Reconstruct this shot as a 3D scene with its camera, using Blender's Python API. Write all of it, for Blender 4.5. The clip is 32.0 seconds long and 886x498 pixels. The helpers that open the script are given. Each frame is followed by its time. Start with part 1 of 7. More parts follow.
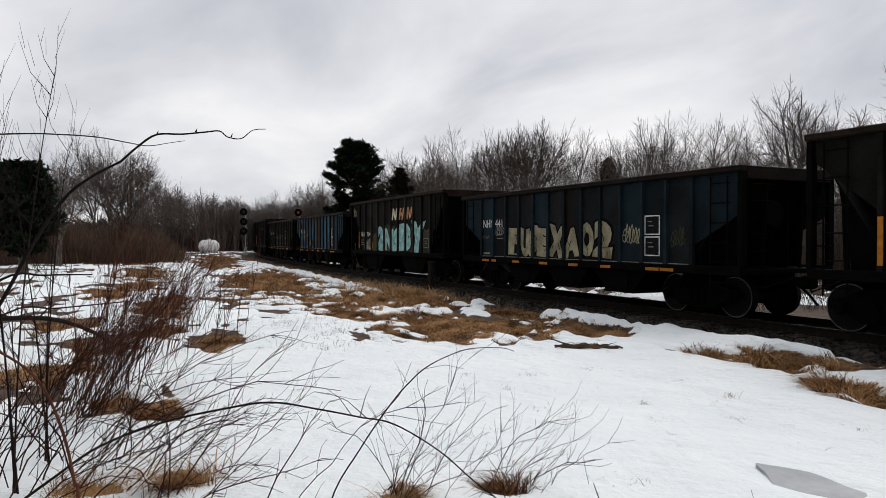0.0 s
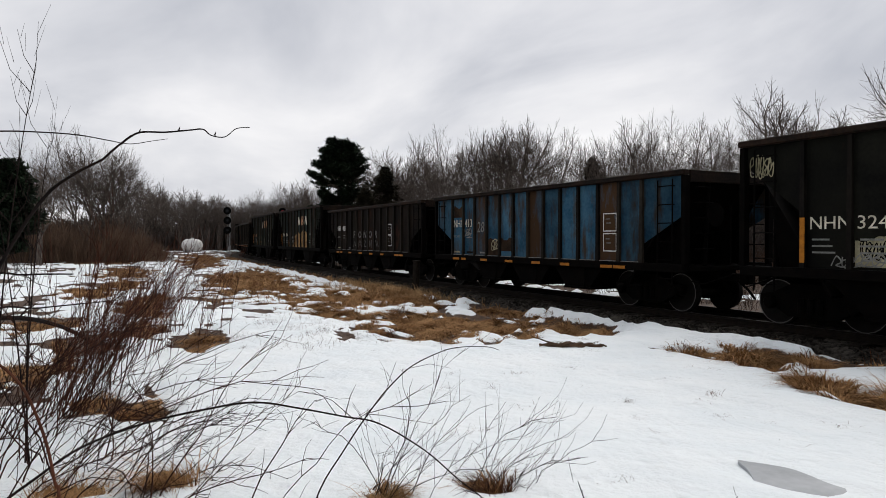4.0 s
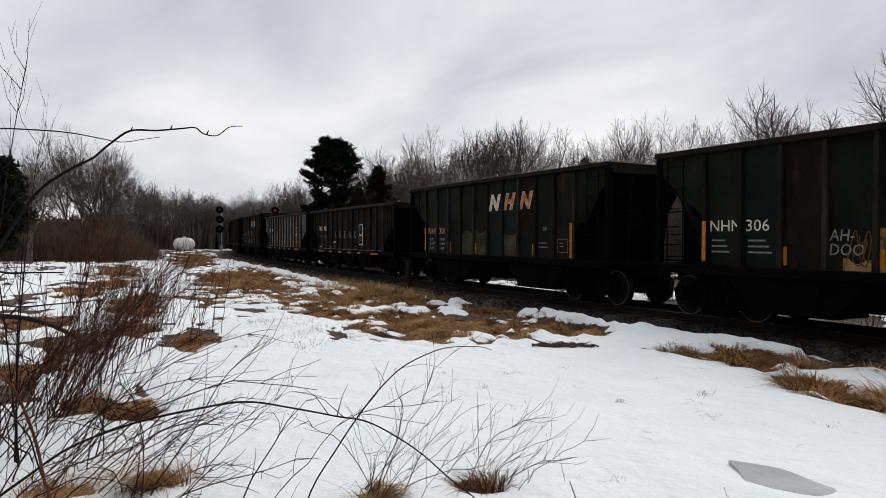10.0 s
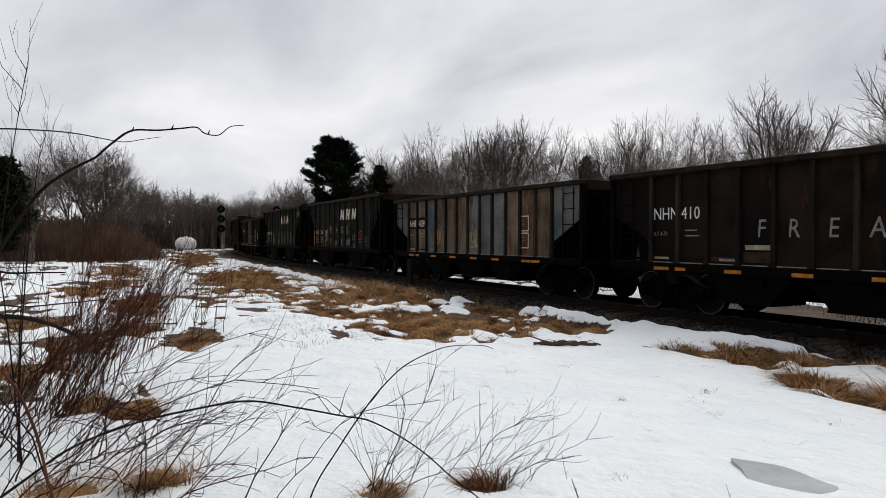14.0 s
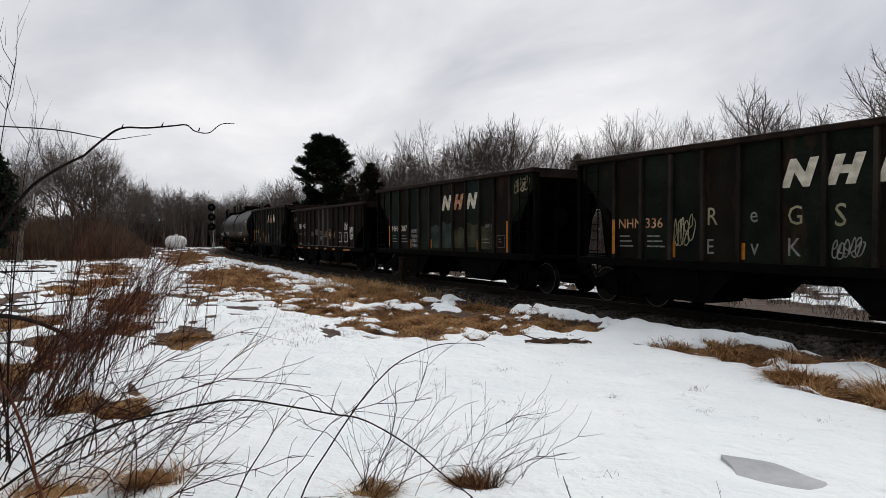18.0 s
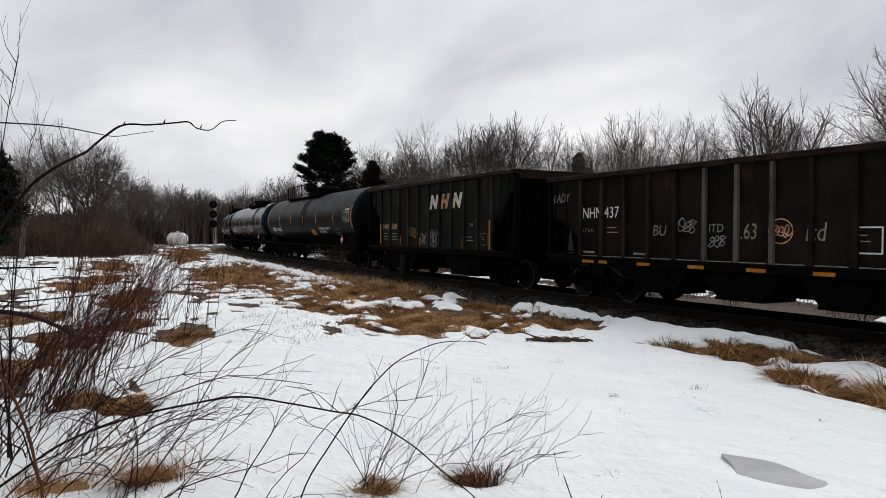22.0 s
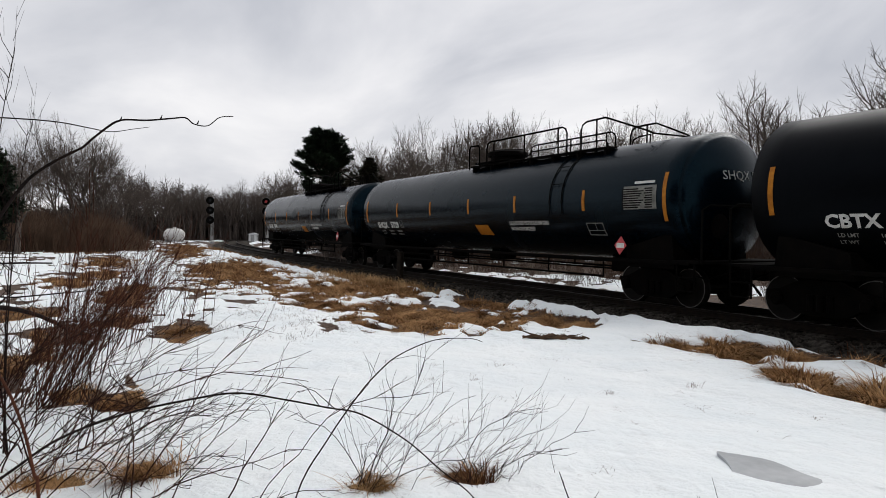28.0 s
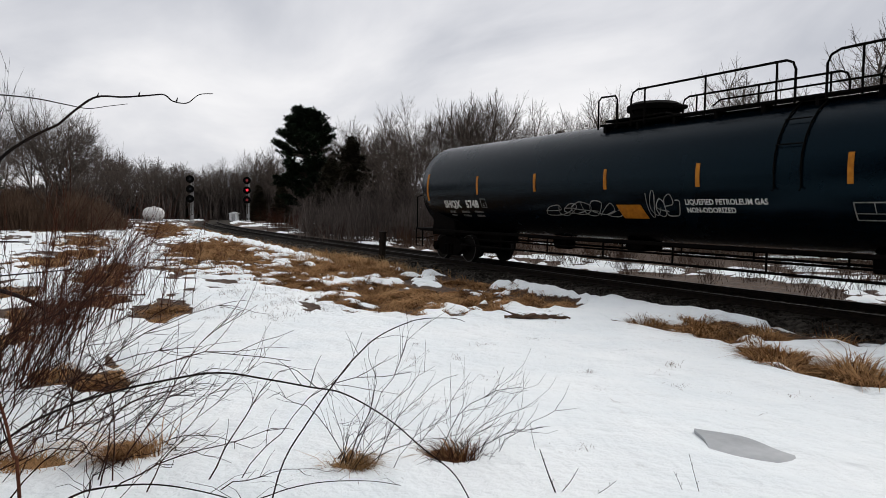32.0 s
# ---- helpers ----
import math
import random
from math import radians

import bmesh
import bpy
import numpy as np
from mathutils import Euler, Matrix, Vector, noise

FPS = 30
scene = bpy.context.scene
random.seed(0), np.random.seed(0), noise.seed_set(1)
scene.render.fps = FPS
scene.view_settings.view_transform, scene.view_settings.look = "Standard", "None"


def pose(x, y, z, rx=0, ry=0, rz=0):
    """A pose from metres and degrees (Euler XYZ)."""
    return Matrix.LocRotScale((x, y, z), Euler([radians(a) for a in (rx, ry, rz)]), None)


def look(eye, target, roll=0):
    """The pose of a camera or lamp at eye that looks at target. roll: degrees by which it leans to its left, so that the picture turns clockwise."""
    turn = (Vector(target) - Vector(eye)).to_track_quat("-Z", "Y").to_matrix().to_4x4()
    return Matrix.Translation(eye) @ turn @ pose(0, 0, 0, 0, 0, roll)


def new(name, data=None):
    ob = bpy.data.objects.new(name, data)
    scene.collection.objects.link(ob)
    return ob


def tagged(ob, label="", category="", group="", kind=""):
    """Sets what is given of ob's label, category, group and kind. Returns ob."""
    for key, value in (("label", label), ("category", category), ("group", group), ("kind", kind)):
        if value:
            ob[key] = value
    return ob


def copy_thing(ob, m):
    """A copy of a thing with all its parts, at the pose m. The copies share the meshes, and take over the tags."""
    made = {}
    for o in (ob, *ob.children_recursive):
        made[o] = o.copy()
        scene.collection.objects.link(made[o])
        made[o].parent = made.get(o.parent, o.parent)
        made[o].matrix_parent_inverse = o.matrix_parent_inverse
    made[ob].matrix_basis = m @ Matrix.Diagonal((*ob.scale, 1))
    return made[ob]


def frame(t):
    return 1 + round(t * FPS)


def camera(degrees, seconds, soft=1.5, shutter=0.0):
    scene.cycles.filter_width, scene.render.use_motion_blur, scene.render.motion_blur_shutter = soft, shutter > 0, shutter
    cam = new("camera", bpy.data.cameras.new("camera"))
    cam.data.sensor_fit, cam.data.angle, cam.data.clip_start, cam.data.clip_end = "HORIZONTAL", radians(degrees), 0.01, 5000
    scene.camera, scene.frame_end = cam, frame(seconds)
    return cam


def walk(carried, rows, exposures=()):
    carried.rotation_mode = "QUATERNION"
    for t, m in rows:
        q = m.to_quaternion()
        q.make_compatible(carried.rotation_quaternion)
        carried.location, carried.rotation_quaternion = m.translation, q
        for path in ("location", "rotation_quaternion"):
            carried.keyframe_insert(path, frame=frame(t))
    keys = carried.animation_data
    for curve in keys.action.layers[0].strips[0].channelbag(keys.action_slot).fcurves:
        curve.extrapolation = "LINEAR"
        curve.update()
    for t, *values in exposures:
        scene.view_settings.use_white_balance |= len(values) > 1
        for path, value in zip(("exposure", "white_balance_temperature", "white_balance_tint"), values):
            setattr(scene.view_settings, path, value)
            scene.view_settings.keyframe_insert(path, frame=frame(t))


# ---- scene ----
EYE = (0.0, 0.0, 1.75)
cam = camera(65.45, 32.0, soft=0.65)
PATH = [
    (0, 89.23, 0.01, 64.23), (0.5, 89.22, 0.05, 64.23), (1, 89.24, 0.11, 63.98), (1.5, 89.26, 0.16, 63.68),
    (2, 89.26, 0.20, 63.50), (2.5, 89.20, 0.27, 63.39), (3, 89.18, 0.23, 63.27), (3.5, 89.15, 0.13, 63.13),
    (5.5, 89.28, -0.15, 62.61), (6, 89.28, 0.00, 62.53), (6.5, 89.26, -0.03, 62.47), (7, 89.23, -0.01, 62.33),
    (7.5, 89.31, 0.00, 62.32), (8, 89.39, -0.00, 62.25), (8.5, 89.48, -0.02, 62.37), (9, 89.42, -0.23, 62.47),
    (9.5, 89.27, -0.33, 62.42), (10, 89.14, -0.23, 62.40), (10.5, 89.02, -0.21, 62.38), (11, 89.00, 0.08, 62.29),
    (11.5, 88.98, 0.03, 62.23), (12, 88.97, 0.10, 62.18), (12.5, 89.01, 0.08, 62.36), (13, 89.10, 0.02, 62.58),
    (13.5, 89.10, -0.09, 62.63), (14, 89.04, -0.05, 62.52), (14.5, 88.99, -0.16, 62.44), (16.5, 88.95, -0.23, 62.18),
    (17, 88.93, -0.19, 62.18), (17.5, 88.93, -0.17, 61.99), (18, 88.88, -0.01, 61.81), (18.5, 88.78, -0.17, 61.75),
    (19, 88.66, -0.21, 61.78), (19.5, 88.60, -0.34, 61.80), (20, 88.51, -0.26, 61.97), (20.5, 88.59, -0.20, 62.20),
    (21, 88.75, -0.27, 62.25), (21.5, 88.76, -0.40, 62.07), (22, 88.71, -0.23, 61.93), (22.5, 88.61, -0.21, 61.87),
    (23, 88.54, -0.46, 61.87), (23.5, 88.41, -0.54, 61.88), (24, 88.38, -0.41, 61.93), (24.5, 88.36, -0.38, 61.95),
    (25, 88.42, -0.26, 61.90), (25.5, 88.54, -0.43, 61.81), (27.5, 88.46, -0.41, 61.82), (28, 88.47, -0.47, 61.69),
    (28.5, 88.40, -0.43, 61.56), (29, 88.18, -0.58, 61.30), (29.5, 86.81, -0.50, 60.97), (30, 86.46, -0.51, 60.91),
    (30.5, 86.72, -0.39, 60.77), (31, 86.77, -0.71, 60.25), (31.5, 86.82, -0.81, 60.22), (32, 86.82, -0.69, 60.24),
]
walk(cam, [(t, pose(*EYE, rx, ry, rz)) for t, rx, ry, rz in PATH], exposures=[(0.0, 0.05), (32.0, 0.05)])

# ---- sky and light: a bright overcast winter day ----
SUN_HEIGHT, SUN_TURN = 48.0, 335.0
world = bpy.data.worlds.new("overcast_sky")
scene.world = world
world.use_nodes = True
wn, wl = world.node_tree.nodes, world.node_tree.links
wn.clear()


def wnode(kind, **values):
    n = wn.new(kind)
    for k, v in values.items():
        n.inputs[k.replace("_", " ")].default_value = v
    return n


sky = wn.new("ShaderNodeTexSky")
sky.sky_type, sky.sun_disc = "NISHITA", False
sky.sun_elevation, sky.sun_rotation = radians(SUN_HEIGHT), radians(SUN_TURN)
sky_bright = wnode("ShaderNodeBackground", Strength=0.05)
wl.new(sky.outputs["Color"], sky_bright.inputs["Color"])
coord = wn.new("ShaderNodeTexCoord")
split = wn.new("ShaderNodeSeparateXYZ")
wl.new(coord.outputs["Generated"], split.inputs[0])
# clouds lie on a level sheet: the pattern is squeezed towards the horizon
lift = wn.new("ShaderNodeMath")
lift.operation = "ADD"
lift.inputs[1].default_value = 0.22
wl.new(split.outputs["Z"], lift.inputs[0])
sheet = wn.new("ShaderNodeVectorMath")
sheet.operation = "DIVIDE"
spread = wn.new("ShaderNodeCombineXYZ")
for k in ("X", "Y"):
    wl.new(lift.outputs[0], spread.inputs[k])
spread.inputs["Z"].default_value = 1.0
wl.new(coord.outputs["Generated"], sheet.inputs[0])
wl.new(spread.outputs[0], sheet.inputs[1])
turned = wn.new("ShaderNodeMapping")
turned.inputs["Rotation"].default_value = (0, 0, radians(33))
turned.inputs["Scale"].default_value = (0.62, 0.95, 0.35)
turned.inputs["Location"].default_value = (3.4, 1.7, 0.0)
wl.new(sheet.outputs[0], turned.inputs["Vector"])
cloud = wnode("ShaderNodeTexNoise", Scale=1.25, Detail=6.0, Roughness=0.52, Distortion=0.35)
wl.new(turned.outputs[0], cloud.inputs["Vector"])
ramp = wn.new("ShaderNodeValToRGB")
ramp.color_ramp.elements[0].position, ramp.color_ramp.elements[0].color = 0.30, (0.515, 0.53, 0.58, 1)
ramp.color_ramp.elements[1].position, ramp.color_ramp.elements[1].color = 0.66, (0.905, 0.895, 0.905, 1)
mid = ramp.color_ramp.elements.new(0.47)
mid.color = (0.70, 0.705, 0.74, 1)
wl.new(cloud.outputs["Fac"], ramp.inputs["Fac"])
clouds = wnode("ShaderNodeBackground", Strength=1.06)
wl.new(ramp.outputs["Color"], clouds.inputs["Color"])
both = wn.new("ShaderNodeMixShader")
both.inputs["Fac"].default_value = 0.93
wl.new(sky_bright.outputs[0], both.inputs[1])
wl.new(clouds.outputs[0], both.inputs[2])
out = wn.new("ShaderNodeOutputWorld")
wl.new(both.outputs[0], out.inputs["Surface"])

sun = new("sun", bpy.data.lights.new("sun", "SUN"))
sun.data.energy, sun.data.angle, sun.data.color = 1.45, radians(40), (1.0, 0.97, 0.93)
sun.matrix_world = look((0, 0, 60), Vector((0, 0, 60)) - Vector((math.sin(radians(SUN_TURN)) * math.cos(radians(SUN_HEIGHT)), math.cos(radians(SUN_TURN)) * math.cos(radians(SUN_HEIGHT)), math.sin(radians(SUN_HEIGHT)))))


# ---- materials ----
def material(name, colors, rough=0.8, metal=0.0, scale=3.0, fine=40.0, bump=0.3, depth=0.01, stretch=(1, 1, 1), random_tint=0.0, rust=None, spec=0.5, sheen=None, island=0.0):
    """A surface whose colour wanders between two tones at two scales, with fine relief; rust: (colour, amount) adds stains."""
    m = bpy.data.materials.new(name)
    m.use_nodes = True
    n, l = m.node_tree.nodes, m.node_tree.links
    b = n["Principled BSDF"]
    b.inputs["Metallic"].default_value = metal
    b.inputs["Specular IOR Level"].default_value = spec
    if sheen:
        b.inputs["Specular Tint"].default_value = (*sheen, 1)
    co = n.new("ShaderNodeTexCoord")
    mp = n.new("ShaderNodeMapping")
    mp.inputs["Scale"].default_value = stretch
    l.new(co.outputs["Object"], mp.inputs["Vector"])
    big = n.new("ShaderNodeTexNoise")
    big.inputs["Scale"].default_value, big.inputs["Detail"].default_value = scale, 5
    small = n.new("ShaderNodeTexNoise")
    small.inputs["Scale"].default_value, small.inputs["Detail"].default_value = fine, 3
    for k in (big, small):
        l.new(mp.outputs[0], k.inputs["Vector"])
    mix = n.new("ShaderNodeMath")
    mix.operation = "MULTIPLY_ADD"
    mix.inputs[1].default_value = 0.35
    l.new(small.outputs["Fac"], mix.inputs[0])
    l.new(big.outputs["Fac"], mix.inputs[2])
    rp = n.new("ShaderNodeValToRGB")
    rp.color_ramp.elements[0].position, rp.color_ramp.elements[0].color = 0.5, (*colors[0], 1)
    rp.color_ramp.elements[1].position, rp.color_ramp.elements[1].color = 0.85, (*colors[1], 1)
    l.new(mix.outputs[0], rp.inputs["Fac"])
    color = rp.outputs["Color"]
    if rust:
        st = n.new("ShaderNodeMapping")
        st.inputs["Scale"].default_value = (1.0, 1.0, 0.28)
        l.new(co.outputs["Object"], st.inputs["Vector"])
        rn = n.new("ShaderNodeTexNoise")
        rn.inputs["Scale"].default_value, rn.inputs["Detail"].default_value, rn.inputs["Roughness"].default_value = 1.7, 8, 0.66
        l.new(st.outputs[0], rn.inputs["Vector"])
        rr = n.new("ShaderNodeValToRGB")
        rr.color_ramp.elements[0].position, rr.color_ramp.elements[1].position = 0.66 - rust[1], 0.78 - rust[1]
        l.new(rn.outputs["Fac"], rr.inputs["Fac"])
        mx = n.new("ShaderNodeMix")
        mx.data_type = "RGBA"
        mx.inputs["B"].default_value = (*rust[0], 1)
        l.new(rr.outputs["Color"], mx.inputs["Factor"])
        l.new(color, mx.inputs["A"])
        color = mx.outputs["Result"]
    if island:
        geo = n.new("ShaderNodeNewGeometry")
        tone = n.new("ShaderNodeHueSaturation")
        span = n.new("ShaderNodeMapRange")
        span.inputs["To Min"].default_value, span.inputs["To Max"].default_value = 1 - island, 1 + island
        l.new(geo.outputs["Random Per Island"], span.inputs["Value"])
        l.new(span.outputs[0], tone.inputs["Value"])
        l.new(color, tone.inputs["Color"])
        color = tone.outputs["Color"]
    if random_tint:
        info = n.new("ShaderNodeObjectInfo")
        hsv = n.new("ShaderNodeHueSaturation")
        rg = n.new("ShaderNodeMapRange")
        rg.inputs["To Min"].default_value, rg.inputs["To Max"].default_value = 1 - random_tint, 1 + random_tint
        l.new(info.outputs["Random"], rg.inputs["Value"])
        l.new(rg.outputs[0], hsv.inputs["Value"])
        l.new(color, hsv.inputs["Color"])
        color = hsv.outputs["Color"]
    l.new(color, b.inputs["Base Color"])
    rv = n.new("ShaderNodeMapRange")
    rv.inputs["To Min"].default_value, rv.inputs["To Max"].default_value = max(rough - 0.12, 0.05), min(rough + 0.12, 1)
    l.new(big.outputs["Fac"], rv.inputs["Value"])
    l.new(rv.outputs[0], b.inputs["Roughness"])
    if bump:
        bp = n.new("ShaderNodeBump")
        bp.inputs["Strength"].default_value, bp.inputs["Distance"].default_value = bump, depth
        l.new(mix.outputs[0], bp.inputs["Height"])
        l.new(bp.outputs[0], b.inputs["Normal"])
    return m


SOOT = 0.06
M_TALL = [material("hopper_paint_dark_green", ((0.0023, 0.0037, 0.0028), (0.0108, 0.014, 0.0083)), 0.7, 0, 1.2, 14, 0.25, 0.006, rust=((0.034, 0.015, 0.008), 0.09), spec=SOOT, random_tint=0.35),
          material("hopper_paint_near_black", ((0.0022, 0.0023, 0.002), (0.0094, 0.0094, 0.0068)), 0.7, 0, 1.2, 14, 0.25, 0.006, rust=((0.026, 0.012, 0.007), 0.05), spec=SOOT, random_tint=0.35)]
M_LOW_BROWN = material("hopper_paint_brown_black", ((0.003, 0.0023, 0.0018), (0.0128, 0.0083, 0.0056)), 0.72, 0, 1.3, 14, 0.25, 0.006, rust=((0.045, 0.015, 0.007), 0.08), spec=SOOT, random_tint=0.5)
M_BLUE_BRIGHT = material("hopper_paint_faded_blue", ((0.010, 0.048, 0.088), (0.046, 0.112, 0.165)), 0.65, 0, 1.4, 12, 0.25, 0.006, rust=((0.040, 0.029, 0.021), 0.19), spec=SOOT, random_tint=0.4)
M_BLUE_WHITE = material("hopper_paint_bleached_blue_white", ((0.05, 0.075, 0.085), (0.16, 0.15, 0.13)), 0.68, 0, 1.1, 12, 0.25, 0.006, rust=((0.06, 0.028, 0.013), 0.13), spec=SOOT, random_tint=0.4)
M_BLUE_DARK = material("hopper_paint_sooty_blue", ((0.0048, 0.0092, 0.0116), (0.0104, 0.0216, 0.0296)), 0.66, 0, 1.1, 12, 0.25, 0.006, rust=((0.016, 0.011, 0.008), 0.10), spec=SOOT, random_tint=0.4)
# paler than the dark panels: light that posts catch is in this colour
M_POST = material("dark_post_paint_caught_light", ((0.0049, 0.0042, 0.0035), (0.0252, 0.0203, 0.0154)), 0.75, 0, 1.6, 18, 0.3, 0.006, (1, 1, 0.4), spec=0.08, random_tint=0.55)
M_SIGNWORN = material("worn_brown_grey_stencil", ((0.05, 0.042, 0.036), (0.13, 0.11, 0.095)), 0.75, 0, 6, 50, 0.2, 0.002, spec=0.1)
M_GREENWASH = material("chalky_green_wash", ((0.010, 0.020, 0.017), (0.050, 0.066, 0.058)), 0.75, 0, 1.6, 16, 0.2, 0.003, spec=0.05)
M_POST_WORN = material("worn_grey_post_paint", ((0.03, 0.026, 0.022), (0.13, 0.115, 0.10)), 0.75, 0, 1.6, 18, 0.3, 0.006, (1, 1, 0.3), spec=0.08)
M_PANEL_BROWN = material("panel_paint_brown_green", ((0.0033, 0.0028, 0.0017), (0.011, 0.0088, 0.005)), 0.72, 0, 1.0, 14, 0.25, 0.006, rust=((0.030, 0.013, 0.006), 0.10), spec=SOOT, random_tint=0.4)
M_PANEL_TEAL = material("panel_paint_teal_green", ((0.0031, 0.0073, 0.0063), (0.0102, 0.0187, 0.0153)), 0.72, 0, 1.0, 14, 0.25, 0.006, rust=((0.014, 0.010, 0.007), 0.06), spec=SOOT, random_tint=0.3)
M_PANEL_RUST = material("panel_paint_rust_brown", ((0.0049, 0.0029, 0.0019), (0.018, 0.009, 0.0056)), 0.75, 0, 1.2, 14, 0.25, 0.006, rust=((0.032, 0.013, 0.006), 0.08), spec=SOOT, random_tint=0.4)
M_PANEL_TAN = material("panel_paint_bleached_tan", ((0.05, 0.038, 0.028), (0.15, 0.115, 0.08)), 0.72, 0, 1.1, 12, 0.25, 0.006, rust=((0.06, 0.026, 0.012), 0.16), spec=SOOT, random_tint=0.4)
M_PANEL_GREYBLUE = material("panel_paint_grey_over_blue", ((0.0056, 0.0068, 0.0072), (0.016, 0.0208, 0.0232)), 0.72, 0, 1.0, 12, 0.25, 0.006, rust=((0.018, 0.012, 0.008), 0.16), spec=SOOT, random_tint=0.35)
M_PANEL_STAINED = material("panel_paint_rust_over_blue", ((0.030, 0.040, 0.050), (0.06, 0.10, 0.14)), 0.72, 0, 0.9, 12, 0.25, 0.006, rust=((0.055, 0.030, 0.015), 0.22), spec=SOOT, random_tint=0.35)
# rust brown, with the sky light on the chords put into its tone
M_CHORD = material("rust_brown_chord_sky_lit", ((0.0046, 0.0032, 0.0023), (0.0228, 0.0123, 0.0077)), 0.75, 0, 2.0, 16, 0.3, 0.006, spec=0.1, random_tint=0.4)
M_TANK = material("tank_gloss_blue_black", ((0.0004, 0.0018, 0.0036), (0.0009, 0.0030, 0.0056)), 0.25, 0, 0.7, 9, 0.02, 0.004, spec=0.13, sheen=(0.35, 0.75, 1.0))
M_TANKMATT = material("tank_dull_black", ((0.0008, 0.0009, 0.0011), (0.0022, 0.0024, 0.0028)), 0.40, 0, 0.9, 11, 0.04, 0.004, spec=0.05, sheen=(0.6, 0.75, 1.0))
# near black: the shade of underframes and end bays is put into this colour
M_IRON = material("iron_darkened_for_shade", ((0.0012, 0.0012, 0.0012), (0.0045, 0.0036, 0.003)), 0.85, 0, 4, 40, 0.4, 0.006, spec=0.03)
M_WHEEL = material("wheel_steel", ((0.004, 0.0038, 0.0035), (0.010, 0.008, 0.007)), 0.7, 0, 5, 40, 0.2, 0.004, spec=0.08)
M_TREAD = material("rubbed_wheel_rim", ((0.05, 0.048, 0.045), (0.11, 0.105, 0.10)), 0.5, 0.2, 5, 40, 0.1, 0.002)
M_WHITE = material("white_stencil_paint", ((0.50, 0.50, 0.48), (0.78, 0.77, 0.74)), 0.7, 0, 6, 50, 0.2, 0.002, spec=0.1)
M_GREYP = material("faded_grey_stencil_paint", ((0.12, 0.12, 0.11), (0.26, 0.255, 0.24)), 0.75, 0, 6, 50, 0.2, 0.002, spec=0.1)
M_CREAM = material("weathered_cream_paint", ((0.40, 0.36, 0.27), (0.74, 0.69, 0.58)), 0.7, 0, 5, 40, 0.2, 0.002, spec=0.1)
M_ORANGE_L = material("rust_orange_letter_paint", ((0.26, 0.09, 0.035), (0.62, 0.38, 0.22)), 0.7, 0, 5, 40, 0.2, 0.002, spec=0.1)
M_AMBER = material("amber_reflective_tape", ((0.30, 0.10, 0.008), (0.48, 0.18, 0.015)), 0.5, 0, 9, 60, 0.1, 0.002, spec=0.15)
M_REDFADED = material("faded_red_spray", ((0.05, 0.012, 0.012), (0.16, 0.035, 0.035)), 0.7, 0, 5, 40, 0.2, 0.002, spec=0.05)
M_RED = material("red_sign_enamel", ((0.45, 0.03, 0.04), (0.6, 0.06, 0.07)), 0.5, 0, 9, 60, 0.1, 0.002)
M_TEAL = material("graffiti_teal", ((0.13, 0.29, 0.29), (0.40, 0.64, 0.61)), 0.65, 0, 4, 30, 0.2, 0.003, spec=0.1)
M_OCHRE = material("graffiti_ochre", ((0.13, 0.072, 0.026), (0.40, 0.25, 0.11)), 0.65, 0, 1.6, 16, 0.2, 0.003, spec=0.1, rust=((0.16, 0.055, 0.018), 0.10))
M_PALE = material("graffiti_pale_tan", ((0.14, 0.125, 0.075), (0.40, 0.36, 0.235)), 0.65, 0, 1.8, 22, 0.2, 0.003, spec=0.1, rust=((0.10, 0.082, 0.040), 0.10))
M_INK = material("graffiti_black_outline", ((0.002, 0.002, 0.002), (0.005, 0.005, 0.005)), 0.7, 0, 3, 30, 0.2, 0.003, spec=0.05)
M_SHADEOCHRE = material("graffiti_brown_shade", ((0.05, 0.026, 0.01), (0.12, 0.07, 0.03)), 0.7, 0, 3, 30, 0.2, 0.003, spec=0.05)
M_STAIN = material("dark_rust_stain", ((0.016, 0.010, 0.007), (0.050, 0.030, 0.018)), 0.8, 0, 2.2, 20, 0.2, 0.003, spec=0.05, rust=((0.012, 0.020, 0.026), 0.02))
M_OLIVE = material("graffiti_olive_wash", ((0.016, 0.017, 0.010), (0.065, 0.066, 0.040)), 0.7, 0, 1.6, 16, 0.2, 0.003, spec=0.05)
M_RAIL = material("rusty_rail_steel", ((0.006, 0.0045, 0.0035), (0.016, 0.011, 0.008)), 0.75, 0, 6, 50, 0.3, 0.003, spec=0.1)
M_RAILTOP = material("worn_rail_head", ((0.010, 0.009, 0.008), (0.03, 0.027, 0.024)), 0.55, 0.2, 6, 50, 0.1, 0.001, spec=0.2)
M_TIE = material("creosoted_timber", ((0.006, 0.005, 0.004), (0.020, 0.015, 0.011)), 0.9, 0, 5, 30, 0.7, 0.01, (1, 6, 1), random_tint=0.3, spec=0.1)
M_BALLAST = material("dark_ballast_stone", ((0.009, 0.008, 0.007), (0.050, 0.044, 0.037)), 0.95, 0, 9, 34, 1.0, 0.05, spec=0.05, island=0.5)
M_BARK = material("grey_brown_bark", ((0.044, 0.035, 0.030), (0.145, 0.118, 0.101)), 0.9, 0, 4, 30, 0.6, 0.01, spec=0.1)
M_TWIG = material("dark_twig_bark", ((0.006, 0.0035, 0.003), (0.022, 0.013, 0.011)), 0.8, 0, 9, 60, 0.4, 0.003, random_tint=0.3, spec=0.12)
M_REDTWIG = material("reddish_twig_bark", ((0.032, 0.011, 0.0062), (0.094, 0.034, 0.019)), 0.85, 0, 9, 60, 0.4, 0.003, random_tint=0.45, spec=0.1)
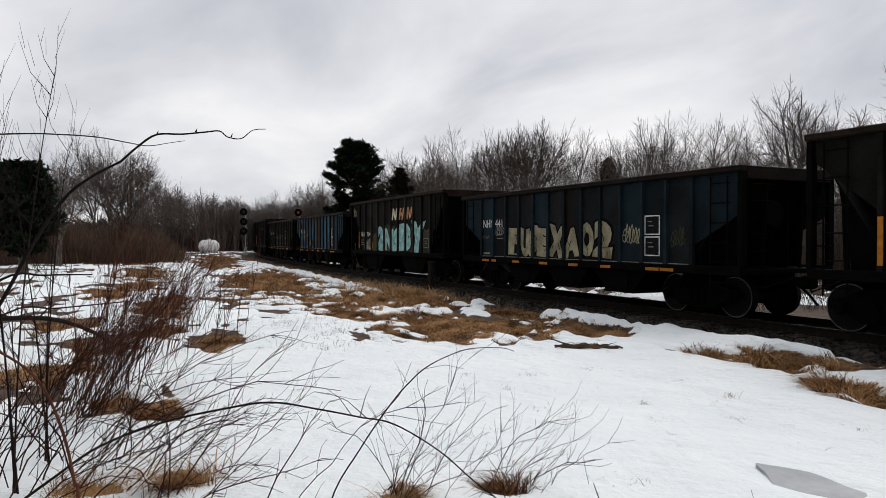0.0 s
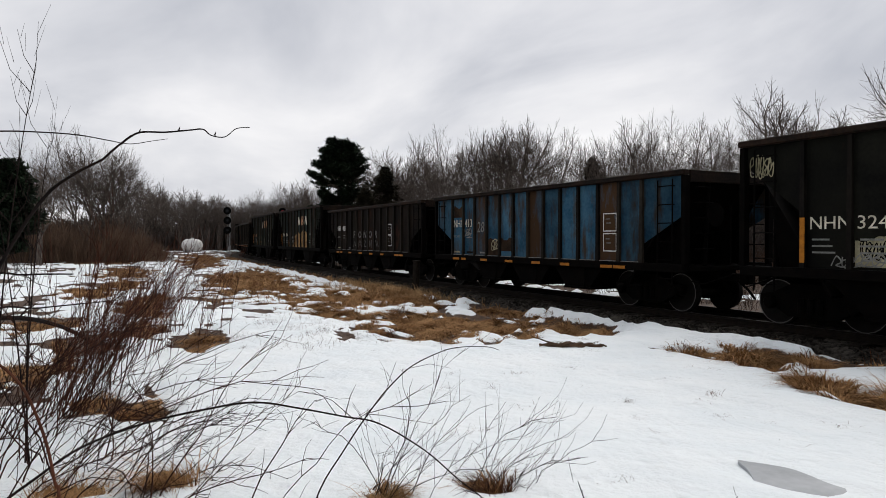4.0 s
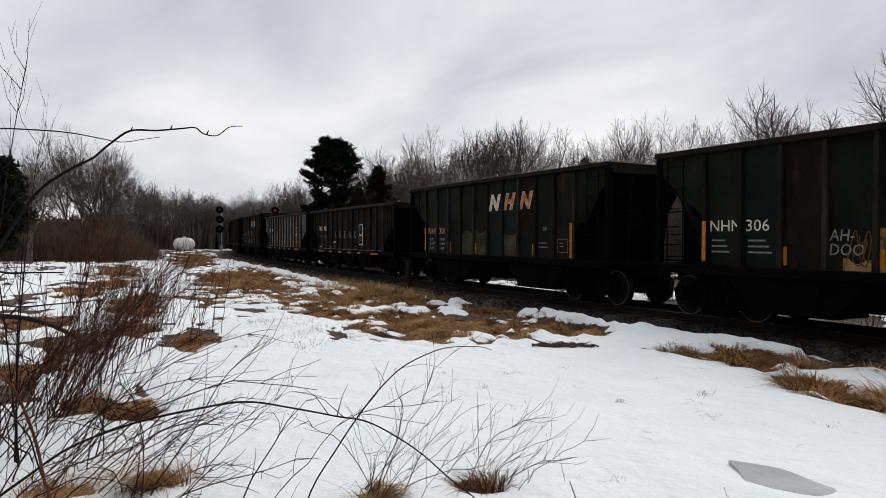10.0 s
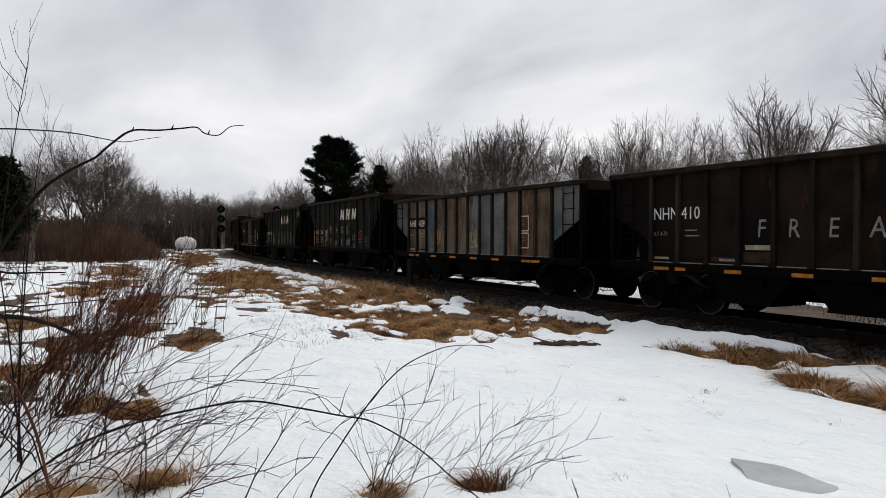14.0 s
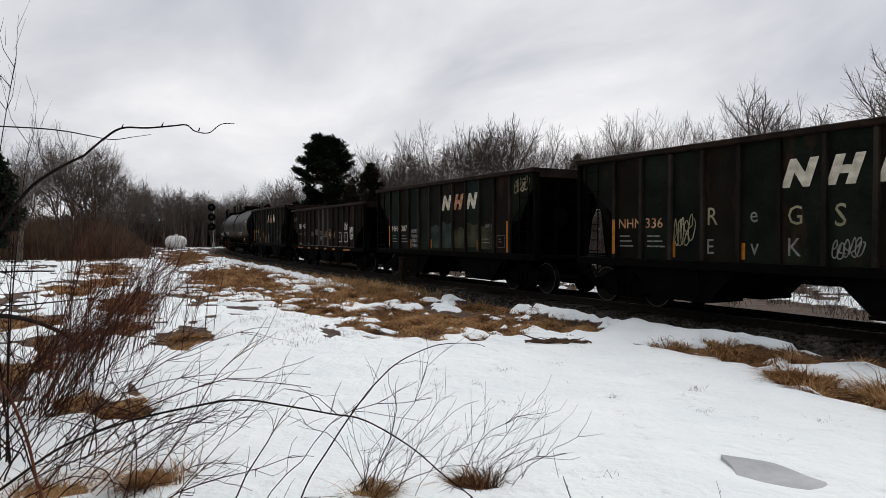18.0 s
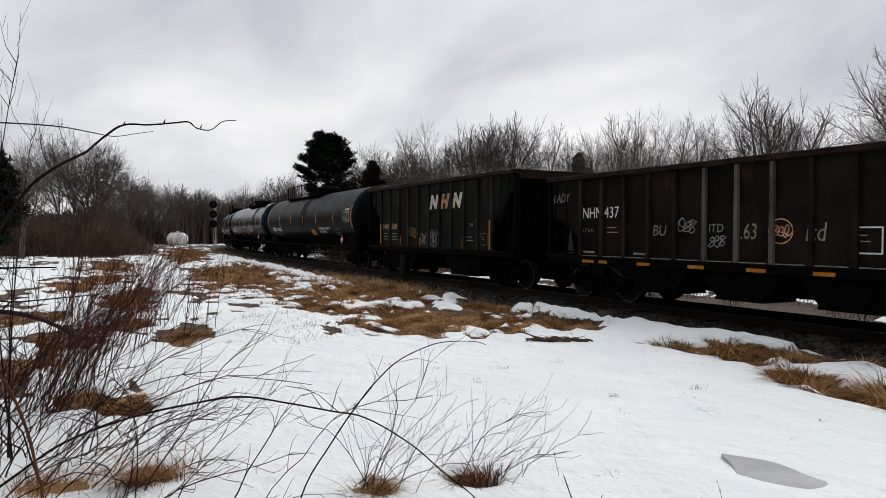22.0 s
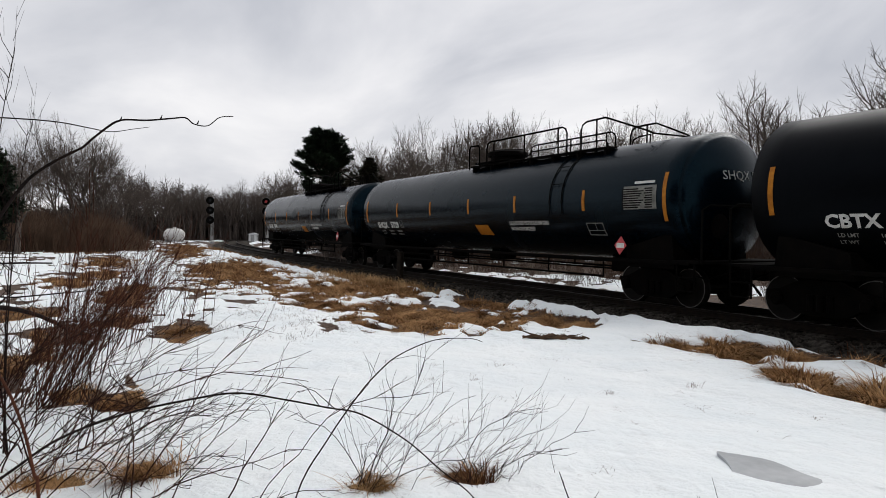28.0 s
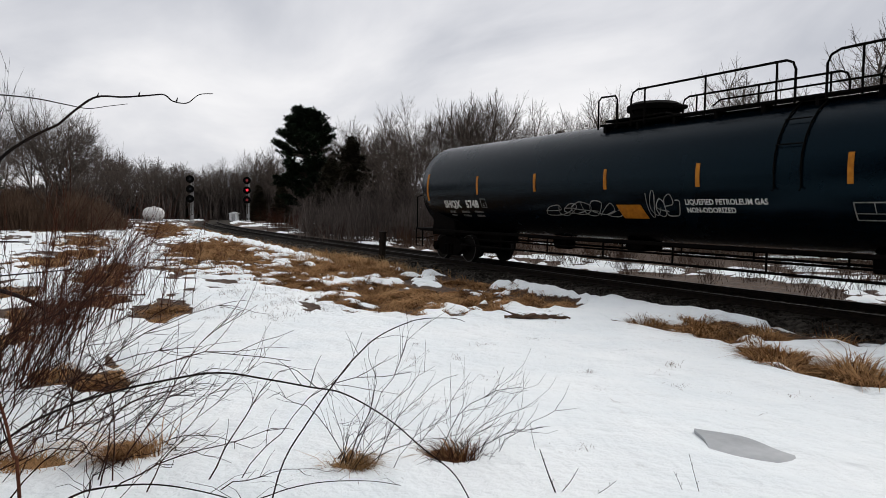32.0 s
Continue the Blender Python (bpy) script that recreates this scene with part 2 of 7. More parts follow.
M_NEEDLE = material("pine_needles", ((0.006, 0.012, 0.007), (0.022, 0.036, 0.018)), 0.8, 0, 0.6, 8, 0, 0.01, spec=0.1)
M_SPRUCE = material("spruce_needles", ((0.020, 0.018, 0.012), (0.052, 0.045, 0.028)), 0.85, 0, 0.6, 8, 0, 0.01, spec=0.1)
M_STRAW = material("dry_grass", ((0.15, 0.068, 0.024), (0.45, 0.265, 0.125)), 0.9, 0, 1.4, 14, 0, 0.01, spec=0.05, island=0.45)
M_STRAWDARK = material("dry_bracken", ((0.030, 0.011, 0.005), (0.12, 0.050, 0.020)), 0.9, 0, 1.4, 14, 0, 0.01, spec=0.05, island=0.5)
M_WOODS = material("far_woods_twigs", ((0.042, 0.034, 0.030), (0.115, 0.095, 0.085)), 0.95, 0, 0.3, 3, 0, 0.01, spec=0.1, island=0.4)
M_BRUSH = material("brown_brush", ((0.060, 0.036, 0.024), (0.16, 0.105, 0.072)), 0.95, 0, 0.8, 6, 0, 0.01, spec=0.1, island=0.3)
M_WHITETANK = material("chalky_white_tank_paint", ((0.50, 0.49, 0.47), (0.68, 0.67, 0.65)), 0.6, 0, 1.4, 14, 0.2, 0.004, rust=((0.36, 0.3, 0.24), -0.12))
M_SHED = material("white_shed_paint", ((0.55, 0.56, 0.57), (0.75, 0.75, 0.75)), 0.6, 0, 2, 20, 0.2, 0.003)
M_GALV = material("galvanised_post", ((0.28, 0.28, 0.28), (0.42, 0.42, 0.42)), 0.5, 0.5, 3, 30, 0.2, 0.003)
M_BLACKP = material("matt_black_signal_paint", ((0.002, 0.002, 0.002), (0.005, 0.005, 0.005)), 0.85, 0, 3, 30, 0.2, 0.003, spec=0.05)
M_POLE = material("weathered_pole_wood", ((0.10, 0.085, 0.07), (0.2, 0.17, 0.14)), 0.9, 0, 3, 30, 0.5, 0.006, (1, 1, 0.1))
M_STRAWPALE = material("bleached_grass", ((0.20, 0.11, 0.045), (0.50, 0.33, 0.17)), 0.9, 0, 1.4, 14, 0, 0.01, spec=0.05, island=0.45)
M_LOG = material("rotten_log", ((0.035, 0.019, 0.010), (0.12, 0.064, 0.033)), 0.95, 0, 4, 30, 0.8, 0.02, (1, 5, 5))


def lamp_glass(name, color, strength):
    m = bpy.data.materials.new(name)
    m.use_nodes = True
    b = m.node_tree.nodes["Principled BSDF"]
    b.inputs["Base Color"].default_value = (*color, 1)
    b.inputs["Roughness"].default_value = 0.15
    b.inputs["Emission Color"].default_value = (*color, 1)
    b.inputs["Emission Strength"].default_value = strength
    return m


M_REDLAMP = lamp_glass("lit_red_signal_lens", (1.0, 0.03, 0.05), 1.6)
M_REDDIM = lamp_glass("dull_red_signal_lens", (0.30, 0.04, 0.045), 0.25)
M_DARKLENS = lamp_glass("unlit_signal_lens", (0.02, 0.02, 0.025), 0.0)


def ground_material():
    """Snow over brown grass and leaf litter; the point attribute 'snow' says how much snow lies."""
    m = bpy.data.materials.new("snow_and_litter")
    m.use_nodes = True
    n, l = m.node_tree.nodes, m.node_tree.links
    b = n["Principled BSDF"]
    co = n.new("ShaderNodeTexCoord")

    def noise_of(scale, detail=4.0, rough=0.55):
        k = n.new("ShaderNodeTexNoise")
        k.inputs["Scale"].default_value, k.inputs["Detail"].default_value, k.inputs["Roughness"].default_value = scale, detail, rough
        l.new(co.outputs["Object"], k.inputs["Vector"])
        return k

    def ramp_of(source, stops):
        r = n.new("ShaderNodeValToRGB")
        while len(r.color_ramp.elements) < len(stops):
            r.color_ramp.elements.new(0.5)
        for e, (p, c) in zip(r.color_ramp.elements, stops):
            e.position, e.color = p, (*c, 1)
        l.new(source, r.inputs["Fac"])
        return r

    litter = ramp_of(noise_of(7.0, 8, 0.7).outputs["Fac"], [(0.30, (0.016, 0.007, 0.004)), (0.50, (0.050, 0.024, 0.011)), (0.72, (0.13, 0.072, 0.034))])
    snow = ramp_of(noise_of(0.7, 6).outputs["Fac"], [(0.3, (0.77, 0.82, 0.84)), (0.6, (0.85, 0.88, 0.885))])
    dirt = noise_of(5.5, 9, 0.72)
    dirty = ramp_of(dirt.outputs["Fac"], [(0.60, (0, 0, 0)), (0.76, (0.30, 0.30, 0.30))])
    soiled = n.new("ShaderNodeMix")
    soiled.data_type = "RGBA"
    soiled.inputs["B"].default_value = (0.33, 0.30, 0.26, 1)
    l.new(dirty.outputs["Color"], soiled.inputs["Factor"])
    l.new(snow.outputs["Color"], soiled.inputs["A"])
    at = n.new("ShaderNodeAttribute")
    at.attribute_name = "snow"
    edge = noise_of(5.0, 9, 0.75)
    add = n.new("ShaderNodeMath")
    add.operation = "MULTIPLY_ADD"
    add.inputs[1].default_value = 0.9
    l.new(edge.outputs["Fac"], add.inputs[0])
    l.new(at.outputs["Fac"], add.inputs[2])
    cut = ramp_of(add.outputs[0], [(0.86, (0, 0, 0)), (0.92, (1, 1, 1))])
    mx = n.new("ShaderNodeMix")
    mx.data_type = "RGBA"
    l.new(cut.outputs["Color"], mx.inputs["Factor"])
    l.new(litter.outputs["Color"], mx.inputs["A"])
    l.new(soiled.outputs["Result"], mx.inputs["B"])
    l.new(mx.outputs["Result"], b.inputs["Base Color"])
    b.inputs["Roughness"].default_value = 0.85
    b.inputs["Subsurface Weight"].default_value = 0.0
    relief = noise_of(14.0, 6, 0.6)
    coarse = noise_of(1.6, 4, 0.5)
    hollow = n.new("ShaderNodeTexVoronoi")
    hollow.inputs["Scale"].default_value = 2.3
    l.new(co.outputs["Object"], hollow.inputs["Vector"])
    dent = ramp_of(hollow.outputs["Distance"], [(0.05, (0, 0, 0)), (0.24, (1, 1, 1))])
    half = n.new("ShaderNodeMath")
    half.operation = "MULTIPLY_ADD"
    half.inputs[1].default_value = 0.22
    l.new(dent.outputs["Color"], half.inputs[0])
    l.new(coarse.outputs["Fac"], half.inputs[2])
    hsum = n.new("ShaderNodeMath")
    hsum.operation = "MULTIPLY_ADD"
    hsum.inputs[1].default_value = 0.22
    l.new(relief.outputs["Fac"], hsum.inputs[0])
    l.new(half.outputs[0], hsum.inputs[2])
    bp = n.new("ShaderNodeBump")
    bp.inputs["Strength"].default_value, bp.inputs["Distance"].default_value = 0.9, 0.12
    l.new(hsum.outputs[0], bp.inputs["Height"])
    l.new(bp.outputs[0], b.inputs["Normal"])
    return m


def ice_material():
    m = material("grey_meltwater_ice", ((0.28, 0.295, 0.31), (0.42, 0.435, 0.45)), 0.35, 0, 2, 14, 0.15, 0.01)
    return m


M_GROUND = ground_material()
M_ICE = ice_material()


# ---- building helpers ----
def mesh_object(name, verts, faces, mat, parent=None, smooth=False):
    me = bpy.data.meshes.new(name)
    me.from_pydata(verts, [], faces)
    me.materials.append(mat)
    if smooth:
        me.polygons.foreach_set("use_smooth", [True] * len(me.polygons))
    ob = new(name, me)
    ob.parent = parent
    return ob


def part(name, shape, mat, parent, label="", smooth=False):
    """One mesh object from a (verts, faces) pair, under a thing or a part."""
    ob = mesh_object(name, shape[0], shape[1], mat, parent, smooth)
    if label:
        tagged(ob, label)
    return ob


def shape():
    return ([], [])


def add_box(s, x0, x1, y0, y1, z0, z1, chamfer=0.0):
    v, f = s
    b = len(v)
    if chamfer <= 0:
        v.extend([(x0, y0, z0), (x1, y0, z0), (x1, y1, z0), (x0, y1, z0), (x0, y0, z1), (x1, y0, z1), (x1, y1, z1), (x0, y1, z1)])
        f.extend([tuple(b + i for i in q) for q in ((0, 3, 2, 1), (4, 5, 6, 7), (0, 1, 5, 4), (1, 2, 6, 5), (2, 3, 7, 6), (3, 0, 4, 7))])
        return s
    c = chamfer
    # ring stack with cut corners
    rings = [(z0, c), (z0 + c, 0), (z1 - c, 0), (z1, c)]
    for z, i in rings:
        v.extend([(x0 + i + c, y0 + i, z), (x1 - i - c, y0 + i, z), (x1 - i, y0 + i + c, z), (x1 - i, y1 - i - c, z), (x1 - i - c, y1 - i, z), (x0 + i + c, y1 - i, z), (x0 + i, y1 - i - c, z), (x0 + i, y0 + i + c, z)])
    for k in range(3):
        for j in range(8):
            f.append((b + k * 8 + j, b + k * 8 + (j + 1) % 8, b + k * 8 + 8 + (j + 1) % 8, b + k * 8 + 8 + j))
    f.append(tuple(b + j for j in range(7, -1, -1)))
    f.append(tuple(b + 24 + j for j in range(8)))
    return s


def add_prism(s, outline, y0, y1):
    """An outline in x and z, drawn out from y0 to y1."""
    v, f = s
    b, n = len(v), len(outline)
    v.extend([(x, y0, z) for x, z in outline] + [(x, y1, z) for x, z in outline])
    f.append(tuple(b + i for i in range(n)))
    f.append(tuple(b + n + i for i in range(n - 1, -1, -1)))
    for i in range(n):
        j = (i + 1) % n
        f.append((b + j, b + i, b + n + i, b + n + j))
    return s


def add_tube(s, pts, radii, sides=6, caps=True):
    v, f = s
    b = len(v)
    pts = [Vector(p) for p in pts]
    if not hasattr(radii, "__len__"):
        radii = [radii] * len(pts)
    up = Vector((0.13, 0.31, 0.94))
    for i, p in enumerate(pts):
        d = (pts[min(i + 1, len(pts) - 1)] - pts[max(i - 1, 0)]).normalized()
        a = d.cross(up if abs(d.dot(up)) < 0.95 else Vector((1, 0.1, 0))).normalized()
        c = d.cross(a)
        for k in range(sides):
            w = 2 * math.pi * k / sides
            v.append(tuple(p + (a * math.cos(w) + c * math.sin(w)) * radii[i]))
    for i in range(len(pts) - 1):
        for k in range(sides):
            k2 = (k + 1) % sides
            f.append((b + i * sides + k, b + i * sides + k2, b + (i + 1) * sides + k2, b + (i + 1) * sides + k))
    if caps:
        f.append(tuple(b + k for k in range(sides - 1, -1, -1)))
        f.append(tuple(b + (len(pts) - 1) * sides + k for k in range(sides)))
    return s


def add_spun(s, profile, center, axis="y", steps=24):
    """A profile of (along, radius) spun round an axis through center."""
    v, f = s
    b = len(v)
    cx, cy, cz = center
    for a, r in profile:
        for k in range(steps):
            w = 2 * math.pi * k / steps
            c, d = r * math.cos(w), r * math.sin(w)
            v.append({"x": (cx + a, cy + c, cz + d), "y": (cx + c, cy + a, cz - d), "z": (cx + c, cy + d, cz + a)}[axis])
    for i in range(len(profile) - 1):
        for k in range(steps):
            k2 = (k + 1) % steps
            f.append((b + i * steps + k, b + i * steps + k2, b + (i + 1) * steps + k2, b + (i + 1) * steps + k))
    f.append(tuple(b + k for k in range(steps - 1, -1, -1)))
    f.append(tuple(b + (len(profile) - 1) * steps + k for k in range(steps)))
    return s


def empty(name, m=None):
    ob = new(name)
    ob.empty_display_size = 0.3
    if m is not None:
        ob.matrix_basis = m
    return ob


# ---- the line of the track: straight past the camera, then bending away ----
TRACK_Y, RAIL_GAUGE = 13.55, 1.5
STEP, SKEW = 0.5, -0.0093


def lay_line(reach=330.0):
    """Places along the centre line, every STEP metres of way from the point abreast of the camera: x, y and the bend so far."""
    places, x, y, turn = [], 0.0, TRACK_Y, SKEW
    for i in range(int(reach / STEP) + 1):
        places.append((x, y, turn))
        bend = 51e-6 * min(max(i * STEP - 5.65, 0.0), 96.4) if turn < radians(75) else 0.0
        turn += bend * STEP
        x -= math.cos(turn) * STEP
        y += math.sin(turn) * STEP
    return places


LINE = lay_line()


def on_line(q):
    """x, y and bend of the line at q metres of way beyond the camera; negative q lies past it, on the straight."""
    if q <= 0:
        return -q * math.cos(SKEW), TRACK_Y + q * math.sin(SKEW), SKEW
    i = min(int(q / STEP), len(LINE) - 2)
    k = q / STEP - i
    return tuple(a + (b - a) * k for a, b in zip(LINE[i], LINE[i + 1]))


def beside(q, off, z):
    """A point off metres to the far side of the centre line."""
    x, y, turn = on_line(q)
    return (x + math.sin(turn) * off, y + math.cos(turn) * off, z)


LINE_XY = np.array([(p[0], p[1]) for p in LINE])

# ---- ground ----
BARE = []


def bare(cx, cy, ax, ay, bx, by):
    """A patch of brown grass clear of snow: its middle and two half axes."""
    BARE.append((np.array((cx, cy)), np.linalg.inv(np.array(((ax, bx), (ay, by)))), (ax, ay, bx, by)))


bare(-35.10, 7.52, 4.11, 1.53, -9.98, 2.14)
bare(-69.07, 9.38, 5.19, 1.42, -15.62, 2.13)
bare(-30.59, 6.90, 1.21, 2.38, -8.21, 1.88)
bare(-21.18, 7.42, 0.92, 1.80, -4.33, 1.49)
bare(-26.82, 11.39, 0.90, 1.76, -5.12, 2.19)
bare(-13.67, 7.25, 0.82, 1.58, -1.72, 0.91)
bare(-72.26, 10.02, 0.91, 1.82, -21.56, 3.01)
bare(-17.88, 5.99, 0.95, 0.79, -1.76, 0.59)
bare(-24.58, 10.23, 2.50, 0.54, -5.00, 2.08)
bare(-15.38, 7.25, 1.25, 0.53, -1.86, 0.88)
bare(-13.11, 7.97, 0.88, 0.56, -1.48, 0.90)
bare(-15.90, 10.10, 1.20, 0.30, -1.30, 0.55)
bare(-7.95, 9.68, 0.92, 0.48, -0.55, 0.48)
bare(-6.65, 10.35, 0.70, 0.25, -0.35, 0.36)
bare(-5.85, 8.85, 0.72, 0.15, -0.40, 0.46)
bare(-4.90, 8.75, 0.90, 0.25, -0.38, 0.48)
bare(-3.20, 9.30, 1.30, -0.10, -0.30, 0.60)
bare(-44.00, 1.77, 0.48, 1.70, -8.29, 0.34)
bare(-28.71, -0.21, 0.35, 0.94, -3.10, -0.02)
bare(-21.30, 1.19, 1.14, 0.56, -3.44, 0.19)
bare(-14.53, 1.98, 0.17, 0.37, -1.02, 0.14)
bare(-12.92, 1.65, 0.06, 0.12, -0.42, 0.05)
bare(-9.00, 0.31, 0.24, 0.48, -0.68, 0.03)
bare(-5.46, 0.49, 0.06, 0.09, -0.20, 0.02)
bare(-4.26, 1.70, 0.03, 0.06, -0.12, 0.05)
bare(-4.19, 2.45, 0.05, 0.08, -0.12, 0.07)
bare(-5.47, -0.10, 0.07, 0.10, -0.14, -0.00)
bare(-13.27, -0.48, 0.08, 0.17, -2.13, -0.07)
bare(-74.37, 0.65, 0.27, 3.13, -13.36, 0.12)
bare(-12.00, -0.90, 0.86, 0.14, 0.07, 0.65)
bare(-18.50, -1.00, 1.44, 0.00, 0.00, 0.86)

bare(-22.00, 8.90, 1.50, 0.90, -3.20, 1.30)
bare(-12.50, 9.75, 0.95, 0.35, -0.80, 0.50)
bare(-16.50, 0.90, 0.65, 0.22, -1.15, 0.50)
bare(-24.50, 1.90, 0.86, 0.36, -1.73, 0.36)
bare(-33.00, 1.20, 1.08, 0.65, -2.88, 0.29)

WAVES = [(random.uniform(0.25, 0.9), random.uniform(0, 6.3), random.uniform(0, 6.3)) for _ in range(7)]


def near_rise(x, y):
    k = np.clip((9 - np.hypot(x, y)) / 6, 0, 1)
    return k * k * (3 - 2 * k)


def track_gap(x, y):
    """Signed way from the centre line, far side positive (for grids of points)."""
    x, y = np.asarray(x, float), np.asarray(y, float)
    u = np.clip(-x, 0, 200)
    i = np.interp(u, -LINE_XY[:400, 0], np.arange(400))
    yc = np.interp(i, np.arange(400), LINE_XY[:400, 1])
    turn = np.interp(i, np.arange(400), np.array([p[2] for p in LINE[:400]]))
    return (y - yc) * np.cos(turn)


def lattice(i, j, seed):
    h = np.sin(i * 127.1 + j * 311.7 + seed * 74.7) * 43758.5453
    return h - np.floor(h)


def rough_field(x, y, pitch, seed, octaves=3):
    """Value noise between 0 and 1 with several octaves; pitch in metres."""
    total, weight, amp = 0.0, 0.0, 1.0
    for o in range(octaves):
        a, b = x / pitch, y / pitch
        i, j = np.floor(a), np.floor(b)
        u, v = a - i, b - j
        u, v = u * u * (3 - 2 * u), v * v * (3 - 2 * v)
        k = seed + 13 * o
        low = lattice(i, j, k) * (1 - u) + lattice(i + 1, j, k) * u
        top = lattice(i, j + 1, k) * (1 - u) + lattice(i + 1, j + 1, k) * u
        total = total + amp * (low * (1 - v) + top * v)
        weight += amp
        amp, pitch = amp * 0.55, pitch * 0.47
    return total / weight


def snow_cover(x, y):
    """0 where the ground is bare, 1 where snow lies deep."""
    x, y = np.asarray(x, float), np.asarray(y, float)
    wide = rough_field(x * 0.5, y, 1.9, 1, 3) - 0.5
    fine = rough_field(x * 0.6, y, 0.36, 7, 3) - 0.5
    cover = np.ones_like(x)
    for c, inv, _ in BARE:
        dx, dy = x - c[0], y - c[1]
        d = np.sqrt((inv[0, 0] * dx + inv[0, 1] * dy) ** 2 + (inv[1, 0] * dx + inv[1, 1] * dy) ** 2)
        cover = np.minimum(cover, np.clip((d - 0.95 + 1.7 * wide + 2.2 * fine) / 0.45, 0, 1))
    gap = track_gap(x, y)
    u = -x
    # brown strip on the near shoulder of the line, wider where the line bends off
    edge = np.interp(u, [-5, 9, 16, 24, 40, 70, 110], [2.45, 2.45, 2.5, 3.0, 3.3, 3.0, 2.4]) + np.interp(u, [12, 26], [0.5, 1.0]) * wide + 0.7 * fine
    cover = np.minimum(cover, np.clip((np.where(gap < 0, -gap - edge, 9)) / 0.3, 0, 1))
    # rough ground behind the line, more brown than white
    behind = np.clip((wide * 1.7 + fine * 0.9 + np.where(gap < 3.4, -0.08, -0.27)) / 0.12, 0, 1)
    cover = np.where(gap > 0, np.minimum(cover, behind * np.clip((gap - 2.0) / 0.3, 0, 1)), cover)
    # the rough field beyond the brush
    field = np.clip((0.24 + 2.2 * wide + 1.2 * fine + np.clip((y - 0.3) * 0.12, -0.1, 2)) / 0.2, 0, 1)
    cover = np.where((u > 9.5) & (y < 1.2 + 0.03 * u), np.minimum(cover, field), cover)
    # a long drift left lying along the near shoulder
    drift = np.interp(u, [22, 26, 32, 42, 58, 66], [0.0, 0.40, 0.42, 0.42, 0.42, 0.0]) - np.abs(-gap - np.interp(u, [24, 32, 45, 60], [4.1, 3.8, 3.35, 3.5])) + 0.5 * wide + 0.35 * fine
    cover = np.where(gap < 0, np.maximum(cover, np.clip(drift / 0.15, 0, 1)), cover)
    far = np.clip((0.02 + 2.0 * wide + fine) / 0.2, 0, 1)
    cover = np.where(np.hypot(x, y) > 88, np.minimum(cover, far), cover)
    return cover


PUDDLE = (-3.26, 4.46)


def ground_height(x, y, cover=None):
    x, y = np.asarray(x, float), np.asarray(y, float)
    if cover is None:
        cover = snow_cover(x, y)
    z = -0.25 + 0.35 * near_rise(x, y)
    gap = track_gap(x, y)
    soft = sum(np.sin(x * f * 1.3 + b) * np.sin(y * f * 1.5 + a) for f, a, b in WAVES) / len(WAVES)
    lump = sum(np.sin(x * f * 5.3 + a + np.sin(y * f * 3)) * np.sin(y * f * 6.1 + b) for f, a, b in WAVES) / len(WAVES)
    z = z + 0.06 * soft + (cover - 0.6) * (0.11 + 0.06 * (np.abs(gap) < 6.5)) + 0.07 * (rough_field(x, y, 1.1, 21, 3) - 0.5) * (0.35 + 0.65 * (np.abs(gap) < 7)) + 0.20 * (np.abs(rough_field(x * 0.8, y, 0.7, 51, 2) - 0.5) - 0.1) * np.exp(-((gap + 3.1) / 0.9) ** 2) * cover + 0.035 * lump * (0.4 + np.clip(np.abs(gap) < 6, 0, 1))
    z = z + (0.05 + 0.16 * rough_field(x, y, 0.8, 41, 3)) * np.exp(-((gap + 2.95) / 0.45) ** 2) * cover
    reach = np.where(gap < 0, 2.5, 2.9)
    bed = np.clip((reach - np.abs(gap)) / 0.45, 0, 1)
    z = z * (1 - bed) + (-0.52) * bed
    wet = np.exp(-((x - PUDDLE[0]) ** 2 / 0.30 + (y - PUDDLE[1]) ** 2 / 0.08))
    z = z - 0.05 * wet
    far = np.clip((np.hypot(x, y) - 150) / 400, 0, 1)
    z = z + np.clip(gap - 9, 0, 60) * 0.012 * (1 - bed)
    return z + far * 3.0


def spaced(lo, hi, fine_lo, fine_hi, fine, growth=1.12):
    """Grid lines: even between fine_lo and fine_hi, wider and wider beyond."""
    mids = list(np.arange(fine_lo, fine_hi + fine, fine))
    left, right, d = [], [], fine
    a = mids[0]
    while a > lo:
        d *= growth
        a -= d
        left.append(a)
    d, a = fine, mids[-1]
    while a < hi:
        d *= growth
        a += d
        right.append(a)
    return np.array(left[::-1] + mids + right)


def build_ground():
    gx = spaced(-1500, 700, -40, -1.5, 0.16, 1.05)
    gy = spaced(-700, 1500, -3.5, 12.5, 0.13, 1.05)
    X, Y = np.meshgrid(gx, gy)
    C = snow_cover(X, Y)
    Z = ground_height(X, Y, C)
    nx, ny = len(gx), len(gy)
    verts = np.stack([X.ravel(), Y.ravel(), Z.ravel()], 1)
    i = np.arange(nx * ny).reshape(ny, nx)
    faces = np.stack([i[:-1, :-1].ravel(), i[:-1, 1:].ravel(), i[1:, 1:].ravel(), i[1:, :-1].ravel()], 1)
    ob = mesh_object("ground", verts.tolist(), faces.tolist(), M_GROUND, smooth=True)
    at = ob.data.attributes.new("snow", "FLOAT", "POINT")
    at.data.foreach_set("value", C.ravel().astype(np.float32))
    return tagged(ob, "snow-covered field with patches of flattened brown grass", "ground", kind="structure")


build_ground()


GRID_X, GRID_Y = np.arange(-135, 12, 0.2), np.arange(-24, 62, 0.2)
GRID_Z = ground_height(*np.meshgrid(GRID_X, GRID_Y)).tolist()


